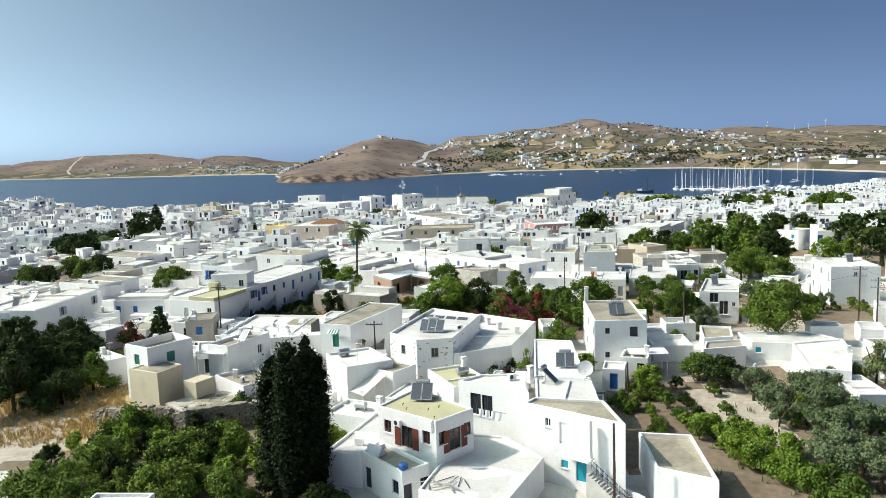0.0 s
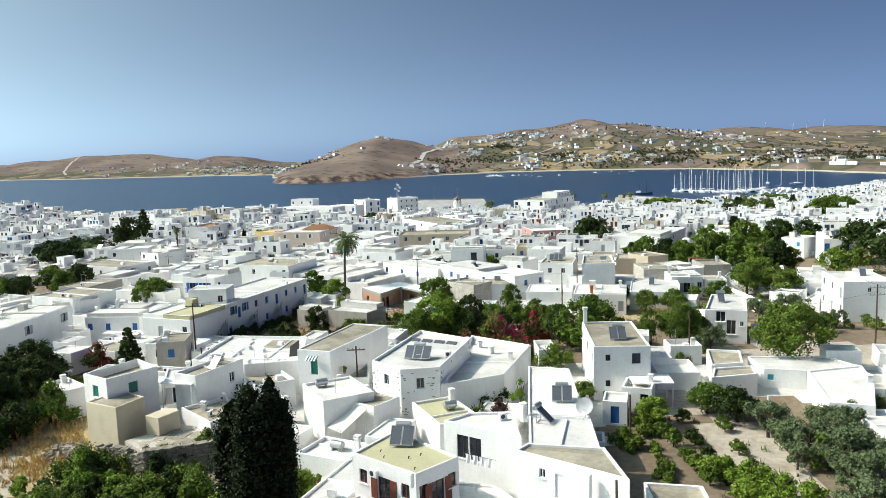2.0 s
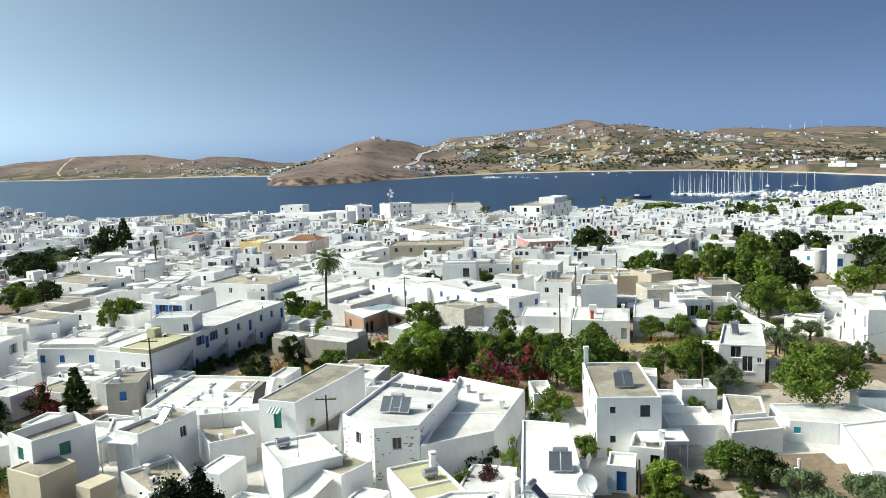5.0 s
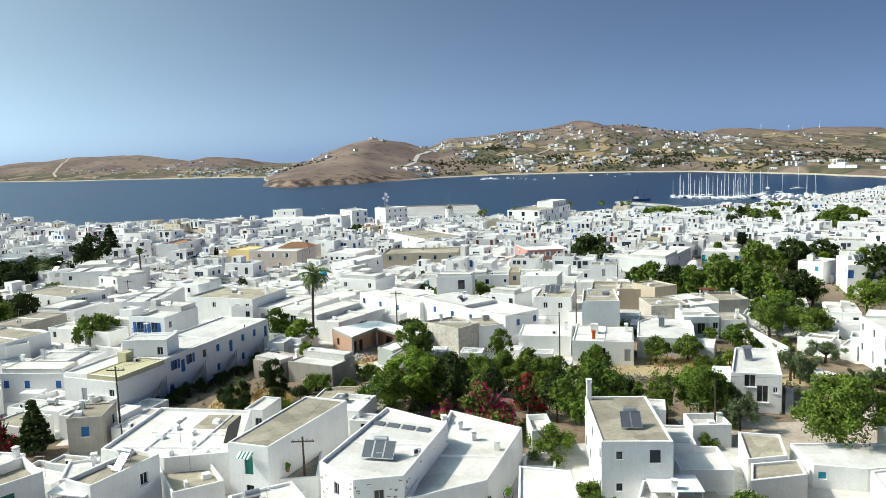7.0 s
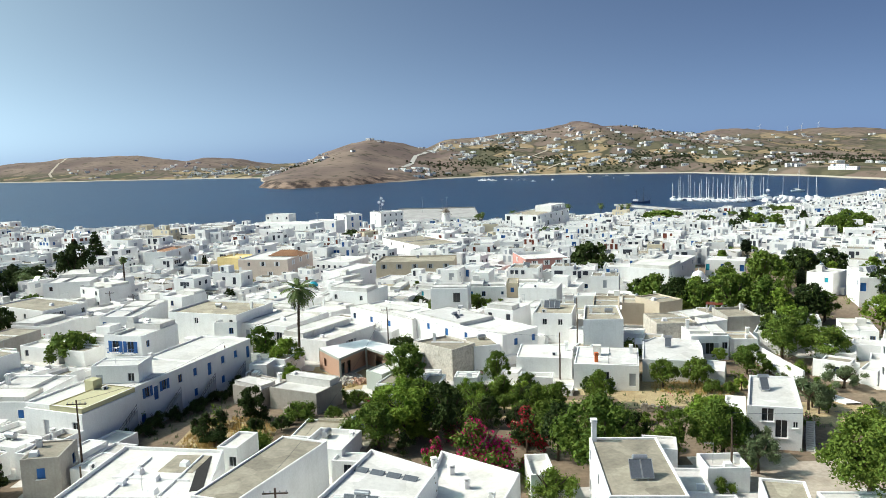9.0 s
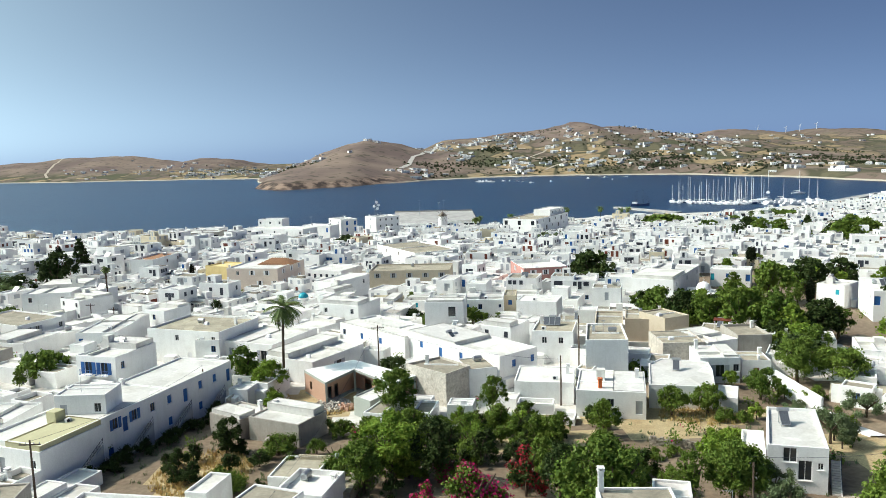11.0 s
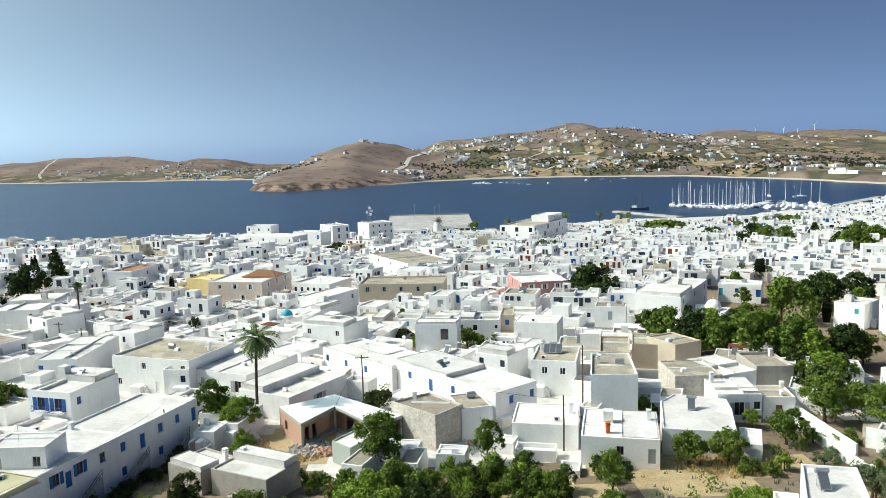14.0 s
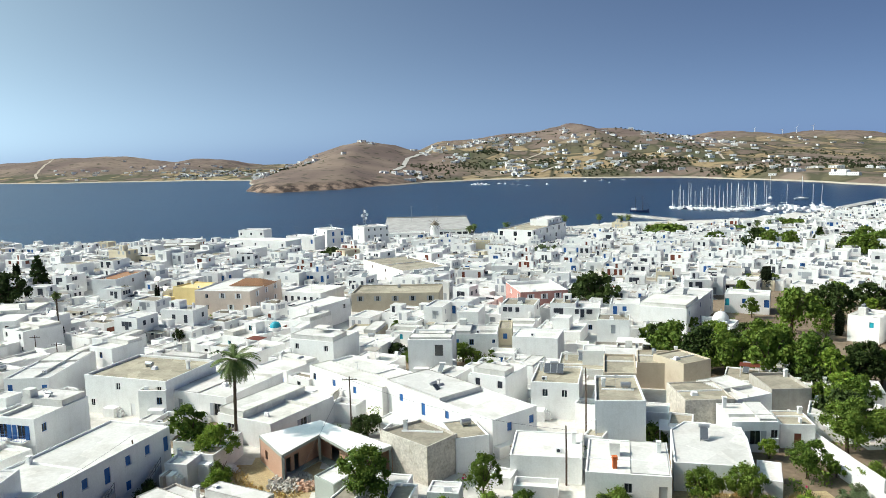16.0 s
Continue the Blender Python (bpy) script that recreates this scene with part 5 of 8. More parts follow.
house_poly(((-39.85, 92.54), (-35.45, 90.12), (-33.71, 93.88), (-37.61, 96.95)), 14.4, 19.6, wall=CREAM, roof=ROOFC, par=0.05, many=0, label="cream rendered box house with a concrete roof")
house_poly(((-30.3, 95.9), (-25.2, 90.4), (-22.6, 94.4), (-26.0, 99.7)), 14.6, 17.5, roof=ROOFC, par=0.35, many=0.5, label="low white house with a brown roof terrace")
house(-47.3, 103.2, -42.7, 6.0, 2.8, 14.88, 18.66, par=0.3, label="low white annex with thick parapets")
house(-28.5, 101.8, -27.8, 3.5, 8.2, 14.75, 20.84, roof=ROOFC, solar=1, par=0.35, r="-w", paint=WHITEP, label="white house with a concrete roof and a solar heater")
house(-34.2, 106.7, 15.7, 3.2, 5.0, 14.96, 18.74, f="D", paint=GREYP, label="small white house with a covered veranda")
house_poly(((-33.5, 110.1), (-31.7, 123.7), (-19.7, 121.4), (-18.0, 108.1), (-25.5, 106.9)), 14.92, 19.47, par=0.3, label="wide white house with a stepped flat roof")
house(-22.7, 106.1, 29.7, 5.1, 9.2, 14.90, 18.31, roof=ROOFC, par=0.5, label="low white yard building with a concrete roof")
house(-40.3, 123.2, 6.0, 4.2, 5.7, 14.88, 19.58, wall=GREYW, roof=ROOFC, par=0.1, f="-b-", r="-w", paint=BLUE, label="small limewashed stone house with a blue shutter")
house(-39.8, 154.9, -20.1, 10.1, 38.3, 13.47, 20.31, r="w-d-w-WdW-w-b-d-b-b-d/--w-d--w-b--b-d-", paint=BLUE, par=0.2, label="long white two-storey house with many doors and blue shutters")
house(-58.5, 151.0, -5.7, 10.2, 13.2, 13.69, 18.66, f="b-b--b", paint=BLUE, par=0.2, label="white house with bright blue windows")
house(-44.5, 140.9, -21.8, 10.2, 10.0, 14.10, 19.74, roof=ROOFY, f="-d-w", paint=GREYP, par=0.15, label="white house with a cream roof and an awning")
house(-52.2, 183.0, -17.6, 8.3, 10.9, 13.22, 20.07, f="-D-D-/-----", r="w--", paint=BLUE, solar=1, balc=1, par=0.25, label="white house with two blue balcony doors")
house(-42.3, 149.5, -1.7, 7.0, 5.0, 13.90, 22.72, f="d-w", paint=GREYP, par=0.1, label="white roof rooms with a grey door")
house(-42.8, 204.4, -20.4, 17.4, 13.9, 12.36, 19.67, roof=ROOFC, f="--w--w/w--d-w", paint=WHITEP, par=0.35, label="white house with a broad concrete roof")
house(-39.1, 196.4, -7.1, 4.9, 4.0, 12.93, 18.31, roof=ROOFC, f="-w", label="small white annex with a concrete roof")
house(-66.0, 215.1, -1.1, 8.4, 18.8, 11.96, 17.95, f="b--d", paint=BLUE, par=0.2, label="white house with pale blue doors")
house(-102.5, 267.1, 4.5, 13.0, 21.9, 11.42, 18.14, f="w-w", r="-d-", paint=BROWN, solar=1, par=0.3, label="white house with a dark red door")
house(-94.5, 227.0, -29.6, 20.2, 11.6, 11.67, 17.54, f="--W-w-d", r="-WW--w", paint=GREYP, roof=ROOFC, par=0.25, label="white house with a pillared porch")
house(-85.2, 193.5, -18.1, 8.0, 12.3, 12.89, 17.29, wall=GREYW, roof=ROOFC, par=0.1, label="weathered grey stone house")
house(-77.8, 169.1, 30.6, 9.0, 11.0, 13.46, 18.21, roof=ROOFC, par=0.1, label="white house with a bare concrete roof")
house_poly(((-17.92, 104.47), (-13.48, 102.83), (-7.17, 116.61), (-12.35, 118.76)), 14.95, 21.9, roof=ROOFC, par=0.08, f="-d-/-w-", paint=GREEN, many=0, label="white house with a green balcony door and tan roof")
house(-11.8, 112.8, 4.5, 4.4, 17.0, 14.95, 17.90, roof=ROOFC, par=0.25, label="low white building with a grey roof terrace")
house(-11.6, 95.2, 27.6, 6.1, 7.5, 14.30, 19.55, par=0.2, label="white house with a clean flat roof")
house(-7.6, 93.6, -38.3, 5.0, 4.3, 14.29, 18.70, roof=ROOFC, par=0.12, label="white house with a lichen-stained concrete roof")
house(1.0, 90.3, 22.9, 4.9, 8.1, 14.01, 18.21, roof=ROOFY, par=0.2, label="white house with a cream roof and air conditioners")
house(-10.8, 85.0, -26.9, 5.9, 5.0, 13.85, 16.24, par=0.3, label="low white yard building behind the houses")
house(-8.1, 77.1, -20.6, 4.0, 14.0, 13.47, 16.71, par=0.15, label="low white building with a broad roof")
house(23.7, 108.4, -4.3, 7.0, 13.9, 14.91, 21.75, roof=ROOFC, par=0.1, l="w--w--w/w-w---w", f="-n--G-/-n----", paint=IRON, many=0, label="white two-storey house with dark windows and a concrete roof")
house_poly(((42.7, 128.3), (48.7, 126.4), (53.4, 139.0), (47.9, 140.5)), 14.2, 20.2, f="-V-n/--Vn/d---", paint=WHITEP, solar=1, par=0.25, many=0.5, label="white house with a big roof collector")
house_poly(((40.9, 131.3), (43.5, 130.4), (46.2, 137.4), (43.8, 138.2)), 14.2, 18.2, par=0.3, many=0, label="low white side wing with a parapet")
house_poly(((43.2, 89.6), (47.4, 88.0), (52.0, 96.5), (54.0, 103.0), (46.4, 101.5)), 14.2, 17.9, par=0.12, f="-w-", paint=GREYP, many=0.4, label="long low white garden house")
house_poly(((35.6, 105.0), (40.0, 105.6), (41.8, 111.4), (37.6, 112.7)), 14.9, 18.0, roof=ROOFC, par=0.2, many=0, label="low white room with a brown concrete roof")
house_poly(((34.2, 100.8), (40.3, 101.8), (41.2, 105.5), (35.9, 104.9)), 14.8, 17.6, roof=ROOFC, par=0.2, many=0, label="low white house with a stained concrete roof")
house_poly(((42.2, 104.5), (47.0, 103.0), (54.7, 103.8), (52.7, 109.5), (42.4, 110.3)), 14.9, 17.4, par=0.1, f="t--", paint=TEAL, many=0.3, label="low white house with a long plain roof and a blue shutter")
house(47.3, 86.0, -4.2, 3.5, 7.5, 13.86, 16.92, par=0.08, l="ww-", paint=ORANGE, label="low white wing with orange shutters")
house(76.7, 146.3, -9.6, 8.6, 11.8, 13.87, 21.51, l="w-w-d/w-d-w", f="--n--/-----", paint=GREYP, solar=1, par=0.3, label="large white two-storey house with roof heater")
house(109.1, 239.0, 40.8, 9.2, 6.8, 11.07, 17.37, l="-b", paint=TEAL, solar=1, label="white house with turquoise shutters")
house(113.0, 223.7, -19.5, 9.5, 18.2, 11.47, 19.34, l="w-w", f="B--B--", paint=BLUE, solar=3, label="white house with blue balcony doors")
house(64.8, 188.7, -0.9, 6.3, 9.0, 13.10, 18.37, wall=GREYW, roof=ROOFC, par=0.4, label="bare rendered house with rubble on its roof")
house(56.3, 186.9, 20.3, 6.8, 10.0, 13.11, 18.01, f="n---", paint=IRON, par=0.15, label="white wing with a flat roof")
house(54.0, 175.6, -5.5, 6.6, 8.0, 13.41, 17.89, f="--D-w", paint=GREYP, par=0.02, label="white house with a broad roof slab over its porch")
house(60.6, 175.5, -8.2, 4.7, 6.0, 13.42, 16.94, roof=ROOFC, f="-d-", paint=BROWN, par=0.06, label="small white shed with a brown door")
house(50.3, 184.7, 0.1, 7.7, 9.2, 13.21, 18.45, wall=OLDSTONE, roof=ROOFC, par=0.1, label="rough stone house with a mossy roof")
house_poly(((38.4, 160.2), (47.8, 157.9), (50.6, 166.9), (51.5, 171.4), (44.5, 174.6), (41.5, 171.6)), 13.49, 17.3, solar=1, par=0.1, many=0, label="white house with a bare flat roof")
house_poly(((48.0, 157.7), (50.6, 156.4), (53.0, 162.2), (50.3, 163.4)), 13.4, 15.9, par=0.15, many=0, label="low white wing with a plain wall")
house_poly(((31.1, 172.8), (38.2, 172.1), (40.0, 184.2), (33.7, 185.0)), 13.3, 21.4, par=0.3, roof=ROOFC, label="tall narrow white house with a blank wall")
house(40.9, 198.1, -13.2, 5.5, 12.0, 12.70, 19.41, wall=BEIGE, roof=ROOFC, par=0.3, label="beige rendered house with a flat roof")
house(53.8, 204.1, 24.5, 6.4, 8.0, 12.52, 18.57, wall=BEIGE, roof=ROOFC, par=0.2, label="roofless beige house with bare walls")
house(50.9, 208.1, -14.6, 8.2, 9.0, 12.34, 17.52, wall=BEIGE, roof=ROOFC, label="beige house with a grey roof")
house(29.2, 193.3, -15.1, 7.8, 10.0, 12.90, 19.29, f="-w-w-", paint=WHITEP, solar=3, roof=ROOFC, par=0.25, label="white house with two closed white shutters")
house(32.8, 161.3, -13.9, 10.2, 11.0, 13.49, 17.82, par=0.1, f="--w-d", paint=GREYP, label="low white house with an orange chimney")
house(23.6, 168.3, -11.8, 9.4, 9.0, 13.48, 17.10, par=0.1, label="low white house with a patched roof")
house(-15.7, 152.7, -28.4, 8.9, 6.5, 13.70, 17.23, wall=GREYW, par=0.15, label="unfinished grey concrete room with a white roof")
house(-23.3, 155.9, -35.0, 6.5, 6.0, 13.63, 16.83, par=0.15, wall=GREYW, label="small unfinished grey room with white roof")
house_poly(((-7.2, 161.6), (-4.4, 158.5), (-0.7, 164.2), (-2.5, 168.4)), 13.5, 16.6, wall=CONCRETE, roof=ROOFW, par=0.12, many=0, label="unfinished low wing with a white roof beside the brick house")
house_poly(((0.64, 170.8), (7.2, 163.9), (11.3, 168.4), (6.4, 174.6)), 13.46, 18.9, wall=OLDSTONE, roof=ROOFC, par=0.25, many=1.6, label="old stone house with clutter on its roof")
house(12.5, 171.9, 15.0, 4.8, 7.0, 13.46, 18.32, roof=ROOFC, par=0.1, r="b", paint=BLUE, label="white annex of the old stone house")
house(11.9, 186.0, 38.7, 9.1, 26.1, 12.91, 18.94, l="-b-d-b---", f="-b-b", paint=BLUE, roof=ROOFW, par=0.35, solar=1, label="long white house with small blue windows")
house(-3.9, 203.5, 42.3, 10.0, 21.5, 12.29, 17.96, l="w-b-b--", paint=BLUE, par=0.25, label="white house with blue windows and a roof terrace")
house(-16.9, 187.5, -32.4, 11.2, 14.7, 12.99, 17.53, f="D-", r="--D--", paint=GREYP, par=0.25, label="white house with roof pergolas")
house(-28.2, 201.2, -25.8, 12.1, 15.4, 12.47, 17.56, f="d-D", paint=GREYP, par=0.05, label="white house with overhanging flat roofs")
house(8.3, 223.6, -7.4, 9.0, 9.0, 11.69, 19.42, f="---V-", paint=IRON, par=0.25, label="white house with a tall dark stair slot")
house(18.1, 235.2, -7.6, 9.6, 9.0, 11.23, 17.46, f="b-w--n", paint=BLUE, par=0.2, label="white house with a blue balcony door")
house(25.1, 239.9, -7.8, 3.0, 8.0, 11.09, 17.26, wall=CREAM, f="b", paint=BLUE, roof=ROOFC, label="narrow cream house with a blue window")
house(30.9, 228.1, -19.2, 9.6, 8.0, 11.49, 17.89, par=0.1, label="white house with a blank wall")
house(38.6, 287.1, 7.9, 13.7, 17.2, 10.20, 17.46, wall=RED, f="-W-W-W-/-W-D-W-", l="-W-W/-d-W", paint=WHITEP, par=0.9, label="red neoclassical house with white cornice and shutters")
house(-1.8, 297.4, -5.6, 26.0, 14.0, 10.11, 16.03, wall=BEIGE, f="-W--W--W--W--W-", paint=GREYP, roof=ROOFC, par=0.35, label="beige neoclassical house with a row of windows")
house(-1.6, 352.4, 27.5, 18.3, 35.5, 9.03, 15.95, l="-w-w-w/-w-w-w", f="d-d-d-d", paint=BROWN, par=0.3, roof=ROOFC, label="white two-storey house with brown doors")
house(-49.9, 298.5, -13.6, 17.6, 21.2, 10.86, 18.62, wall=PINK, f="-w-W-W-/-w--W-W", r="-W-W-W-/-W-W-W-", paint=WHITEP, par=0.3, label="pale pink town house with tall windows")
house(-62.9, 303.5, -26.1, 13.6, 10.0, 11.43, 17.97, wall=YELLOW, roof=YELLOW, par=0.3, label="yellow rendered house with stepped walls")
house(-73.2, 296.3, -42.2, 6.3, 6.0, 11.88, 15.77, wall=YELLOW, label="low yellow house beside a cypress")
house(-27.8, 300.4, -25.2, 13.5, 13.0, 10.42, 16.33, f="dddddd", paint=IRON, par=0.4, label="white neoclassical house with dark doors")
house(-22.8, 261.3, -30.0, 6.9, 9.0, 10.71, 15.86, f="-w-", paint=GREYP, par=0.2, label="white house with one window")
house(-22.3, 275.5, -31.4, 8.0, 16.6, 10.67, 16.82, r="w-w", paint=GREYP, par=0.2, label="white two-storey house with grey windows")
house(63.3, 474.4, -31.5, 19.5, 45.3, 0.87, 16.21, f="V-V-V/w-w-w/V-V-V", r="V-w-V-w-V-w/-w-V-w-V-w-/-w-V-w-V-w-", paint=IRON, par=0.5, roof=ROOFC, label="white three-storey hotel with rows of dark balcony arches")
house(72.0, 486.0, -31.5, 10.0, 20.0, 16.0, 19.2, r="-w-w-w-w", paint=IRON, par=0.3, label="white set-back top floor of the hotel", many=0.5, take=False)
house(-22.5, 464.0, 34.8, 14.4, 11.8, 4.32, 19.66, f="-w-w-w-w/-w-w-w-w", l="-n-/-d-", paint=GREYP, par=0.3, label="white harbour building with an aerial mast")
house(-42.7, 454.1, 30.9, 9.3, 15.8, 4.61, 19.78, l="w-w/w-w", f="-B-B/-d-d", paint=BLUE, par=0.2, label="white two-storey shore house with blue balcony")
house(-68.6, 420.5, -28.7, 34.8, 11.0, 8.21, 19.04, f="d-w-w-d-w", paint=GREYP, label="white shore house with grey doors")
house(-74.7, 432.0, -16.1, 13.0, 8.0, 6.45, 22.51, f="w-w-w", paint=GREYP, par=0.4, label="white upper house on the shore")
house(-52.5, 440.9, -30.8, 17.6, 8.0, 6.05, 17.90, f="B-B-B", paint=BLUE, label="white shore house with blue doors")
house(-118.3, 377.9, 21.9, 11.9, 8.0, 14.52, 21.16, f="b-b-w", paint=IRON, par=0.2, label="white house by the shore")
house(-99.2, 397.0, 0.0, 15.9, 10.0, 14.83, 20.47, wall=GREYW, f="---D", paint=IRON, label="grey house by the shore")
house(-93.6, 319.1, -9.7, 8.4, 19.3, 13.20, 19.71, wall=WHITE, roof=TILE, par=0.5, r="--w-w", paint=BROWN, label="white house with a brown roof parapet")
house(-68.2, 388.8, -29.7, 12.8, 9.0, 12.38, 19.07, f="-w-w/-w-w", paint=GREYP, label="white two-storey house with grey windows")
house(73.2, 265.9, -32.3, 11.7, 29.5, 10.48, 17.18, l="w-w", r="b-w-w/b-d-b", paint=BLUE, par=0.3, solar=1, label="white terraced house with blue windows")
house(77.5, 245.5, -33.1, 5.5, 7.0, 10.89, 14.86, par=0.15, label="small white chapel block with a dome")
house(96.2, 276.5, -26.0, 11.5, 8.0, 10.47, 15.78, f="T--b---B", paint=BLUE, par=0.2, label="white house with blue and turquoise shutters")


# ---- trees, shrubs and palms ----
tree("cypress", -14.9, 69.2, 15.0, 3.7)
tree("cypress", -13.3, 69.8, 15.3, 2.4)
tree("pine", -55.4, 98.0, 11.3, 4.6)
tree("darkshrub", -54.5, 92.3, 9.2, 4.2)
tree("darkshrub", -49.6, 94.6, 5.8, 4.0)
tree("shrub", -47.8, 99.4, 6.8, 3.4)
tree("darkshrub", -55.6, 113.7, 6.0, 3.4)
tree("redbush", -51.4, 121.6, 5.4, 2.7)
tree("pine", -46.4, 120.6, 7.6, 3.0)
tree("shrub", -49.2, 110.0, 4.2, 1.8)
tree("shrub", -36.2, 83.6, 4.4, 3.5)
tree("shrub", -28.0, 77.3, 4.4, 3.6)
tree("shrub", -35.3, 73.4, 4.5, 4.0)
tree("shrub", -24.0, 78.7, 4.4, 3.3)
tree("shrub", -39.6, 68.7, 5.1, 3.7)
tree("shrub", -26.7, 67.0, 5.7, 4.2)
tree("shrub", -21.0, 66.2, 5.4, 3.3)
tree("darkshrub", -12.0, 65.7, 3.4, 2.8)
tree("darkshrub", -17.6, 70.6, 3.8, 2.2)
tree("pinkbush", -18.3, 66.5, 2.8, 1.4)
tree("shrub", -35.1, 66.9, 3.9, 3.1)
tree("bright", 24.6, 93.3, 3.5, 2.4)
tree("shrub", 20.3, 88.3, 2.7, 1.7)
tree("shrub", 22.2, 80.7, 1.7, 1.2)
tree("broad", 32.0, 96.3, 3.7, 2.9)
tree("dark", 34.7, 93.7, 4.0, 3.0)
tree("olive", 36.5, 89.5, 4.2, 3.0)
tree("olive", 38.6, 84.3, 4.7, 3.6)
tree("olive", 40.3, 79.2, 5.2, 3.6)
tree("olive", 41.7, 74.0, 5.7, 3.5)
tree("olive", 36.8, 69.5, 5.1, 3.3)
tree("olive", 38.7, 66.2, 5.1, 3.4)
tree("shrub", 34.2, 63.5, 3.9, 3.0)
tree("brightshrub", 27.6, 80.1, 3.0, 2.2)
tree("brightshrub", 29.9, 78.0, 3.3, 2.4)
tree("brightshrub", 31.6, 75.1, 3.4, 2.4)
tree("brightshrub", 27.9, 74.2, 3.2, 2.3)
tree("brightshrub", 33.3, 73.4, 3.4, 2.3)
tree("brightshrub", 29.5, 71.4, 3.5, 2.5)
tree("brightshrub", 31.7, 68.7, 3.6, 2.6)
tree("shrub", 33.3, 66.2, 3.8, 2.6)
tree("shrub", 23.6, 90.8, 2.0, 1.4)
tree("shrub", 21.4, 87.4, 2.2, 1.5)
tree("shrub", 22.9, 82.2, 1.8, 1.3)
tree("reed", 55.0, 88.0, 7.0, 2.6)
tree("reed", 52.1, 91.1, 7.6, 2.9)
tree("broad", 48.7, 111.9, 9.7, 5.9)
tree("broad", 38.9, 125.9, 6.3, 4.4)
tree("shrub", 18.9, 102.6, 3.0, 1.9)
tree("dark", 114.2, 216.6, 11.9, 7.5)
tree("dark", 108.5, 189.5, 14.1, 8.5)
tree("dark", 5.9, 99.5, 3.6, 2.7)
tree("shrub", 4.1, 101.5, 2.7, 1.9)
tree("bright", 0.2, 134.2, 8.6, 5.0)
tree("broad", -3.0, 131.5, 6.4, 3.6)
tree("dark", 5.8, 133.8, 8.6, 3.5)
tree("bougain", 9.2, 121.4, 8.8, 4.6)
tree("bougain", 4.4, 124.6, 4.6, 2.2)
tree("bougain", 6.6, 133.7, 4.1, 2.4)
tree("redbush", 15.6, 128.9, 7.2, 2.6)
tree("dark", 19.0, 126.2, 7.8, 2.7)
tree("bougain", 14.9, 123.4, 2.3, 1.4)
tree("broad", 23.6, 121.6, 9.7, 5.7)
tree("shrub", 16.4, 114.1, 4.9, 3.3)
tree("shrub", -4.5, 150.8, 2.8, 2.8)
tree("shrub", -7.8, 152.0, 3.1, 2.0)
tree("shrub", -15.6, 145.3, 3.5, 3.0)
tree("shrub", -19.9, 132.7, 3.6, 3.2)
tree("dark", -22.8, 146.2, 5.2, 2.5)
tree("shrub", -11.2, 153.5, 2.8, 2.4)
tree("broad", -28.0, 178.0, 7.8, 3.6)
tree("bright", -23.1, 172.8, 6.3, 3.7)
tree("broad", -67.9, 186.0, 5.9, 5.3)
tree("dark", -121.0, 275.4, 8.2, 7.3)
tree("dark", -126.0, 259.5, 9.4, 7.7)
tree("broad", 37.3, 124.4, 7.7, 3.5)
tree("broad", 33.1, 124.8, 7.0, 2.1)
tree("olive", 40.9, 120.5, 5.1, 2.5)
tree("olive", 57.2, 142.2, 5.2, 3.4)
tree("olive", 67.7, 152.5, 3.8, 3.8)
tree("shrub", 35.1, 115.9, 2.3, 1.7)
tree("brightshrub", 60.4, 162.4, 2.6, 1.7)
tree("broad", 72.7, 168.9, 6.3, 5.9)
tree("dark", 70.6, 178.7, 6.2, 5.0)
tree("broad", 77.6, 203.5, 9.2, 4.9)
tree("broad", 77.9, 221.6, 7.3, 5.6)
tree("dark", 83.2, 198.5, 7.5, 4.6)
tree("broad", 75.2, 244.4, 4.4, 4.3)
tree("broad", 70.9, 257.3, 4.7, 5.3)
tree("bright", 93.6, 186.4, 8.3, 4.3)
tree("dark", 55.5, 286.4, 10.7, 9.2)
tree("broad", 58.3, 223.4, 9.2, 5.4)
tree("dark", 61.5, 215.6, 9.0, 4.7)
tree("broad", 65.7, 210.5, 8.7, 5.2)
tree("broad", 69.8, 203.8, 12.5, 6.2)
tree("broad", 75.0, 199.4, 11.4, 4.9)
tree("bright", 77.0, 195.6, 9.2, 3.8)
tree("dark", 84.5, 198.2, 9.4, 4.3)
tree("broad", 94.7, 247.4, 11.7, 6.4)
tree("dark", 110.3, 258.9, 10.7, 6.2)
tree("dark", 123.6, 264.1, 9.3, 5.8)
tree("cypress", 116.4, 309.5, 8.1, 2.6)
tree("cypress", 104.8, 244.5, 6.5, 1.6)
tree("cypress", 134.4, 321.2, 4.5, 2.1)
tree("broad", 40.6, 155.9, 4.7, 2.9)
tree("broad", 46.0, 156.3, 4.6, 3.0)
tree("broad", 56.6, 162.3, 5.1, 3.4)
tree("bright", 54.6, 169.2, 3.0, 1.7)
tree("broad", 66.1, 170.2, 7.9, 4.6)
tree("shrub", 39.8, 175.8, 3.6, 3.3)
tree("dark", -0.2, 237.0, 3.2, 2.8)
tree("broad", 14.8, 229.5, 4.3, 3.4)
tree("shrub", 19.7, 214.3, 4.4, 3.8)
tree("dark", -2.3, 183.3, 3.5, 3.2)
tree("bright", -25.2, 241.4, 2.1, 3.4)
tree("broad", 4.3, 277.9, 3.2, 4.7)
tree("broad", 12.4, 284.7, 3.3, 4.2)
tree("dark", -53.5, 405.0, 5.7, 6.0)
tree("dark", -37.1, 412.9, 5.9, 7.7)
tree("dark", 65.5, 437.7, 5.5, 7.7)
tree("olive", 60.4, 413.3, 6.4, 6.2)
tree("dark", -114.7, 289.0, 13.1, 7.4)
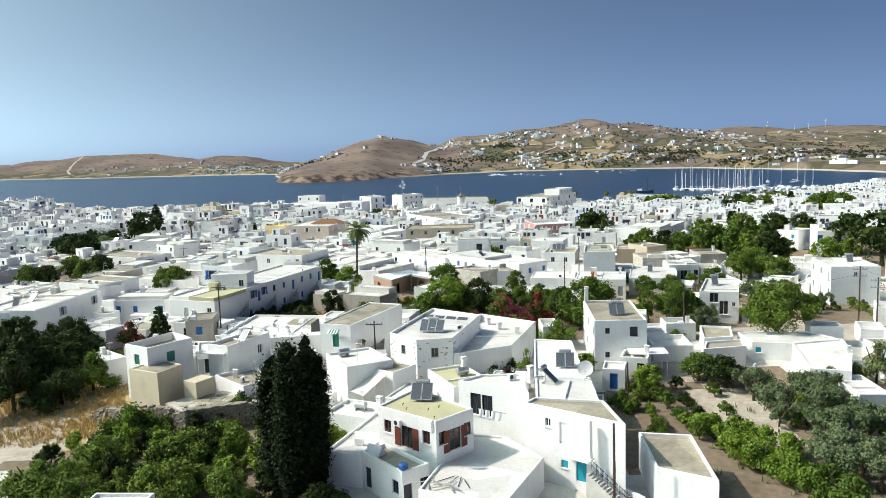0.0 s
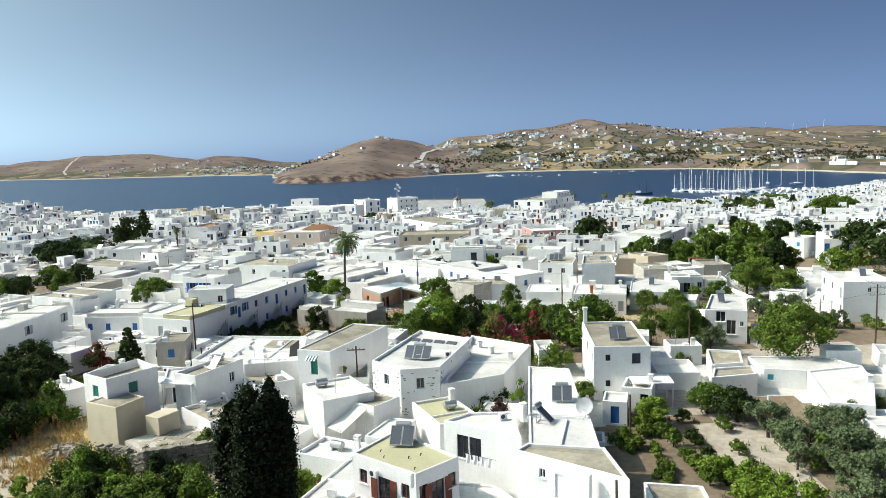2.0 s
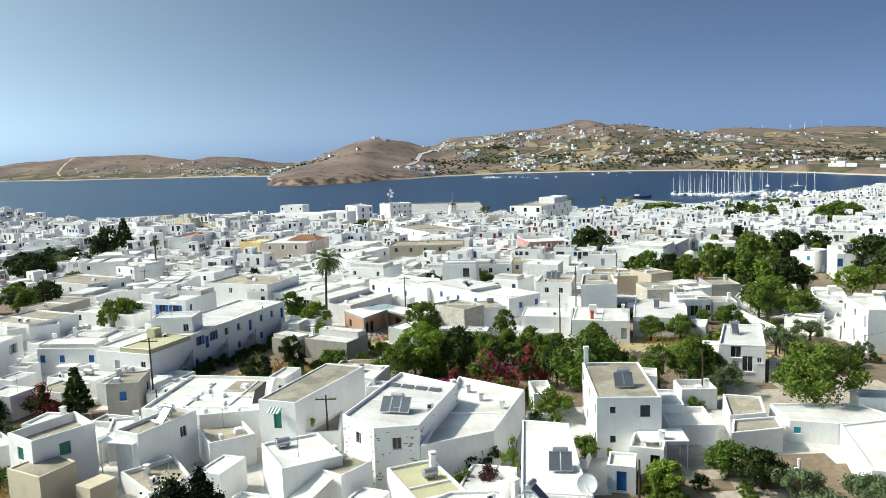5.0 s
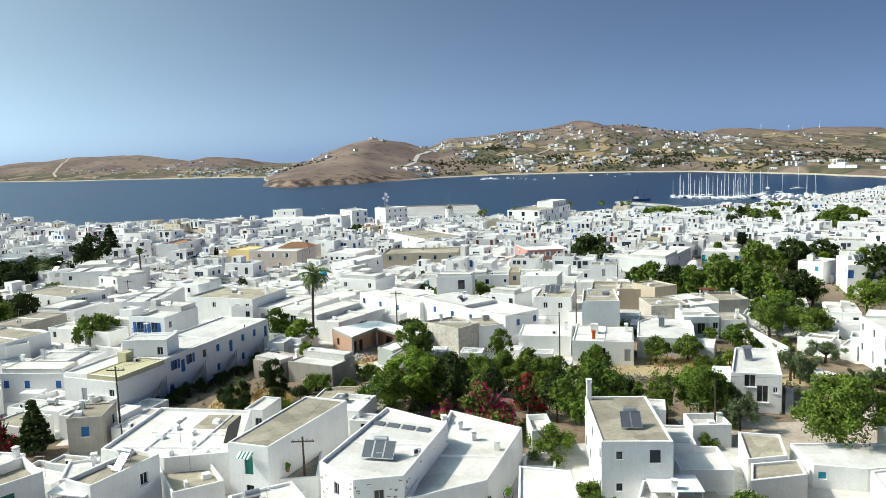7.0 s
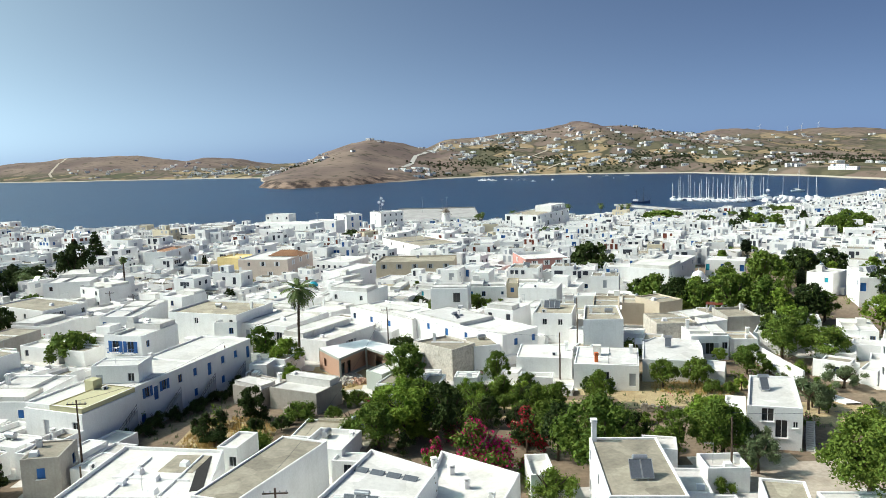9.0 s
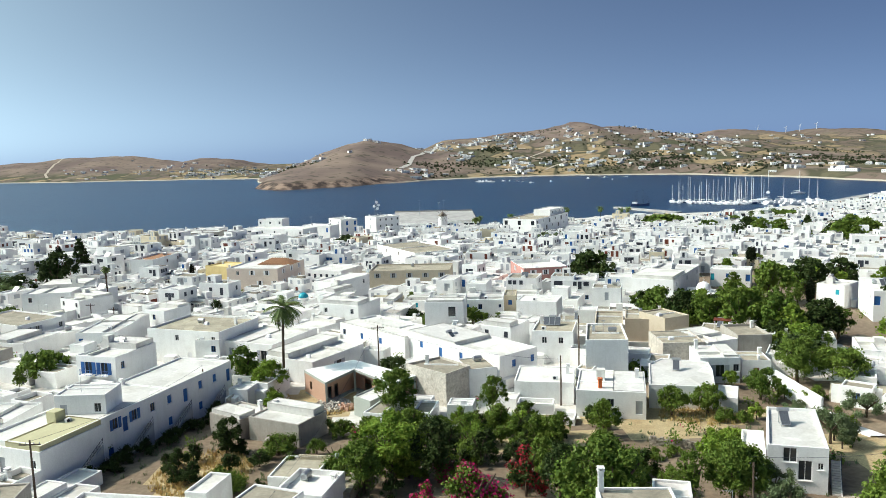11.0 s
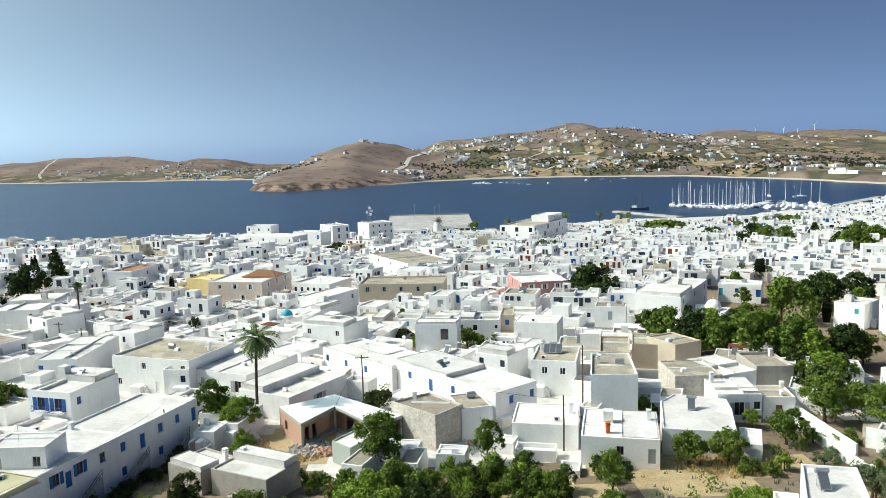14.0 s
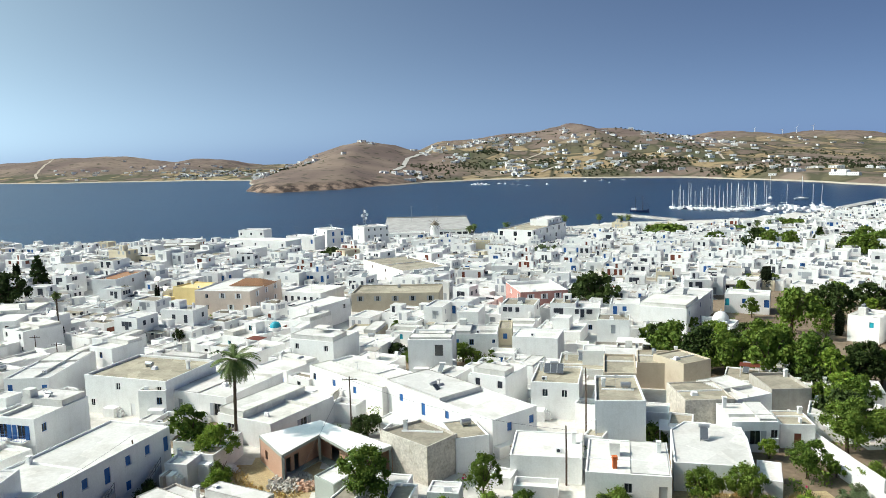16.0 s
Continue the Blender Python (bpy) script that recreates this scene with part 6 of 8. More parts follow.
tree("cypress", -73.7, 295.9, 8.1, 1.0)
tree("cypress", -87.2, 262.7, 4.4, 1.2)
tree("bright", -50.4, 283.2, 0.8, 1.9)
tree("broad", 143.0, 500.2, 6.8, 15.1)
tree("broad", 183.6, 504.7, 5.1, 7.6)
tree("broad", 228.2, 529.4, 5.9, 10.7)
tree("pine", 186.7, 414.1, 11.1, 6.1)
tree("broad", 183.1, 371.1, 10.7, 8.9)
tree("broad", 204.7, 395.9, 9.6, 7.7)
tree("dark", 211.3, 435.2, 6.4, 8.6)
tree("broad", 14.1, 158.9, 6.7, 2.5)
tree("broad", -0.2, 156.9, 8.6, 4.1)
tree("shrub", 29.8, 155.2, 3.4, 2.7)
palm_tree(-21.1, 177.7, 14.3, 4.3, lean=0.5)
palm_tree(-87.5, 262.6, 12.1, 1.7)
palm_tree(-119.7, 269.1, 5.4, 6.8)
palm_tree(89.7, 201.7, 4.0, 2.9)
palm_tree(36, 556, 7.5, 3.6)
palm_tree(33, 551, 6.5, 3.4)
palm_tree(57, 552, 7, 3.4)
palm_tree(98, 575, 8, 3.6)
palm_tree(-26, 540, 8, 3.6)
palm_tree(124, 589, 7, 3.4)
palm_tree(140, 574, 7, 3.2)
palm_tree(136, 578, 6.5, 3.2)
palm_tree(215.9, 517.9, 6.7, 3.0)
palm_tree(196.9, 505.0, 6.5, 2.9)
palm_tree(202.6, 503.1, 6.5, 2.9)

# groves that cover whole plots
grove(("shrub", "shrub", "darkshrub", "brightshrub"), -27, 78, 14, 12, 40, 2.2, 4.5, 3, 0.3)
grove(("shrub", "shrub", "brightshrub", "darkshrub"), -28, 76, 16, 11, 42, 2.0, 3.6, 23, 0.0)
grove(("dark", "darkshrub", "dark"), -63, 110, 10, 12, 18, 4.0, 7.0, 24, 0.2)
grove(("dark", "darkshrub", "dark", "shrub"), -65, 106, 15, 10, 26, 4.0, 7.5, 4, 0.0)
grove(("olive", "olive", "olive", "shrub"), 45, 79, 9.5, 15, 30, 3.0, 4.6, 5, 0.0)
grove(("broad", "dark", "bright", "broad"), 112, 245, 24, 56, 16, 4.5, 7.5, 6)
grove(("shrub", "broad", "brightshrub", "darkshrub"), 14, 142, 23, 14, 32, 3.4, 6.0, 7, 0.1)
grove(("shrub", "darkshrub", "brightshrub", "shrub"), 13, 134, 22, 13, 32, 2.2, 3.6, 31, 0.0)
grove(("broad", "brightshrub", "shrub", "bright", "dark"), 17, 149.5, 13, 5.5, 15, 2.4, 4.6, 17, 0.0)
grove(("shrub", "darkshrub", "darkshrub"), -21, 144, 12, 15, 16, 2.2, 3.8, 8, 0.1)
for k in range(9):
    a_ = radians(-20.1)
    u_, v_ = 5.05 + 2.6 + 0.6 * math.sin(k * 2.1), -15.0 + 3.4 * k
    tree("darkshrub", -39.8 + u_ * math.cos(a_) - v_ * math.sin(a_), 154.9 + u_ * math.sin(a_) + v_ * math.cos(a_), 2.4 + 0.5 * math.sin(k), 1.7)
grove(("broad", "bright", "broad"), 70, 186, 9, 8, 7, 4.5, 6.5, 44, 0.0)
# a walled plot with dry grass and single fruit trees
for kind_, x_, y_, h_, r_ in (("shrub", 47.3, 152.8, 2.8, 1.8), ("shrub", 49.6, 151.6, 2.5, 1.6), ("brightshrub", 52.0, 153.0, 3.6, 1.5), ("olive", 57.4, 153.4, 2.2, 1.8), ("olive", 59.3, 155.6, 2.0, 1.5),
                              ("shrub", 65.2, 161.6, 2.6, 2.2), ("pinkbush", 76.0, 166.6, 3.0, 1.8), ("brightshrub", 41.0, 141.0, 3.8, 2.2), ("brightshrub", 44.3, 142.0, 3.6, 2.2), ("bright", 41.2, 137.0, 4.2, 2.4),
                              ("bright", 38.6, 133.2, 4.4, 2.4), ("broad", 40.2, 129.6, 4.6, 2.3), ("olive", 42.2, 125.2, 4.6, 2.2), ("shrub", 35.6, 140.0, 1.6, 1.4), ("shrub", 33.0, 139.2, 1.8, 1.5)):
    tree(kind_, x_, y_, h_, r_)
grove(("brightshrub", "broad", "shrub"), 27, 132, 8, 9, 14, 2.6, 4.6, 51, 0.0)
grove(("olive", "shrub", "olive"), 63, 143, 9, 10, 7, 2.4, 4.2, 10, 0.1)
grove(("broad", "dark", "bright"), 68, 226, 14, 20, 15, 4.5, 8.0, 11, 0.2)
grove(("broad", "dark", "broad", "bright"), 80, 205, 12, 12, 11, 4.0, 7.5, 41, 0.0)
grove(("shrub", "broad"), 12, 229, 10, 13, 7, 3.0, 5.0, 12)
grove(("dark", "darkshrub", "dark"), -128, 272, 12, 20, 16, 5.0, 9.0, 61, 0.0)
grove(("dark", "broad"), -104, 214, 14, 26, 12, 5.0, 8.0, 13)
grove(("broad", "dark"), 170, 420, 50, 40, 16, 6.0, 10.0, 15)

for k in range(26):  # small fruit trees and beds in the near garden
    gx_, gy_ = 22.5 + 3.1 * (k % 4) + 0.7 * math.sin(k * 1.7), 79.0 + 2.9 * (k // 4) + 0.6 * math.cos(k * 2.3)
    if free_spot(gx_, gy_, 0.6):
        tree(("brightshrub", "shrub", "darkshrub", "broad")[k * 7 % 4], gx_, gy_, 1.3 + 0.9 * (k * 5 % 3) / 2, 0.8 + 0.35 * (k * 3 % 4) / 3)

grove(("brightshrub", "shrub", "olive", "bright"), 69, 134, 9, 8, 11, 1.8, 4.2, 71, 0.0)

# utility poles
utility_pole(-38.5, 126.9, 9.3, 1)
utility_pole(-35.3, 119.8, 3.8, 0)
utility_pole(-10.5, 105.6, 6.9, 1)
utility_pole(13.9, 63.6, 8.5, 0)
utility_pole(-31.5, 165.7, 7.1, 0)
utility_pole(25.2, 162.8, 8.1, 0)
utility_pole(-5.1, 186.8, 8.7, 1)
utility_pole(65.4, 120.1, 10.1, 2)
utility_pole(67.7, 119.0, 8.4, 2)
utility_pole(37.1, 118.7, 7.4, 0)
utility_pole(-3.2, 96.6, 4.8, 1)
utility_pole(-72.4, 230.3, 6.9, 1)
utility_pole(-84.7, 245.2, 5.6, 1)
utility_pole(-67.0, 236.5, 4.7, 0)
utility_pole(-71.2, 273.9, 6.0, 0)
utility_pole(31.5, 181.1, 10.5, 0)
utility_pole(21.9, 92.2, 4.2, 0)
canopy(26.4, 100.2, -4.0, 5.0, 3.6, 3.1, WHITE)
canopy(59.9, 177.9, -18, 4.8, 4, 2.9, WHITE)
canopy(-44.7, 138.4, -18, 5.4, 4, 2.8, CANVAS)
canopy(-7.1, 202.8, -18, 9.2, 4, 2.6, CANVAS)
canopy(-18.4, 189.1, -18, 5.0, 5, 2.9, CANVAS)
canopy(-13.0, 199.4, -18, 8.0, 5, 2.9, CANVAS)
canopy(-31.0, 99.2, -15, 4.2, 3.2, 5.2, WHITE)
canopy(55.0, 232.4, -18, 12.0, 5, 2.8, WHITE)
canopy(48.6, 211.1, -18, 5.8, 4, 2.8, WHITE)
canopy(44.9, 175.4, -18, 7.3, 4, 2.8, WHITE)
canopy(-56.8, 147.1, -18, 5.0, 3, 2.6, CANVAS)
unfinished_house(((-16.95, 174.5), (-12.3, 166.8), (-8.3, 174.0), (-1.4, 165.0), (2.4, 168.9), (-9.0, 180.0)), 13.4, 17.4)
garden_wall(-27.4, 163.9, -25.0, 179.0, 2.6, 0.40, GREYW, "long grey rendered garden wall")
garden_wall(-25.0, 179.0, -19.6, 184.8, 2.6, 0.40, GREYW, "long grey rendered garden wall")
garden_wall(-41.5, 90.2, -36.5, 87.6, 1.2, 0.70, STONE, "crumbling dry stone wall")
garden_wall(-36.5, 87.6, -30.4, 84.8, 2.6, 0.80, STONE, "crumbling dry stone wall")
garden_wall(-30.4, 84.7, -21.0, 87.3, 2.9, 0.80, STONE, "crumbling dry stone wall")
garden_wall(64.8, 191.6, 63.4, 172.8, 1.8, 0.35, WHITE, "whitewashed garden wall along a path")
garden_wall(63.4, 172.8, 63.6, 157.0, 1.8, 0.35, WHITE, "whitewashed garden wall along a path")
garden_wall(61.0, 162.4, 61.2, 150.8, 1.6, 0.35, WHITE, "whitewashed garden wall along a path")
garden_wall(61.2, 150.8, 63.2, 147.3, 1.6, 0.35, WHITE, "whitewashed garden wall along a path")
PATH = ((62.9, 176.0), (62.3, 170.0), (62.2, 164.0), (62.2, 157.0), (62.6, 150.0), (64.6, 144.0))
bm_ = bmesh.new()
rows_ = [[bm_.verts.new((x_ + o_, y_, gz(x_ + o_, y_) + 0.22 - d_)) for o_, d_ in ((-1.15, 0.4), (-1.1, 0.0), (0.0, 0.03), (1.1, 0.0), (1.15, 0.4))] for x_, y_ in PATH]
for a_, b_ in zip(rows_, rows_[1:]):
    for k in range(4):
        bm_.faces.new((a_[k], b_[k], b_[k + 1], a_[k + 1]))
bmesh.ops.recalc_face_normals(bm_, faces=bm_.faces[:])
tagged(part("path", bm_, WHITE), "whitewashed concrete path between garden walls", "path", kind="structure")
bm_ = bmesh.new()
prism(bm_, ((66.4, 160.5), (72.3, 156.6), (79.8, 164.0), (70.6, 168.0)), 12.4, 14.5)
bmesh.ops.recalc_face_normals(bm_, faces=bm_.faces[:])
bmesh.ops.bevel(bm_, geom=bm_.edges[:], offset=0.05, segments=1, affect="EDGES")
tagged(part("terrace", bm_, ROOFC), "raised terrace with a pale concrete floor", "terrace", kind="structure")
garden_wall(66.6, 160.2, 72.3, 156.4, 2.9, 0.3, WHITE, "low white terrace wall")
garden_wall(15.2, 66.3, 16.7, 64.2, 1.4, 0.30, WHITE, "low white yard wall")
garden_wall(18.9, 171.0, 26.2, 167.3, 2.4, 0.50, STONE, "old rubble stone wall")
garden_wall(34.1, 144.2, 40.0, 141.4, 1.2, 0.40, STONE, "low stone terrace wall")
garden_wall(3.8, 139.3, 9.5, 135.6, 1.2, 0.40, STONE, "low stone terrace wall")
house(-28.4, 59.6, -4, 5.2, 6.0, 11.5, 17.0, par=0.2, label="white house at the edge of the thicket", many=0.0)


# ---- single features ----
# outside stairs along the long house and others
for v, up in ((-15.5, 1), (-6.0, -1), (2.5, 1), (11.0, -1)):
    a_ = radians(-20.1)
    u = 10.1 / 2 + 0.16
    sx, sy = -39.8 + u * math.cos(a_) - v * math.sin(a_), 154.9 + u * math.sin(a_) + v * math.cos(a_)
    # side walls in grey: the shade on these stairs is put into their colour
    stair(sx + 1.0 * math.cos(a_), sy + 1.0 * math.sin(a_), gz(sx, sy), -20.1 + 90, 16, 0.85, GREYP)
stair(*on(12.7, 70.1, -38.4, 6.4, -2.75), gz(17, 64.5), 141.6, 16, 0.9)
stair(50.0, 126.0, gz(50, 126), 65, 14, 0.9)


def satellite_dish(x, y, z, turn, r=0.9):
    root = tagged(new("satellite_dish"), "white satellite dish on a short mast", "dish", group="satellite dishes")
    root.matrix_basis = pose(x, y, z, 0, 0, turn)
    bm = bmesh.new()
    rings = []
    for k in range(6):
        q = r * k / 5 + 0.01
        rings.append([bm.verts.new((q * math.cos(a), q * q * 0.32 / r, q * math.sin(a))) for a in (2 * math.pi * i / 20 for i in range(20))])
    for a, b in zip(rings, rings[1:]):
        for i in range(20):
            bm.faces.new((a[i], a[(i + 1) % 20], b[(i + 1) % 20], b[i]))
    bmesh.ops.solidify(bm, geom=bm.faces[:], thickness=0.03)
    bmesh.ops.transform(bm, matrix=pose(0, 0, 1.2, 155, 0, 0), verts=bm.verts)
    part("reflector", bm, WHITEP, root)
    bm = bmesh.new()
    tube(bm, [(0, 0.05, 0), (0, 0.05, 1.2)], [0.04, 0.04], 6)
    part("mast", bm, STEEL, root)
    bm = bmesh.new()
    tube(bm, [(0, 0, 0.75), (0, -0.7 * r, 1.15)], [0.02, 0.03], 5)
    part("feed_arm", bm, STEEL, root)


satellite_dish(14.9, 81.9, 19.84, -25, 0.85)
dome(77.2, 246.5, gz(77, 246) + 4.4, 1.9, WHITE, "small whitewashed chapel dome with a cross")
dome(-30.8, 256.0, gz(-31, 256) + 3.9, 1.4, TEAL, "small bright blue chapel dome with a cross")
house(-30.8, 256.0, -25, 5.0, 6.0, gz(-31, 256), gz(-31, 256) + 3.2, label="small white chapel under a blue dome", f="d", paint=BLUE, many=0.0)

# harbour: windmill, aerial mast, long arched hall
mill = tagged(new("windmill"), "round white windmill with bare spoked sails", "windmill")
mill.matrix_basis = pose(11.2, 520, 5.2) @ Matrix.Diagonal((0.9, 0.9, 1.0, 1))
bm = bmesh.new()
tube(bm, [(0, 0, -1), (0, 0, 4), (0, 0, 8.5)], [3.4, 3.1, 2.7], 20)
part("tower", bm, WHITE, mill)
bm = bmesh.new()
tube(bm, [(0, 0, 8.5), (0, 0, 8.9), (0, 0, 11.2)], [3.0, 3.0, 0.1], 20)
part("cap", bm, STONE, mill)
for k in range(12):
    a_ = k * math.pi / 6
    bm = bmesh.new()
    tube(bm, [(0, -3.6, 9.4), (4.7 * math.cos(a_), -3.6, 9.4 + 4.7 * math.sin(a_))], [0.1, 0.06], 5)
    part("sail_spar", bm, POLEW, mill)
bm = bmesh.new()
tube(bm, [(0, -4.0, 9.4), (0, 1, 9.4)], [0.25, 0.25], 8)
part("axle", bm, POLEW, mill)

aerial = tagged(new("aerial_mast"), "steel lattice aerial mast with white dishes on the harbour building", "mast")
aerial.location = (-25.5, 463, 19.6)
for sx in (-0.7, 0.7):
    for sy in (-0.7, 0.7):
        bm = bmesh.new()
        tube(bm, [(sx, sy, 0), (sx * 0.3, sy * 0.3, 9.5)], [0.10, 0.08], 5)
        part("leg", bm, STEEL, aerial)
bm = bmesh.new()
for k in range(6):
    q = 0.7 * (1 - 0.7 * k / 6)
    z = 9.5 * k / 6
    for a_, b_ in (((-q, -q), (q, -q)), ((q, -q), (q, q)), ((q, q), (-q, q)), ((-q, q), (-q, -q))):
        tube(bm, [(*a_, z), (*b_, z + 0.8)], [0.06, 0.06], 4)
part("brace", bm, STEEL, aerial)
for k, (dx, dz) in enumerate(((1.0, 4.2), (1.6, 6.0), (-0.9, 5.4), (0.6, 7.6))):
    bm = bmesh.new()
    tube(bm, [(dx, -0.5, dz), (dx, -0.9, dz)], [0.75, 0.7], 14)
    part("dish", bm, WHITEP, aerial)

house(25, 560, -3, 22, 7, 1.6, 6.6, f="D-D-D-D-D-D", paint=IRON, par=0.4, roof=ROOFC, label="low white arcade on the quay with dark openings", many=0.0)
house(-8, 545, 4, 26, 8, 2.4, 7.0, f="w-d-w-w-d-w", paint=GREYP, par=0.3, label="low white harbour office with grey doors", many=0.0)


def street_lamp(x, y, h):
    root = tagged(new("street_lamp"), "tall thin steel lamp post on the quay", "lamp", group="quay lamps")
    root.location = (x, y, max(gz(x, y), 1.0))
    bm = bmesh.new()
    tube(bm, [(0, 0, -1), (0, 0, h)], [0.14, 0.08], 6)
    part("post", bm, STEEL, root)
    bm = bmesh.new()
    tube(bm, [(-1.0, 0, h), (1.0, 0, h + 0.1)], [0.12, 0.12], 6)
    part("head", bm, STEEL, root)


for lx, ly in ((-62, 470), (-46, 486), (-30, 560), (-6, 672), (14, 664), (10, 640)):
    street_lamp(lx, ly, 13)

# old red clay roof on the pink house, cornice bands on the red one
tile_roof = tagged(new("tiled_roof"), "low hipped roof of weathered brown clay tiles", "roof")
tile_roof.matrix_basis = pose(-46, 300, 0, 0, 0, -14)
bm = bmesh.new()
z_ = gz(-46, 300) + 7.4
base = [bm.verts.new(p) for p in ((-6, -4, z_), (6, -4, z_), (6, 4, z_), (-6, 4, z_))]
top_ = [bm.verts.new(p) for p in ((-2.5, 0, z_ + 1.7), (2.5, 0, z_ + 1.7))]
for f_ in ((base[0], base[1], top_[1], top_[0]), (base[1], base[2], top_[1]), (base[2], base[3], top_[0], top_[1]), (base[3], base[0], top_[0])):
    bm.faces.new(f_)
bm.faces.new(base[::-1])
part("hip", bm, TILE, tile_roof)
for k in range(14):
    for sgn in (-1, 1):
        u = -5.6 + k * 0.86
        q = max(0.0, (abs(u) - 2.5) / 3.5)
        bm = bmesh.new()
        tube(bm, [(u, sgn * 4.02, z_ + 0.04), (u * (1 - q * 0.0), sgn * 4.0 * q, z_ + 0.05 + 1.7 * (1 - q))], [0.11, 0.09], 5)
        part("tile_row", bm, TILE, tile_roof)

# broken stones at the building site, and in the ruined yard
rubble(-11.2, 166.5, 3.2, 240, GREYW, "heap of broken stones and bricks", 3)
rubble(-9.0, 165.2, 1.6, 70, BRICK, "heap of broken red bricks", 4)
rubble(-42.0, 91.0, 2.4, 90, STONE, "fallen stones of an old wall", 5)
rubble(-26.0, 92.0, 2.6, 80, STONE, "fallen stones of an old wall", 6)
grass_tufts("dry_grass", ((-49, 93, 11, 11), (-49, 93, 11, 11), (-49, 93, 11, 11),  (-14, 168, 7, 7), (-24, 139, 6, 8), (46, 158, 8, 7)), 2600, TUFT, "tufts of dry yellow grass on open ground", 9)
grass_tufts("green_weeds", ((37, 82, 16, 18), (14, 137, 22, 17), (-23, 147, 14, 17), (46, 148, 14, 22)), 500, LEAF_OLIVE, "low green weeds on garden soil", 10)

# washing on a line in front of the balcony doors
washing = tagged(new("washing_line"), "white washing hung on a line before dark doors", "laundry")
washing.matrix_basis = pose(4.0, 75.6, 17.9, 0, 0, -35)
bm = bmesh.new()
tube(bm, [(-1.8, 0, 0.9), (1.8, 0, 0.9)], [0.015, 0.015], 4)
part("line", bm, IRON, washing)
for k in range(4):
    bm = bmesh.new()
    vs = []
    for i in range(5):
        for j in range(4):
            vs.append(bm.verts.new((-1.5 + k * 0.75 + i * 0.15, 0.06 * math.sin(i * 2 + j), 0.9 - j * 0.3)))
    for i in range(4):
        for j in range(3):
            bm.faces.new((vs[i * 4 + j], vs[i * 4 + j + 1], vs[i * 4 + j + 5], vs[i * 4 + j + 4]))
    part("cloth", bm, WHITEP, washing)

# wires between the poles of the lanes
cable((-38.6, 126.9, 24.0), (-31.7, 166.5, 21.0), 1.0)
cable((67.2, 122.7, 24.4), (68.4, 120.4, 23.6), 0.2)
cable((67.2, 122.7, 24.4), (95, 190, 20), 1.5)
cable((-10.7, 106.3, 23.0), (-5.9, 188.2, 21.0), 2.0)
cable((37.5, 119.8, 22.5), (67.2, 122.7, 23.5), 1.2)
cable((25.3, 163.1, 21.0), (-5.2, 188.2, 21.0), 1.2)


def jar(x, y, z, k=1.0):
    def pot(bm):
        tube(bm, [(0, 0, 0), (0, 0, 0.12), (0, 0, 0.3), (0, 0, 0.42), (0, 0, 0.46)], [0.14, 0.2, 0.24, 0.2, 0.23], 12)
    root = tagged(new("flower_pot"), "clay flower pot with a green plant", "flower pot", group="flower pots")
    root.matrix_basis = pose(x, y, z) @ Matrix.Diagonal((k, k, k, 1))
    stand("pot", cached(("pot",), pot, TILE), root, Matrix.Identity(4))
    stand("plant", crown("shrub", 1, LEAF_BRIGHT, 700, 0.22)[0], root, pose(0, 0, 0.4) @ Matrix.Diagonal((0.35, 0.35, 0.7, 1)))


for jx, jy, jh in ((-13.2, 105.3, 3.6), (-12.0, 104.6, 3.6), (6.0, 80, 3.2), (-12, 82, 0), (18.5, 70.5, 0.2), (21, 101.5, 0.2)):
    jar(jx, jy, gz(jx, jy) + jh)


# ---- single things on and round the nearest houses ----
def board(name, label, category, x, y, z, rx, ry, rz, sx, sy, sz, material, bevel=0.02):
    """A slab-like thing with softened edges."""
    bm = bmesh.new()
    box(bm, -sx / 2, -sy / 2, 0, sx / 2, sy / 2, sz)
    if bevel:
        bmesh.ops.bevel(bm, geom=bm.edges[:], offset=min(bevel, sz / 3), segments=1, affect="EDGES")
    ob = tagged(part(name, bm, material), label, category)
    ob.matrix_basis = pose(x, y, z, rx, ry, rz)
    return ob


# the house with brown shutters: heater, small pipes, corner pier, wall unit, terrace things
solar_heater(*on(-2.6, 72.3, -40.7, -1.6, 1.2), 20.42, -8, 2)
board("water_box", "brown stained water box behind the collector", "tank", *on(-2.6, 72.3, -40.7, -2.2, 2.6), 20.42, 0, 0, -20, 1.1, 0.5, 0.7, TILE)
for k, (u, v) in enumerate(((-2.4, -0.6), (-1.2, -1.4), (0.6, -0.2), (1.0, 0.9), (2.6, -1.6))):
    bm = bmesh.new()
    tube(bm, [(0, 0, -0.05), (0, 0, 0.14), (0.04, 0, 0.19), (0.12, 0, 0.19)], [0.04, 0.04, 0.04, 0.04], 8)
    ob = tagged(part("vent_pipe", bm, IRON), "short dark bent vent pipe on a roof", "pipe", group="vent pipes")
    ob.location = (*on(-2.6, 72.3, -40.7, u, v), 20.42)
board("corner_pier", "white rounded pier rising over the roof corner", "pier", *on(-2.2, 72.3, -40.7, 3.3, -3.3), 19.6, 0, 0, -40.7, 0.42, 0.42, 1.25, WHITE, 0.12)
air_conditioner(*on(-4.35, 70.3, -40.7, -1.0, -0.2), 19.2, -40.7)
bm = bmesh.new()
tube(bm, [(0, 0, 0), (0, 0, 0.15), (0, 0, 0.5), (0, 0, 0.62)], [0.22, 0.42, 0.46, 0.3], 14)
ob = tagged(part("blue_tub", bm, BLUE), "round blue tub on the terrace wall", "tub")
ob.location = (-4.5, 65.6, 17.08)
bm = bmesh.new()
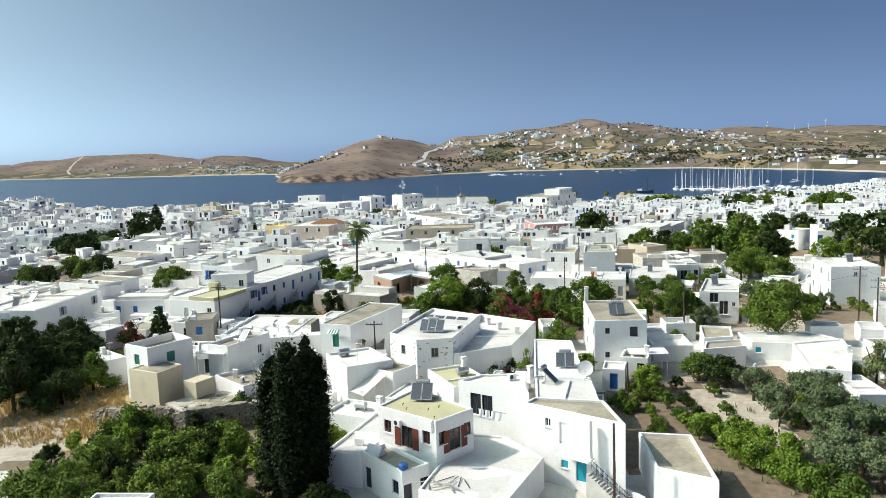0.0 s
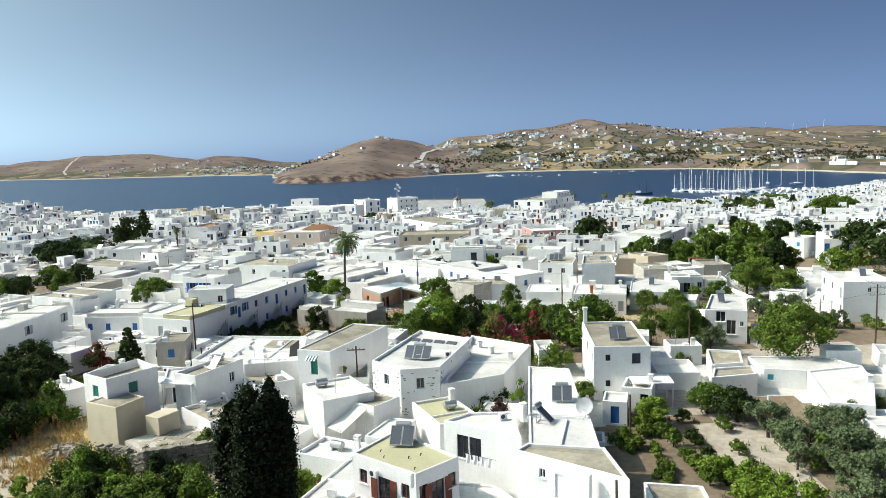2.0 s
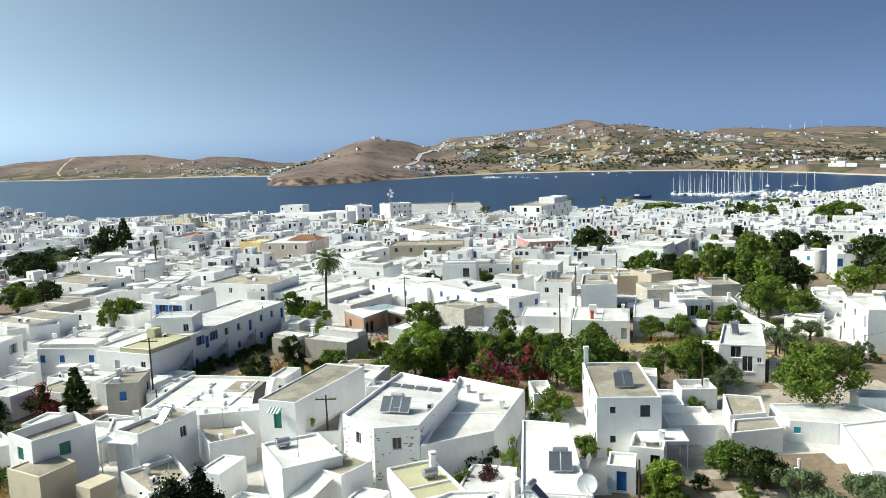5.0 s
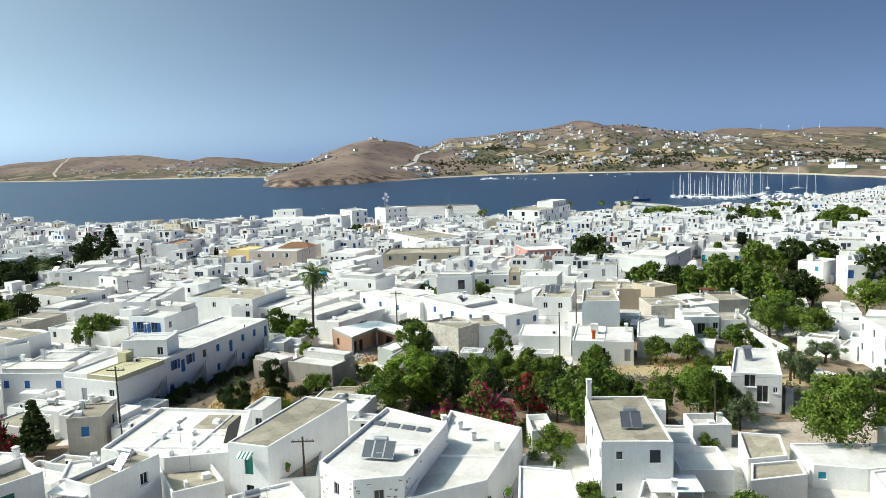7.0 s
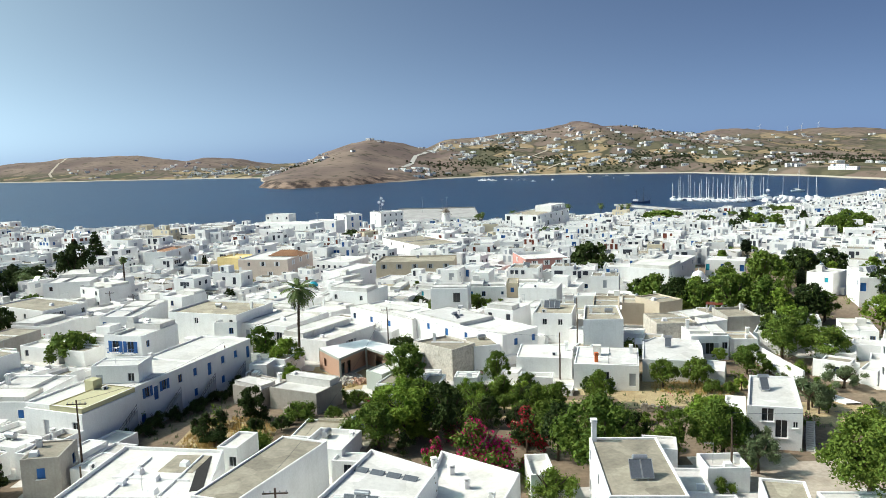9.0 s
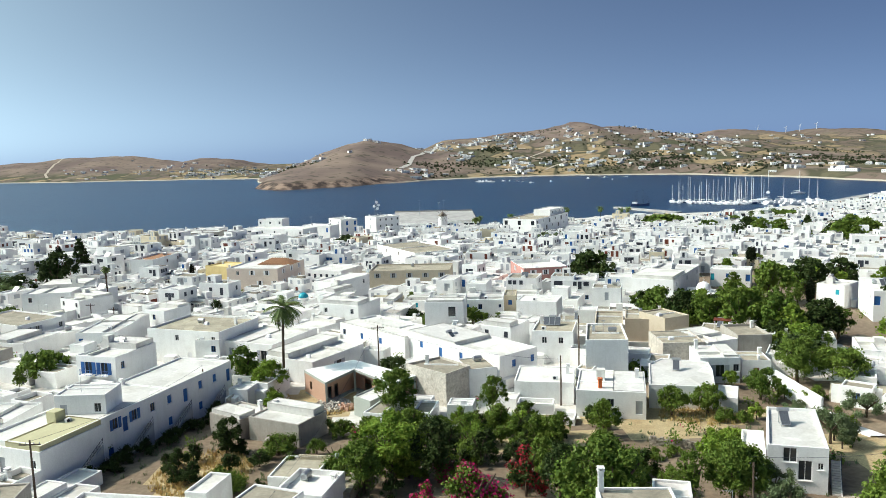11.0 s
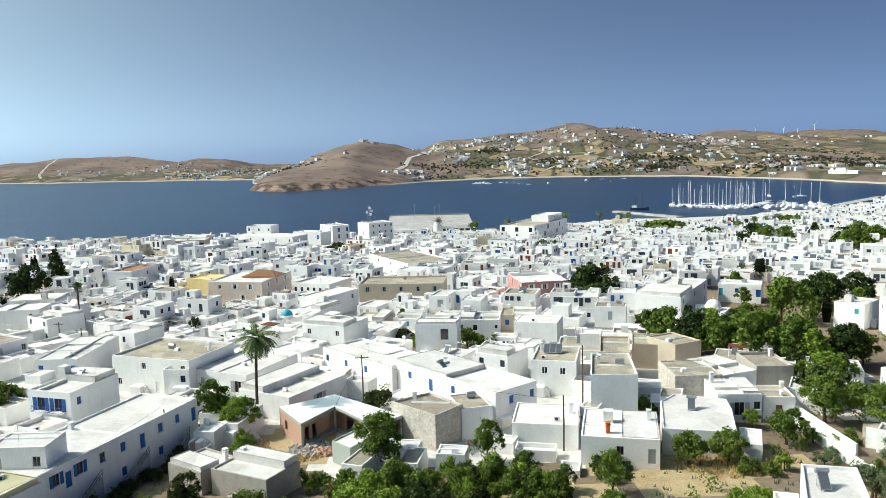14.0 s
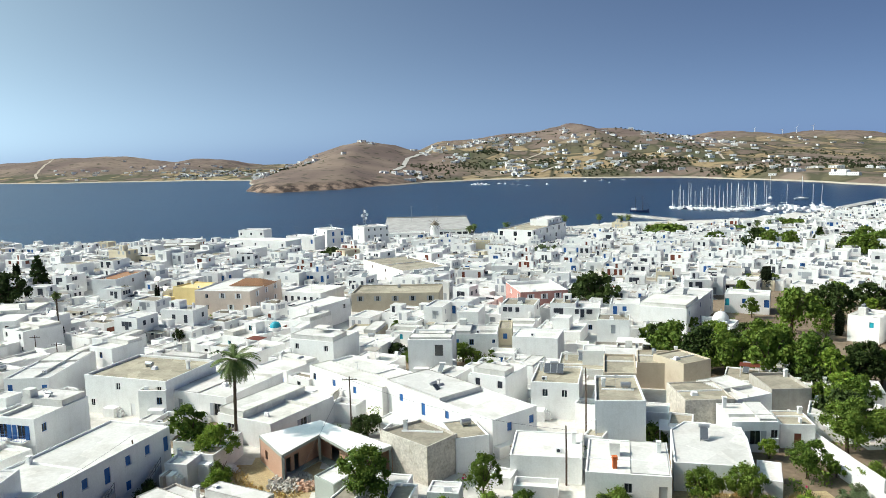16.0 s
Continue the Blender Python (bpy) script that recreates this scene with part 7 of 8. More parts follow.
lo_ = [bm.verts.new(p) for p in ((-0.9, -0.6, 0), (0.9, -0.6, 0), (0.9, 0.6, 0), (-0.9, 0.6, 0))]
hi_ = [bm.verts.new(p) for p in ((-0.9, 0.0, 0.9), (0.9, 0.0, 0.9))]
for f_ in ((lo_[0], lo_[1], hi_[1], hi_[0]), (lo_[2], lo_[3], hi_[0], hi_[1]), (lo_[1], lo_[2], hi_[1]), (lo_[3], lo_[0], hi_[0]), tuple(lo_[::-1])):
    bm.faces.new(f_)
ob = tagged(part("stair_hatch", bm, WHITE), "white gabled stair hatch on the terrace", "hatch")
ob.matrix_basis = pose(-7.4, 70.4, 16.7, 0, 0, -40)

# loose boards and pipes on the broad low roof
for k in range(9):
    u, v, turn = -3.6 + 0.42 * k, -4.2 + 0.5 * math.sin(k * 2.3), 20 + 37 * k
    board("roof_plank", "weathered grey plank lying on a white roof", "plank", *on(2.5, 66.5, -30.6, u, v), 16.31 + 0.03 * k, 0, 4 * math.sin(k), turn, 1.6 + 0.1 * (k % 3), 0.16, 0.04, GREYW if k % 2 else CONCRETE)
for k in range(4):
    bm = bmesh.new()
    tube(bm, [(-0.9, 0, 0.05), (0.9, 0, 0.12)], [0.04, 0.04], 6)
    ob = tagged(part("roof_pipe", bm, IRON), "dark pipe lying on a white roof", "pipe", group="roof pipes")
    ob.matrix_basis = pose(*on(2.5, 66.5, -30.6, -2.0 + 0.7 * k, -2.9), 16.29, 0, 0, 30 + 25 * k)

# the tall house with the outside stair: landing slab, buttress, railing, upper white shutters
board("landing_slab", "white landing slab over the turquoise door", "landing", *on(12.7, 70.1, -38.4, 0.6, -3.35), 17.1, 0, 0, -38.4, 3.4, 1.3, 0.16, WHITE)
board("buttress", "white wall buttress beside the upper door", "buttress", *on(12.7, 70.1, -38.4, 1.9, -2.9), 17.2, 0, 0, -38.4, 0.35, 0.5, 3.5, WHITE, 0.05)
for k in range(7):
    bm = bmesh.new()
    tube(bm, [(0, 0, 0), (0, 0, 0.9)], [0.03, 0.03], 6)
    ob = tagged(part("rail_post", bm, WHITEP), "thin white rail post of the outside stair", "rail post", group="stair rail posts")
    ob.location = (*on(12.7, 70.1, -38.4, 2.4 + 0.45 * k, -3.7), 16.9 - 0.29 * k)

# the laundry house: roof rims, grey boxes and a tiled gully; the two-part roof beside it with its collectors
solar_heater(11.4, 80.6, 19.84, 60, 1)
solar_heater(13.6, 88.2, 19.3, -8, 2)
roof_kerb(12.0, 77.4, 19.84, 76, 8.0)
roof_kerb(11.9, 82.2, 19.84, -12, 5.6)
air_conditioner(6.6, 80.4, 20.47, 30)
chimney(8.9, 83.0, 19.3, 30, 1.6)

# the stone-fronted house: three tilted collectors and a second row behind
solar_heater(-2.4, 100.6, 21.1, -14, 3)
for k in range(4):
    board("collector_frame", "old glass collector lying in a steel frame", "collector", -3.0 + 1.65 * k, 110.6 - 0.8 * k, 21.1, 24, 0, -27, 1.5, 0.9, 0.1, PANEL)
air_conditioner(1.4, 101.8, 21.1, 30)
for vx, vy in ((4.2, 116), (6.0, 114), (7.4, 110.6), (3.2, 113.5)):
    chimney(vx, vy, 18.95, 20, 0.7)

# sloping canvas awning over the yard, with its posts
awning = tagged(new("awning"), "sloping pale canvas awning over a small yard", "awning")
awning.matrix_basis = pose(-10.5, 91.1, 16.4, 0, 0, -51)
bm = bmesh.new()
for v_ in box(bm, -2.2, -1.7, 0, 2.2, 1.7, 0.06):
    v_.co.z += 1.1 + v_.co.y * 0.55 + 0.05 * math.sin(v_.co.x * 3)
part("canvas", bm, CANVAS, awning)
for sx in (-2.0, 2.0):
    for sy in (-1.55, 1.55):
        bm = bmesh.new()
        tube(bm, [(sx, sy, -2.0), (sx, sy, 1.1 + sy * 0.55)], [0.04, 0.04], 6)
        part("post", bm, WHITEP, awning)

tree("pine", -120.3, 318.7, 13.2, 5.5)
tree("cypress", -132.9, 328.8, 8.6, 1.6)
palm_tree(-124.8, 282.3, 6.0, 5.0)

# vine over a small arch, dark red shrub and flowers in the middle yards
tree("brightshrub", 10.0, 97.4, 5.8, 1.3)
tree("plum", 7.4, 93.6, 4.6, 2.0)
tree("shrub", 4.6, 93.8, 4.2, 1.7)
tree("bougain", 8.8, 79.6, 1.9, 0.8)
tree("olive", 9.4, 76.6, 2.2, 1.3)

# lattice-walled terrace
lattice = tagged(new("lattice_wall"), "low terrace wall of pierced cream concrete blocks", "wall")
lattice.matrix_basis = pose(-11.4, 137.0, 16.2, 0, 0, -10)


def grid_block(bm):
    for x0, z0, x1, z1 in ((0, 0, 0.4, 0.07), (0, 0.33, 0.4, 0.4), (0, 0.07, 0.07, 0.33), (0.33, 0.07, 0.4, 0.33), (0.165, 0.07, 0.235, 0.33)):
        box(bm, x0, -0.08, z0, x1, 0.08, z1)


for i in range(18):
    for j in range(3):
        stand("block", cached(("latticeblock",), grid_block, CREAM), lattice, Matrix.Translation((0.42 * i, 0, 0.41 * j)))
board("terrace_floor", "tan concrete roof terrace behind a lattice wall", "terrace", -7.6, 132.6, 13.2, 0, 0, -10, 8.0, 7.0, 3.0, ROOFC, 0.05)
solar_heater(-5.4, 134.2, 16.2, 25, 1)
chimney(30.4, 158.3, gz(30, 158) + 4.0, 0, 1.2, ORANGE)

# barbecue and hatch on the garden house roof, and a broken stone edge before the cream box
oven = tagged(new("garden_oven"), "brick garden oven with a white chimney hood", "oven")
oven.location = (38.2, 93.6, gz(38, 93.6))
bm = bmesh.new()
box(bm, -0.8, -0.5, 0, 0.8, 0.5, 1.1)
part("base", bm, BRICK, oven)
bm = bmesh.new()
for v_ in box(bm, -0.8, -0.5, 1.1, 0.8, 0.5, 2.2):
    if v_.co.z > 2:
        v_.co.x *= 0.4
        v_.co.y *= 0.5
part("hood", bm, WHITE, oven)
bm = bmesh.new()
tube(bm, [(0, 0, 2.1), (0, 0, 3.1)], [0.18, 0.18], 8)
part("flue", bm, WHITE, oven)

# pitched roof lights, a dark slab painted as a light well's shade, and dividing walls on the wide stepped roof
for vx, vy in ((-25.0, 114.5), (-24.1, 111.4), (-25.6, 108.6), (-21.6, 108.4), (-27.4, 116.4), (-23.0, 118.0)):
    roof_vent(vx, vy, 19.15, -20)
# no opening here: the well's inner shade is a near-black slab on the roof
board("light_well", "flat dark slab on a white roof, coloured as a light well's shade", "light well", -20.6, 116.0, 19.17, 0, 0, 10, 1.3, 9.0, 0.04, DARK, 0.0)
board("roof_patch", "tan concrete patch on a white roof", "roof", -23.2, 118.6, 19.17, 0, 0, -8, 4.0, 4.6, 0.05, ROOFC, 0.0)
for kx, ky, kt, kl in ((-22.6, 115.2, 82, 11.0), (-28.2, 114.5, 84, 12.0), (-26.0, 110.4, -6, 11.0)):
    roof_kerb(kx, ky, 19.17, kt, kl)

# striped awning over the green balcony door
shade = tagged(new("door_awning"), "small green and white striped awning over a door", "awning")
shade.matrix_basis = pose(-15.75, 103.4, 21.3, 0, 0, -20.2)
for k in range(8):
    bm = bmesh.new()
    vs = box(bm, -0.8 + 0.2 * k, -0.75, -0.45, -0.6 + 0.2 * k, 0.0, -0.42)
    for v_ in vs:
        if v_.co.y > -0.1:
            v_.co.z += 0.45
    part("stripe", bm, GREEN if k % 2 else WHITEP, shade)

# the two-storey house with a concrete roof: wide collector, tank and tall corner chimney
solar_heater(*on(23.7, 108.4, -4.3, 0.1, -3.4), 21.65, -4, 2)
chimney(*on(23.7, 108.4, -4.3, -3.1, 6.4), 21.5, -4, 2.2)

# paved yard and broken stone edge before the cream box house
yard = tagged(new("yard_terrace"), "old yard terrace of cracked grey paving", "terrace")
bm = bmesh.new()
prism(bm, ((-34.5, 89.5), (-30.2, 85.0), (-21.2, 87.6), (-22.6, 93.0), (-30.5, 94.0)), 12.5, 16.1)
part("fill", bm, OLDSTONE, yard)
for k in range(46):  # cracked and shifted slabs of the paving
    u_, v_ = CHANCE.uniform(0, 1), CHANCE.uniform(0, 1)
    px_, py_ = -32.2 + 9.6 * u_ + 1.2 * v_, 87.2 + 0.9 * u_ + 4.6 * v_
    bm = bmesh.new()
    for v3 in box(bm, -0.55, -0.45, 0, 0.55, 0.45, 0.07):
        v3.co += Vector((CHANCE.uniform(-0.16, 0.16), CHANCE.uniform(-0.16, 0.16), 0))
    slab_ = part("paving_slab", bm, ROOFC, yard)
    slab_.matrix_basis = pose(px_, py_, 16.08, CHANCE.uniform(-3, 3), CHANCE.uniform(-3, 3), CHANCE.uniform(0, 90))
rubble(-35.6, 86.4, 1.8, 60, STONE, "fallen stones beside the old yard", 15)
rubble(-26.0, 85.9, 1.6, 40, STONE, "fallen stones below the old yard", 16)
board("cream_annex", "small cream rendered annex beside the box house", "annex", -31.2, 92.4, 15.6, 0, 0, -30, 2.2, 3.0, 2.6, CREAM, 0.05)


# ---- the rest of the old town: plain flat-roofed white houses, packed between the others ----
FILL = random.Random(5)


def in_green(x, y):
    """Gardens that stay open."""
    return any(((x - cx) / (rx - 1)) ** 2 + ((y - cy) / (ry - 1)) ** 2 < 1 for k, cx, cy, rx, ry in GARDENS)


FAR = ([], [], [])  # corners, faces and material numbers of the houses too far off to pick apart
FAR_MATS = (WHITE, ROOFW, ROOFC, CREAM, IRON, BLUE, GREYP, BROWN, PANEL)


def far_quad(m, pts, mat_no):
    k = len(FAR[0])
    FAR[0].extend([tuple(m @ Vector(p)) for p in pts])
    FAR[1].append(tuple(range(k, k + len(pts))))
    FAR[2].append(mat_no)


def far_box(m, x0, y0, z0, x1, y1, z1, mat_no, top_no=None):
    for n, q in enumerate((((x0, y0, z0), (x1, y0, z0), (x1, y0, z1), (x0, y0, z1)), ((x1, y0, z0), (x1, y1, z0), (x1, y1, z1), (x1, y0, z1)),
                           ((x1, y1, z0), (x0, y1, z0), (x0, y1, z1), (x1, y1, z1)), ((x0, y1, z0), (x0, y0, z0), (x0, y0, z1), (x0, y1, z1)),
                           ((x0, y0, z1), (x1, y0, z1), (x1, y1, z1), (x0, y1, z1)))):
        far_quad(m, q, top_no if n == 4 and top_no is not None else mat_no)


def far_house(px, py, rot, w, d, g, top, storeys, rnd):
    """A plain house of the far quarter: walls, a sunk roof within a parapet, doors and windows set 4 cm proud of the wall."""
    m = Matrix.Translation((px, py, g)) @ Matrix.Rotation(radians(rot), 4, "Z")
    h, wall_no = top - g, 3 if rnd.random() < 0.03 else 0
    x0, y0, p = -w / 2, -d / 2, 0.3
    far_box(m, x0, y0, -2, -x0, -y0, h - 0.35, wall_no, 2 if rnd.random() < 0.18 else 1)
    for a, b, c, e in ((x0, y0, -x0, y0 + p), (x0, -y0 - p, -x0, -y0), (x0, y0 + p, x0 + p, -y0 - p), (-x0 - p, y0 + p, -x0, -y0 - p)):
        far_box(m, a, b, h - 0.36, c, e, h, wall_no)
    paint = rnd.choice((4, 4, 6, 6, 6, 6, 5, 7))
    for s in range(storeys):
        z = 0.4 + s * 3.1
        for k in range(rnd.randint(2, 4)):
            u, door = rnd.uniform(x0 + 0.5, -x0 - 1.6), rnd.random() < 0.4
            far_box(m, u, y0 - 0.04, z + (0 if door else 0.9), u + 1.0, y0, z + 2.1, paint)
        for k in range(rnd.randint(1, 3)):
            v = rnd.uniform(y0 + 0.5, -y0 - 1.6)
            far_box(m, x0 - 0.04, v, z + 0.9, x0, v + 0.9, z + 2.1, paint)
            v = rnd.uniform(y0 + 0.5, -y0 - 1.6)
            far_box(m, -x0, v, z + 0.9, -x0 + 0.04, v + 0.9, z + 2.1, paint)
    if rnd.random() < 0.35:  # flat shade over a yard or terrace before the house
        u, s = rnd.uniform(x0, 0), rnd.uniform(2.5, 5.0)
        far_box(m, u, y0 - 2.6, 2.5, u + s, y0 - 0.02, 2.62, rnd.choice((0, 2, 3)), rnd.choice((0, 1, 2)))
        for dx in (0.1, s - 0.25):
            far_box(m, u + dx, y0 - 2.5, -2, u + dx + 0.15, y0 - 2.35, 2.5, 0)
    if rnd.random() < 0.2:
        u, v, s = rnd.uniform(x0 + 1, 0), rnd.uniform(-1, -y0 - 3.2), rnd.uniform(2.0, 3.4)
        far_box(m, u, v, h - 0.4, u + s, v + s, h + 1.7, wall_no, 1)
        far_box(m, u + 0.6, v - 0.04, h - 0.3, u + 1.4, v, h + 1.4, paint)
    for k in range(rnd.randint(0, 3)):  # low parapets, tanks and steps on the roof
        u, v = rnd.uniform(x0 + 0.5, -x0 - 2.5), rnd.uniform(y0 + 0.5, -y0 - 1.5)
        far_box(m, u, v, h - 0.4, u + rnd.choice((0.3, 1.2, 2.4)), v + rnd.choice((0.3, 0.6, 1.4)), h + rnd.uniform(-0.1, 0.5), rnd.choice((0, 0, 2, 4, 6)), 1)
    if rnd.random() < 0.3:
        u, v = rnd.uniform(x0 + 0.5, -x0 - 0.5), rnd.uniform(0, -y0 - 0.5)
        far_box(m, u, v, h - 0.4, u + 0.5, v + 0.5, h + 1.1, wall_no)
    if rnd.random() < 0.2:
        u, v = rnd.uniform(x0 + 1, -x0 - 2.4), rnd.uniform(y0 + 1, 0)
        far_quad(m, ((u, v, h - 0.2), (u + 2, v, h - 0.2), (u + 2, v + 1.2, h + 1.0), (u, v + 1.2, h + 1.0)), 8)


def roof_shade(x, y, z, turn, w, d, material):
    """A light shade on four posts over a roof terrace."""
    root = tagged(new("roof_pergola"), "light shade on thin posts over a roof terrace", "pergola", group="roof pergolas")
    root.matrix_basis = pose(x, y, z, 0, 0, turn)

    def top(bm):
        for v in box(bm, -0.5, -0.5, 2.2, 0.5, 0.5, 2.28):
            v.co.z += 0.12 * v.co.y

    def post(bm):
        tube(bm, [(0, 0, 0), (0, 0, 2.2)], [0.05, 0.05], 6)

    stand("shade", cached(("pergolatop", material.name), top, material), root, Matrix.Diagonal((w, d, 1, 1)))
    for sx in (-0.45, 0.45):
        for sy in (-0.45, 0.45):
            stand("post", cached(("pergolapost",), post, WHITEP), root, Matrix.Translation((sx * w, sy * d, 0)))


PATTERNS = ("w", "d", "w-w", "d-w", "b", "b-b", "d-b", "w-d-w", "-d", "b-d", "--", "-", "w-", "-w-b")
row_y = 150.0
while row_y < 700:
    span = 30 + row_y * 0.62
    pace = 9.0 + row_y * 0.006 if row_y < 262 else 7.6
    x = -span + FILL.uniform(0, 5)
    while x < span + 30:
        w, d = (FILL.uniform(6.0, 11.0), FILL.uniform(6.0, 12.0)) if row_y < 262 else (FILL.uniform(4.5, 10.0), FILL.uniform(4.5, 9.5))
        px, py = x + FILL.uniform(-2, 2), row_y + FILL.uniform(-3, 3)
        x += w * 0.95 + FILL.choice((0, 0, 0.8, 2.4))
        if py > shore_y(px) - lerp_table(px, ((-50, 14), (60, 45), (110, 80), (230, 80), (300, 45), (400, 20))) or in_green(px, py):
            continue
        r = min(w, d) * 0.40
        if not free_spot(px, py, r) or (py < 190 and -70 < px < 84):
            continue
        storeys = 1 if FILL.random() < (0.80 if py < 470 else 0.92) else 2
        h = 3.0 * storeys + FILL.uniform(-0.2, 1.0)
        g = gz(px, py)
        rot = -24 + 22 * fbm(px, py, 90) + FILL.uniform(-7, 7)
        near = py < 330
        if py > 262:
            far_house(px, py, rot, w, d, g, g + h, storeys, FILL)
            continue
        f = "/".join(FILL.choice(PATTERNS) for _ in range(storeys))
        lf = "/".join(FILL.choice(PATTERNS) for _ in range(storeys)) if near else FILL.choice(("", "b", "d-b"))
        paint = FILL.choice((BLUE, BLUE, GREYP, GREYP, GREYP, BROWN, TEAL, IRON, IRON, WHITEP))
        if not near:
            f = f.replace("w", "b")
            paint = FILL.choice((BLUE, IRON, GREYP, IRON, BROWN))
        wall_m = FILL.choice((WHITE,) * 26 + (CREAM, GREYW))
        roof_m = FILL.choice((ROOFW,) * 5 + (ROOFC,))
        house(px, py, rot, w, d, g, g + h, wall=wall_m, roof=roof_m, par=FILL.choice((0.15, 0.3, 0.45)), f=f, l=lf, paint=paint,
              solar=1 if FILL.random() < 0.16 else 0, label="plain white flat-roofed town house", many=1.0 if near else 0.5)
        if min(w, d) > 6.5 and FILL.random() < 0.2:
            roof_shade(px + FILL.uniform(-1, 1), py + FILL.uniform(-1, 1), g + h - 0.3, rot, FILL.uniform(2.4, 4.0), FILL.uniform(2.0, 3.0), FILL.choice((CANVAS, WHITE, GREYW, BROWN)))
        if storeys == 1 and FILL.random() < 0.25 and min(w, d) > 7:
            house(px + FILL.uniform(-1.5, 1.5), py + FILL.uniform(0, 2), rot, w * 0.4, d * 0.4, g + h - 0.5, g + h + 2.5, par=0.08, f=FILL.choice(("d", "w", "-")), paint=paint,
                  label="small white roof room", many=0.0, take=False)
    row_y += pace

# low rooms, yards and outhouses in the gaps between the near houses
for k in range(2200):
    py = FILL.uniform(76, 262)
    px = FILL.uniform(-18 - py * 0.48, 22 + py * 0.52)
    w, d = FILL.uniform(2.6, 6.0), FILL.uniform(2.6, 6.5)
    if in_green(px, py) or not free_spot(px, py, min(w, d) * 0.36) or py < 84 and px < -14:
        continue
    g = gz(px, py)
    h = FILL.choice((0.9, 1.6, 2.3, 2.7, 3.0, 3.2, 3.4))
    house(px, py, -24 + 22 * fbm(px, py, 90) + FILL.uniform(-8, 8), w, d, g, g + h, roof=FILL.choice((ROOFW, ROOFW, ROOFW, ROOFC, LANE)), par=FILL.choice((0.1, 0.2, 0.6)) if h > 1.5 else 0.5,
          f=FILL.choice(("", "", "d", "b", "w", "-w")) if h > 2.5 else "", paint=FILL.choice((BLUE, GREYP, GREYP, BROWN, IRON)), label="low white outhouse between the town houses", many=0.3 if h > 2.5 else 0.0, name="outhouse")

far_mesh = bpy.data.meshes.new("far_town")
far_mesh.from_pydata(FAR[0], [], FAR[1])
for far_mat in FAR_MATS:
    far_mesh.materials.append(far_mat)
far_mesh.polygons.foreach_set("material_index", FAR[2])
tagged(new("far_town", far_mesh), "crowded white flat-roofed houses down to the shore", "houses", kind="stuff")

# shrubs and small trees in the yards of the town
made = 0
for k in range(1500):
    py = FILL.uniform(150, 470)
    px = FILL.uniform(-18 - py * 0.48, 22 + py * 0.52)
    if py > shore_y(px) - 40 or not free_spot(px, py, 0.2):
        continue
    h = FILL.uniform(2.5, 5.0)
    tree(FILL.choice(("broad", "shrub", "dark", "bright")), px, py, h, h * FILL.uniform(0.4, 0.6))
    TAKEN.append((px, py, 3.0))
    made += 1
    if made == 44:
        break

# potted plants, creepers and low bushes in yards and lanes, too many and too small to count
blobs = []
for k in range(6000):
    py = FILL.uniform(120, 440)
    px = FILL.uniform(-18 - py * 0.48, 22 + py * 0.52)
    if py > shore_y(px) - 40 or not free_spot(px, py, -0.9):
        continue
    for j in range(3):
        r_ = FILL.uniform(0.45, 1.15)
        blobs.append((px + FILL.uniform(-1, 1), py + FILL.uniform(-1, 1), gz(px, py) + r_ * 0.7 + FILL.choice((0, 0, 1.2)), r_, r_, r_ * 0.8))
    if len(blobs) > 800:
        break
greenery = leaves_mesh("yard_greenery", blobs, 34000, 0.26, 77, LEAF_BROAD, FLOWER_M, 0.04)
tagged(new("yard_greenery", greenery), "low bushes and creepers in the yards between houses", "plants", kind="stuff")


# ---- the bay: far villages, scrub, yachts, pier and ship ----
BAY = random.Random(31)


def strewn(name, label, category, materials, count, place, build):
    v, f, mi = [], [], []
    made = tries = 0
    while made < count and tries < count * 40:
        tries += 1
        spot = place()
        if spot is None:
            continue
        build(v, f, mi, *spot)
        made += 1
    me = bpy.data.meshes.new(name)
    me.from_pydata(v, [], f)
    for m in materials:
        me.materials.append(m)
    me.polygons.foreach_set("material_index", mi)
    return tagged(new(name, me), label, category, kind="stuff")


def add_box(v, f, mi, x, y, z, w, d, h, a, wall_no, top_no):
    c, s = math.cos(a), math.sin(a)
    k = len(v)
    for zz in (z - 2.5, z + h):
        for u, t in ((-w / 2, -d / 2), (w / 2, -d / 2), (w / 2, d / 2), (-w / 2, d / 2)):
            v.append((x + u * c - t * s, y + u * s + t * c, zz))
    for q in ((0, 1, 5, 4), (1, 2, 6, 5), (2, 3, 7, 6), (3, 0, 4, 7)):
        f.append(tuple(k + i for i in q))
        mi.append(wall_no)
    f.append((k + 4, k + 5, k + 6, k + 7))
    mi.append(top_no)


LEFT_VILLAGES = ((-1057, 2373, 28, 8), (-989, 2390, 11, 3), (-929, 2530, 58, 8), (-824, 2480, 42, 14), (-590, 2160, 34, 26), (-645, 2330, 50, 26), (-600, 2500, 60, 20), (-400, 1960, 40, 18), (-339, 1720, 22, 14), (-290, 1800, 30, 6), (-207, 1641, 26, 5), (-10, 1530, 36, 16), (18, 1970, 30, 16), (-145, 1953, 20, 4))
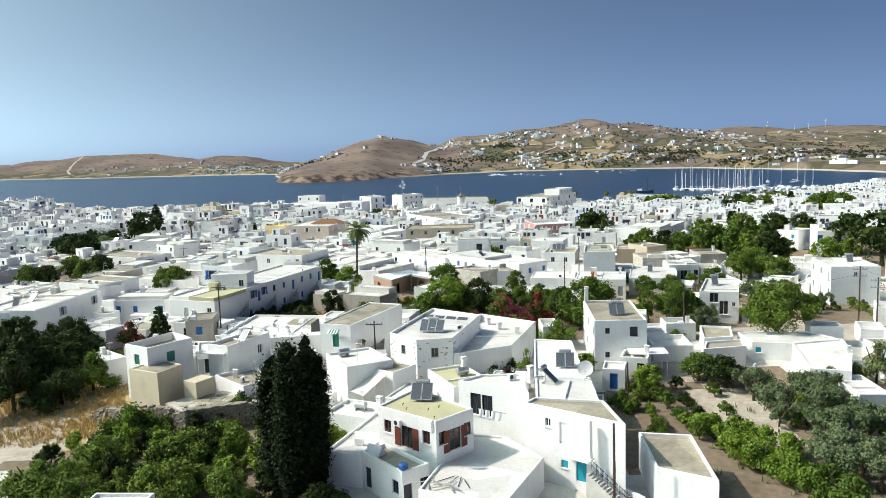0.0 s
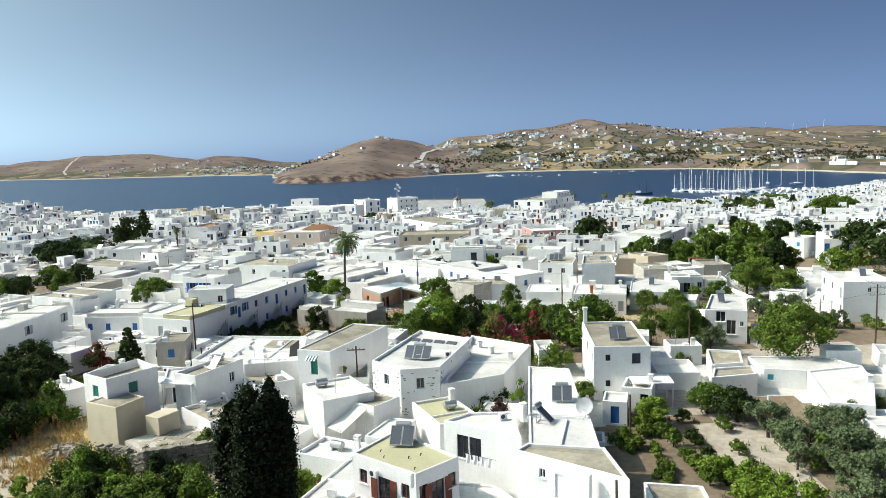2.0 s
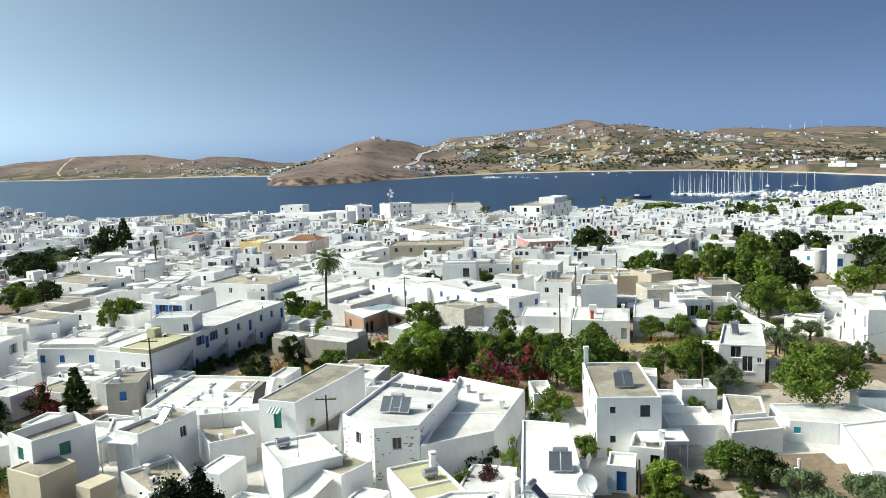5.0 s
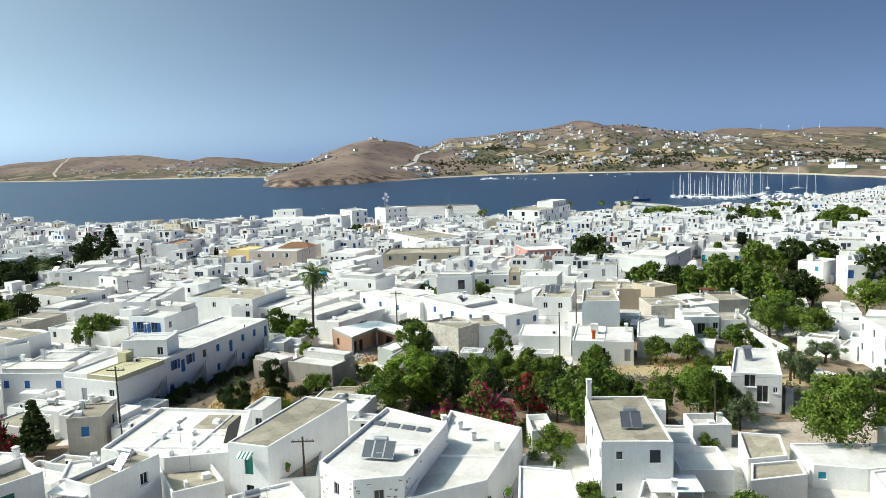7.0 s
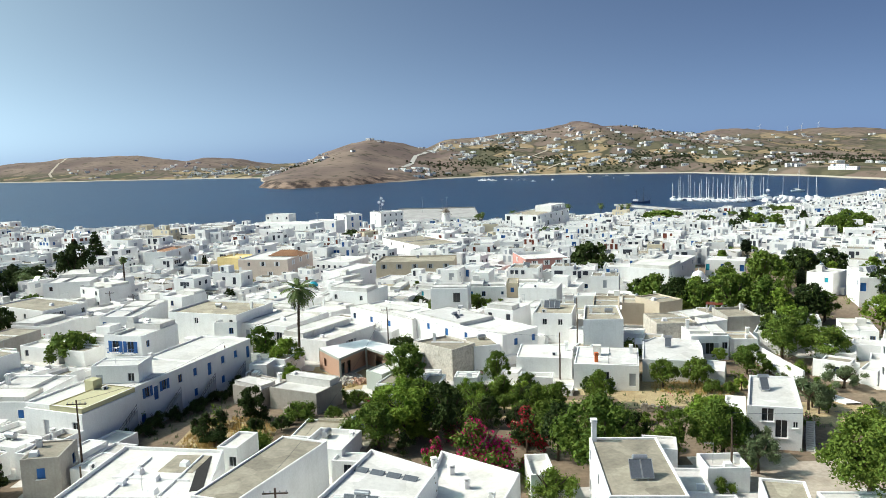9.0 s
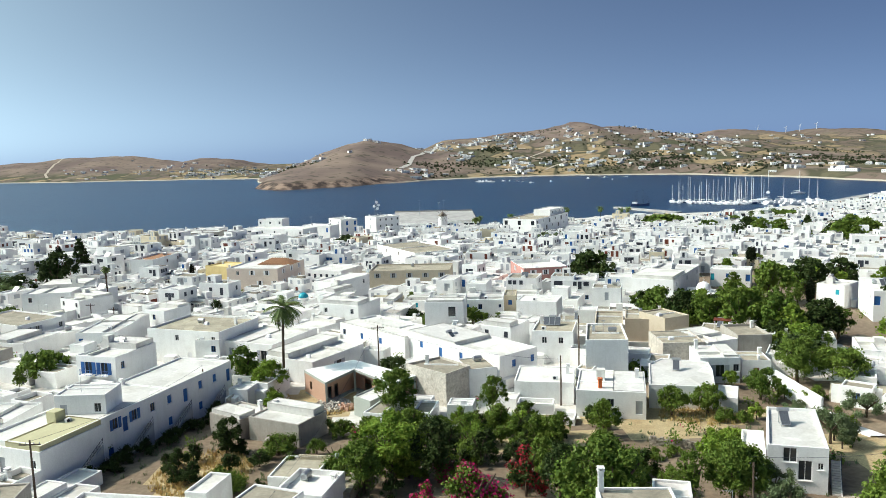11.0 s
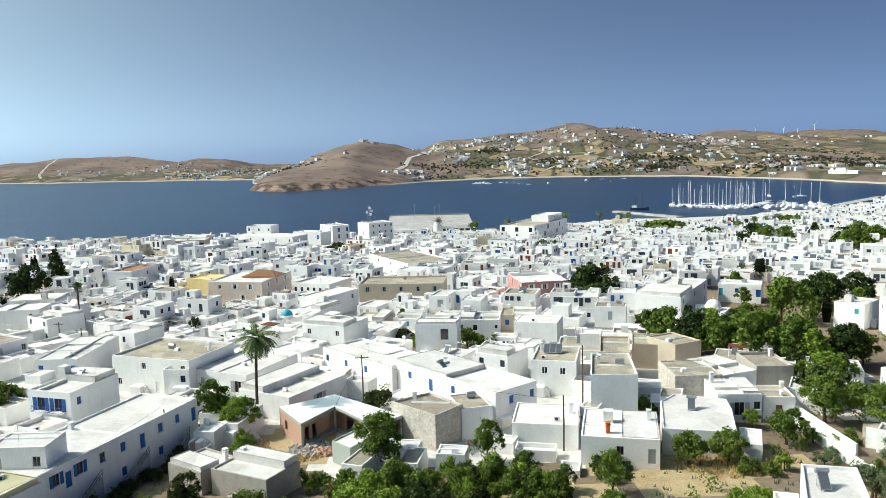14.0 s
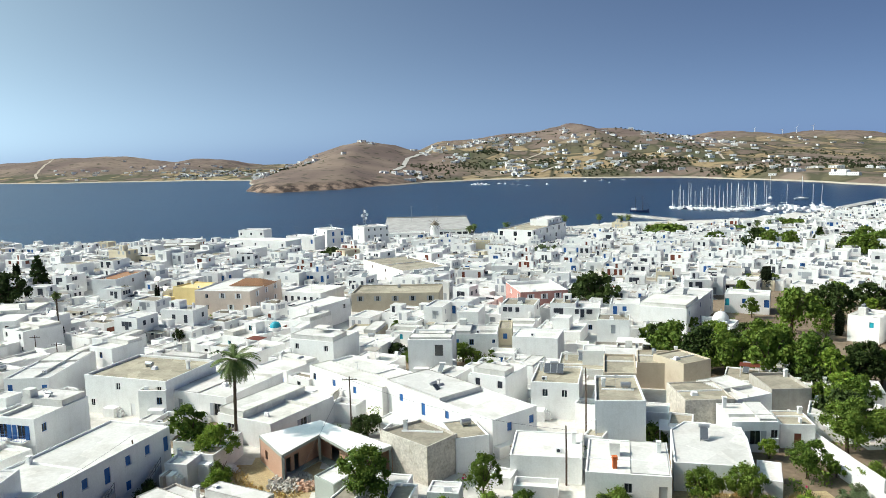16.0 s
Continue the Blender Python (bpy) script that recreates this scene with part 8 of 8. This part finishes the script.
RIGHT_VILLAGES = ((68, 1766, 15, 10), (160, 2090, 28, 14), (216, 1948, 26, 16), (255, 1980, 24, 14), (95, 1990, 24, 10), (361, 1894, 32, 16), (279, 1762, 16, 8), (189, 1677, 24, 9), (203, 1590, 26, 16), (167, 1565, 18, 7), (303, 1583, 26, 12), (391, 1654, 34, 11), (389, 1530, 26, 8), (444, 1847, 18, 5), (487, 1674, 26, 9), (623, 1924, 30, 14), (675, 1898, 36, 16), (545, 1540, 24, 6), (709, 1804, 26, 8), (1048, 2297, 80, 20), (505, 1380, 44, 9), (600, 1260, 46, 12), (634, 1234, 20, 8), (630, 1480, 50, 9), (1343, 2401, 60, 6))
VILLA_SPOTS = [(cx + BAY.gauss(0, s_), cy + BAY.gauss(0, s_ * 1.7)) for cx, cy, s_, n_ in (*LEFT_VILLAGES, *RIGHT_VILLAGES) for _ in range(n_)]
VILLA_SPOTS += [(BAY.uniform(60, 760), BAY.uniform(1560, 2150)) for _ in range(70)] + [(BAY.uniform(-1000, -350), BAY.uniform(2100, 2500)) for _ in range(16)]
VILLA_SPOTS = [(x, y) for x, y in VILLA_SPOTS if y > far_shore(x) + 14]


def village_spot():
    """Villas gather on the lower slopes and along the beaches."""
    x, y = VILLA_SPOTS[VILLA_NEXT[0] % len(VILLA_SPOTS)]
    VILLA_NEXT[0] += 1
    return x, y, hill_z(x, y)


VILLA_NEXT = [0]


def villa(v, f, mi, x, y, z):
    a = BAY.uniform(-0.7, 0.7)
    for k in range(BAY.choice((1, 1, 2, 2, 3))):
        w, d, h = BAY.uniform(4.5, 12), BAY.uniform(4, 8), BAY.uniform(2.4, 4.4)
        ox, oy = (BAY.uniform(-8, 8), BAY.uniform(-5, 5)) if k else (0, 0)
        add_box(v, f, mi, x + ox, y + oy, z, w, d, h, a, 0, 1)
        for j in range(int(w / 3.2)):
            u = -w / 2 + 1.2 + j * 3.0
            px, py = x + ox + u * math.cos(a) + (d / 2 + 0.05) * math.sin(a), y + oy + u * math.sin(a) - (d / 2 + 0.05) * math.cos(a)
            add_box(v, f, mi, px, py, z + 3.3, 1.0, 0.1, -1.2, a, 2, 2)


strewn("far_villas", "scattered white villas on the slopes beyond the bay", "houses", (WHITE, ROOFW, IRON), len(VILLA_SPOTS), village_spot, villa)


WOODS = ((429, 1470, 28, 10), (707, 1390, 60, 16), (720, 1280, 30, 14), (149, 1842, 24, 8), (260, 1659, 20, 6), (478, 1530, 18, 6), (97, 1677, 38, 8), (332, 1520, 44, 10), (426, 1590, 36, 8), (520, 1320, 46, 12), (-586, 2450, 60, 5), (-269, 1600, 24, 3), (-620, 2180, 46, 5), (15, 1627, 26, 4), (5, 1500, 28, 4))


def scrub_spot():
    """Tree belts near the shore and between the fields, and single trees on the slopes."""
    if BAY.random() < 0.62:
        cx, cy, s_, n_ = BAY.choices(WOODS, [w_[3] for w_ in WOODS])[0]
        x, y = BAY.gauss(cx, s_), BAY.gauss(cy, s_ * 0.8)
    else:
        x, y = BAY.uniform(40, 900), BAY.uniform(1450, 2150)
        if fbm(x, y, 160, 3, 2.0) < 0.0:
            return None
    if y < far_shore(x) + 14:
        return None
    return x, y, hill_z(x, y)


def scrub_tree(v, f, mi, x, y, z):
    """A small far tree: a lumpy crown of a few crossing facets."""
    h, r = BAY.uniform(1.6, 4.2), BAY.uniform(1.0, 2.8)
    for k in range(7):
        a, t = BAY.uniform(0, 6.28), BAY.uniform(0.2, 1.0)
        cx, cy, cz = x + r * 0.6 * math.cos(a), y + r * 0.6 * math.sin(a), z + h * t * 0.8
        b0, q = len(v), r * BAY.uniform(0.45, 0.8)
        b = BAY.uniform(0, 6.28)
        for dx, dz in ((-1, -0.7), (1, -0.7), (0.7, 0.6), (0, 1.0), (-0.8, 0.5)):
            v.append((cx + q * dx * math.cos(b), cy + q * dx * math.sin(b), cz + q * dz * 0.8))
        f.append(tuple(range(b0, b0 + 5)))
        mi.append(0)


strewn("far_trees", "dark scrub and tree belts along the far shore", "trees", (LEAF_SCRUB,), 2300, scrub_spot, scrub_tree)


def far_road(name, points, width, material, label):
    """A road draped over the slopes, a little above them."""
    v, f = [], []
    line = [Vector(p) for p in points]
    for a, b in zip(line, line[1:]):
        n = max(2, int((b - a).length / 8))
        for k in range(n):
            p = a.lerp(b, k / n)
            side = Vector((-(b - a).y, (b - a).x)).normalized() * width / 2
            for q in (p - side, p + side):
                v.append((q.x, q.y, hill_z(q.x, q.y) + 1.2))
    for k in range(0, len(v) - 2, 2):
        f.append((k, k + 1, k + 3, k + 2))
    me = bpy.data.meshes.new(name)
    me.from_pydata(v, [], f)
    tagged(mesh_part(name, me, material), label, "road", kind="structure")


far_road("hill_track", ((-1086, 2240), (-1157, 2374), (-1221, 2539), (-1267, 2672), (-1310, 2830)), 7, TRACK, "pale dirt track straight up a bare hill")
far_road("village_road", ((-56, 1540), (-42, 1615), (-40, 1711), (-38, 1767), (-15, 1844), (12, 1984)), 9, PAVE, "pale road climbing between the villas")
far_road("field_road", ((225, 1545), (280, 1620), (215, 1700), (262, 1770), (200, 1850)), 5, TRACK, "winding dirt road on the slope")
far_road("valley_road", ((560, 1500), (600, 1640), (690, 1720), (680, 1850)), 5, TRACK, "winding dirt road on the slope")


def shore_hotel(x, y, turn, blocks, label):
    """A white hotel on the far beach: joined blocks of one to three floors with rows of dark openings."""
    root = tagged(new("shore_hotel"), label, "hotel", group="hotels on the far beach")
    root.matrix_basis = pose(x, y, hill_z(x, y) - 1.0, 0, 0, turn)
    for u, w, d, floors in blocks:
        bm = bmesh.new()
        box(bm, u, -d / 2, 0, u + w, d / 2, floors * 3.3 + 1.2)
        bmesh.ops.bevel(bm, geom=bm.edges[:], offset=0.12, segments=1, affect="EDGES")
        body = part("block", bm, WHITE, root)
        for k in range(floors):
            bm = bmesh.new()
            for j in range(int(w / 3)):
                box(bm, u + 0.9 + 3 * j, -d / 2 - 0.05, k * 3.3 + 1.9, u + 2.2 + 3 * j, -d / 2 + 0.1, k * 3.3 + 3.4)
            part("window_row", bm, GREYP, body)


shore_hotel(562, 1120, -62, ((0, 12, 8, 1), (12, 14, 9, 2), (26, 17, 7, 1)), "white beach hotel with three joined blocks")
shore_hotel(584, 1030, -60, ((0, 18, 6, 1), (19, 15, 7, 1)), "low white beach hotel behind the sand")


def yacht(x, y, turn, long_=11.0, mast=14.0, hull_mat=None, sails=True):
    """A moored sailing yacht: hull, deck house, mast with spreaders and boom."""
    root = tagged(new("yacht"), "white moored sailing yacht with a tall bare mast", "boat", group="yachts in the harbour")
    root.matrix_basis = pose(x, y, 0, 0, 0, turn)
    k = long_ / 11.0

    def hull(bm):
        rings = []
        for u, w, lo in ((-5.5, 1.3, 0.0), (-3, 1.75, -0.5), (0, 1.85, -0.6), (3, 1.3, -0.5), (5.5, 0.05, 0.3)):
            rings.append([bm.verts.new(p) for p in ((u, -w, 1.2 + 0.04 * u), (u, -w * 0.6, lo), (u, w * 0.6, lo), (u, w, 1.2 + 0.04 * u))])
        for a, b in zip(rings, rings[1:]):
            for i in range(3):
                bm.faces.new((a[i], b[i], b[i + 1], a[i + 1]))
            bm.faces.new((a[3], b[3], b[0], a[0]))
        bm.faces.new(rings[0])

    def cabin(bm):
        vs = box(bm, -2.2, -1.0, 1.1, 2.4, 1.0, 1.75)
        for p in vs[4:]:
            p.co.x *= 0.85
            p.co.y *= 0.8

    def pole(bm):
        tube(bm, [(0.6, 0, 1.2), (0.6, 0, 1.2 + mast)], [0.2, 0.13], 6)

    def boom(bm):
        tube(bm, [(0.6, 0, 2.6), (-4.2, 0, 2.7)], [0.16, 0.12], 6)

    def spread(bm):
        for z in (mast * 0.4, mast * 0.7):
            tube(bm, [(0.6, -0.9, 1.2 + z), (0.6, 0.9, 1.2 + z)], [0.04, 0.04], 4)
        for sx in (-5.3, 5.4):
            tube(bm, [(0.6, 0, 1.2 + mast), (sx, 0, 1.25)], [0.025, 0.025], 4)

    sc = Matrix.Diagonal((k, k, k, 1))
    hm = hull_mat or HULL
    stand("hull", cached(("hull", hm.name), hull, hm), root, sc)
    stand("cabin", cached(("cabin",), cabin, WHITEP), root, sc)
    stand("mast", cached(("mast", mast), pole, WHITEP), root, Matrix.Identity(4))
    stand("boom", cached(("boom",), boom, CANVAS), root, sc)
    stand("rigging", cached(("rigging", mast), spread, STEEL), root, Matrix.Identity(4))


for k in range(27):
    u = k / 26
    yacht(226 + 62 * u + BAY.uniform(-1, 1), lerp_table(u, ((0, 742), (0.6, 710), (1, 714))) + BAY.uniform(-7, 7), BAY.choice((80, 95, 100, 265)), BAY.uniform(11, 15), BAY.choice((15.0, 18.0, 20.0, 22.0)), NAVY if k % 7 == 3 else HULL)
for bx, by in ((350, 832), (372, 812), (307, 741), (322, 737), (341, 728), (346, 722), (300, 730)):
    yacht(bx, by, BAY.uniform(0, 360), 13, BAY.choice((18.0, 20.0, 22.0)))


def motor_boat(x, y, turn, k=1.0):
    root = tagged(new("motor_boat"), "small white motor boat anchored in the bay", "boat", group="small boats")
    root.matrix_basis = pose(x, y, 0, 0, 0, turn) @ Matrix.Diagonal((k, k, k, 1))

    def hull(bm):
        vs = box(bm, -4, -1.3, -0.4, 4, 1.3, 0.9)
        for p in vs:
            if p.co.x > 0:
                p.co.y *= 0.15
                p.co.x += 1.2 if p.co.z > 0 else 0.2

    def cabin(bm):
        vs = box(bm, -2.5, -0.9, 0.9, 1.2, 0.9, 2.1)
        for p in vs[4:]:
            p.co.x *= 0.7

    stand("hull", cached(("boathull",), hull, HULL), root, Matrix.Identity(4))
    stand("cabin", cached(("boatcabin",), cabin, WHITEP), root, Matrix.Identity(4))


for k in range(14):
    motor_boat(S * BAY.uniform(-20, 330), S * BAY.uniform(1080, 1190), BAY.uniform(0, 360), BAY.uniform(0.8, 1.5))

# the marina's motor boats
for k in range(34):
    motor_boat(BAY.uniform(288, 345), 680 + BAY.uniform(-4, 36), BAY.choice((10, 100, 190, 280)) + BAY.uniform(-8, 8), BAY.uniform(0.9, 1.6))


def slab(name, corners, top, label, category, wall_h=0.0):
    """A quay or pier: a thick slab over the water, with a low sea wall along its far side."""
    bm = bmesh.new()
    prism(bm, corners, -3.0, top)
    bmesh.ops.recalc_face_normals(bm, faces=bm.faces[:])
    bmesh.ops.bevel(bm, geom=bm.edges[:], offset=0.15, segments=1, affect="EDGES")
    ob = tagged(part(name, bm, QUAY), label, category, kind="structure")
    if wall_h:
        (ax, ay), (bx, by) = corners[0], corners[1]
        bm = bmesh.new()
        prism(bm, ((ax, ay - 0.6), (bx, by - 0.6), (bx, by - 1.8), (ax, ay - 1.8)), top, top + wall_h)
        bmesh.ops.recalc_face_normals(bm, faces=bm.faces[:])
        part("sea_wall", bm, GREYW, ob)
    return ob


slab("pier", ((160, 703), (166, 704), (198, 636), (192, 633)), 1.4, "pale concrete harbour pier in the water", "pier")
slab("quay_head", ((-28, 715), (39, 709), (38, 560), (-24, 560)), 1.7, "broad pale quay with a low sea wall", "quay", 0.9)
slab("jetty", ((425, 772), (433, 764), (352, 690), (346, 698)), 1.8, "pale rubble jetty closing the harbour", "jetty")
ship = tagged(new("sailing_ship"), "dark moored two-masted ship beside the pier", "boat")
ship.matrix_basis = pose(187, 719, 0, 0, 0, -30) @ Matrix.Diagonal((0.62, 0.62, 0.75, 1))


def ship_hull(bm):
    rings = []
    for u, w, z in ((-12, 2.2, 3.2), (-6, 3.0, 2.6), (2, 3.0, 2.5), (9, 1.8, 3.0), (14, 0.1, 4.0)):
        rings.append([bm.verts.new(p) for p in ((u, -w, z), (u, -w * 0.6, -0.5), (u, w * 0.6, -0.5), (u, w, z))])
    for a, b in zip(rings, rings[1:]):
        for i in range(3):
            bm.faces.new((a[i], b[i], b[i + 1], a[i + 1]))
        bm.faces.new((a[3], b[3], b[0], a[0]))
    bm.faces.new(rings[0])


bm = bmesh.new()
ship_hull(bm)
part("hull", bm, NAVY, ship)
bm = bmesh.new()
box(bm, -10, -2, 2.8, -3, 2, 5.0)
part("deck_house", bm, HULL, ship)
for sx, sh in ((-5, 17), (5, 19)):
    bm = bmesh.new()
    tube(bm, [(sx, 0, 2.5), (sx, 0, sh)], [0.25, 0.14], 6)
    part("mast", bm, POLEW, ship)
bm = bmesh.new()
for p, q in (((5, 0, 19), (16, 0, 4.4)), ((5, 0, 19), (-5, 0, 17)), ((-5, 0, 17), (-12, 0, 3.2)), ((5, 0, 12), (14, 0, 4))):
    tube(bm, [p, q], [0.08, 0.08], 4)
part("rigging", bm, POLEW, ship)


def wind_turbine(x, y):
    root = tagged(new("wind_turbine"), "white wind turbine on the far ridge", "wind turbine", group="wind turbines")
    root.matrix_basis = pose(x, y, hill_z(x, y)) @ Matrix.Diagonal((0.5, 0.5, 0.5, 1))
    bm = bmesh.new()
    tube(bm, [(0, 0, -2), (0, 0, 40)], [1.6, 0.9], 8)
    part("tower", bm, WHITEP, root)
    for k in range(3):
        a = 0.5 + k * 2.094
        bm = bmesh.new()
        tube(bm, [(0, -2, 40), (9 * math.sin(a), -2, 40 + 9 * math.cos(a)), (22 * math.sin(a), -2, 40 + 22 * math.cos(a))], [0.7, 0.9, 0.2], 6)
        part("blade", bm, WHITEP, root)
    bm = bmesh.new()
    box(bm, -1.2, -2.5, 39, 1.2, 3, 41.5)
    part("nacelle", bm, WHITEP, root)


for wx in (1206, 1310, 1362, 1424):
    wind_turbine(wx, 2890)
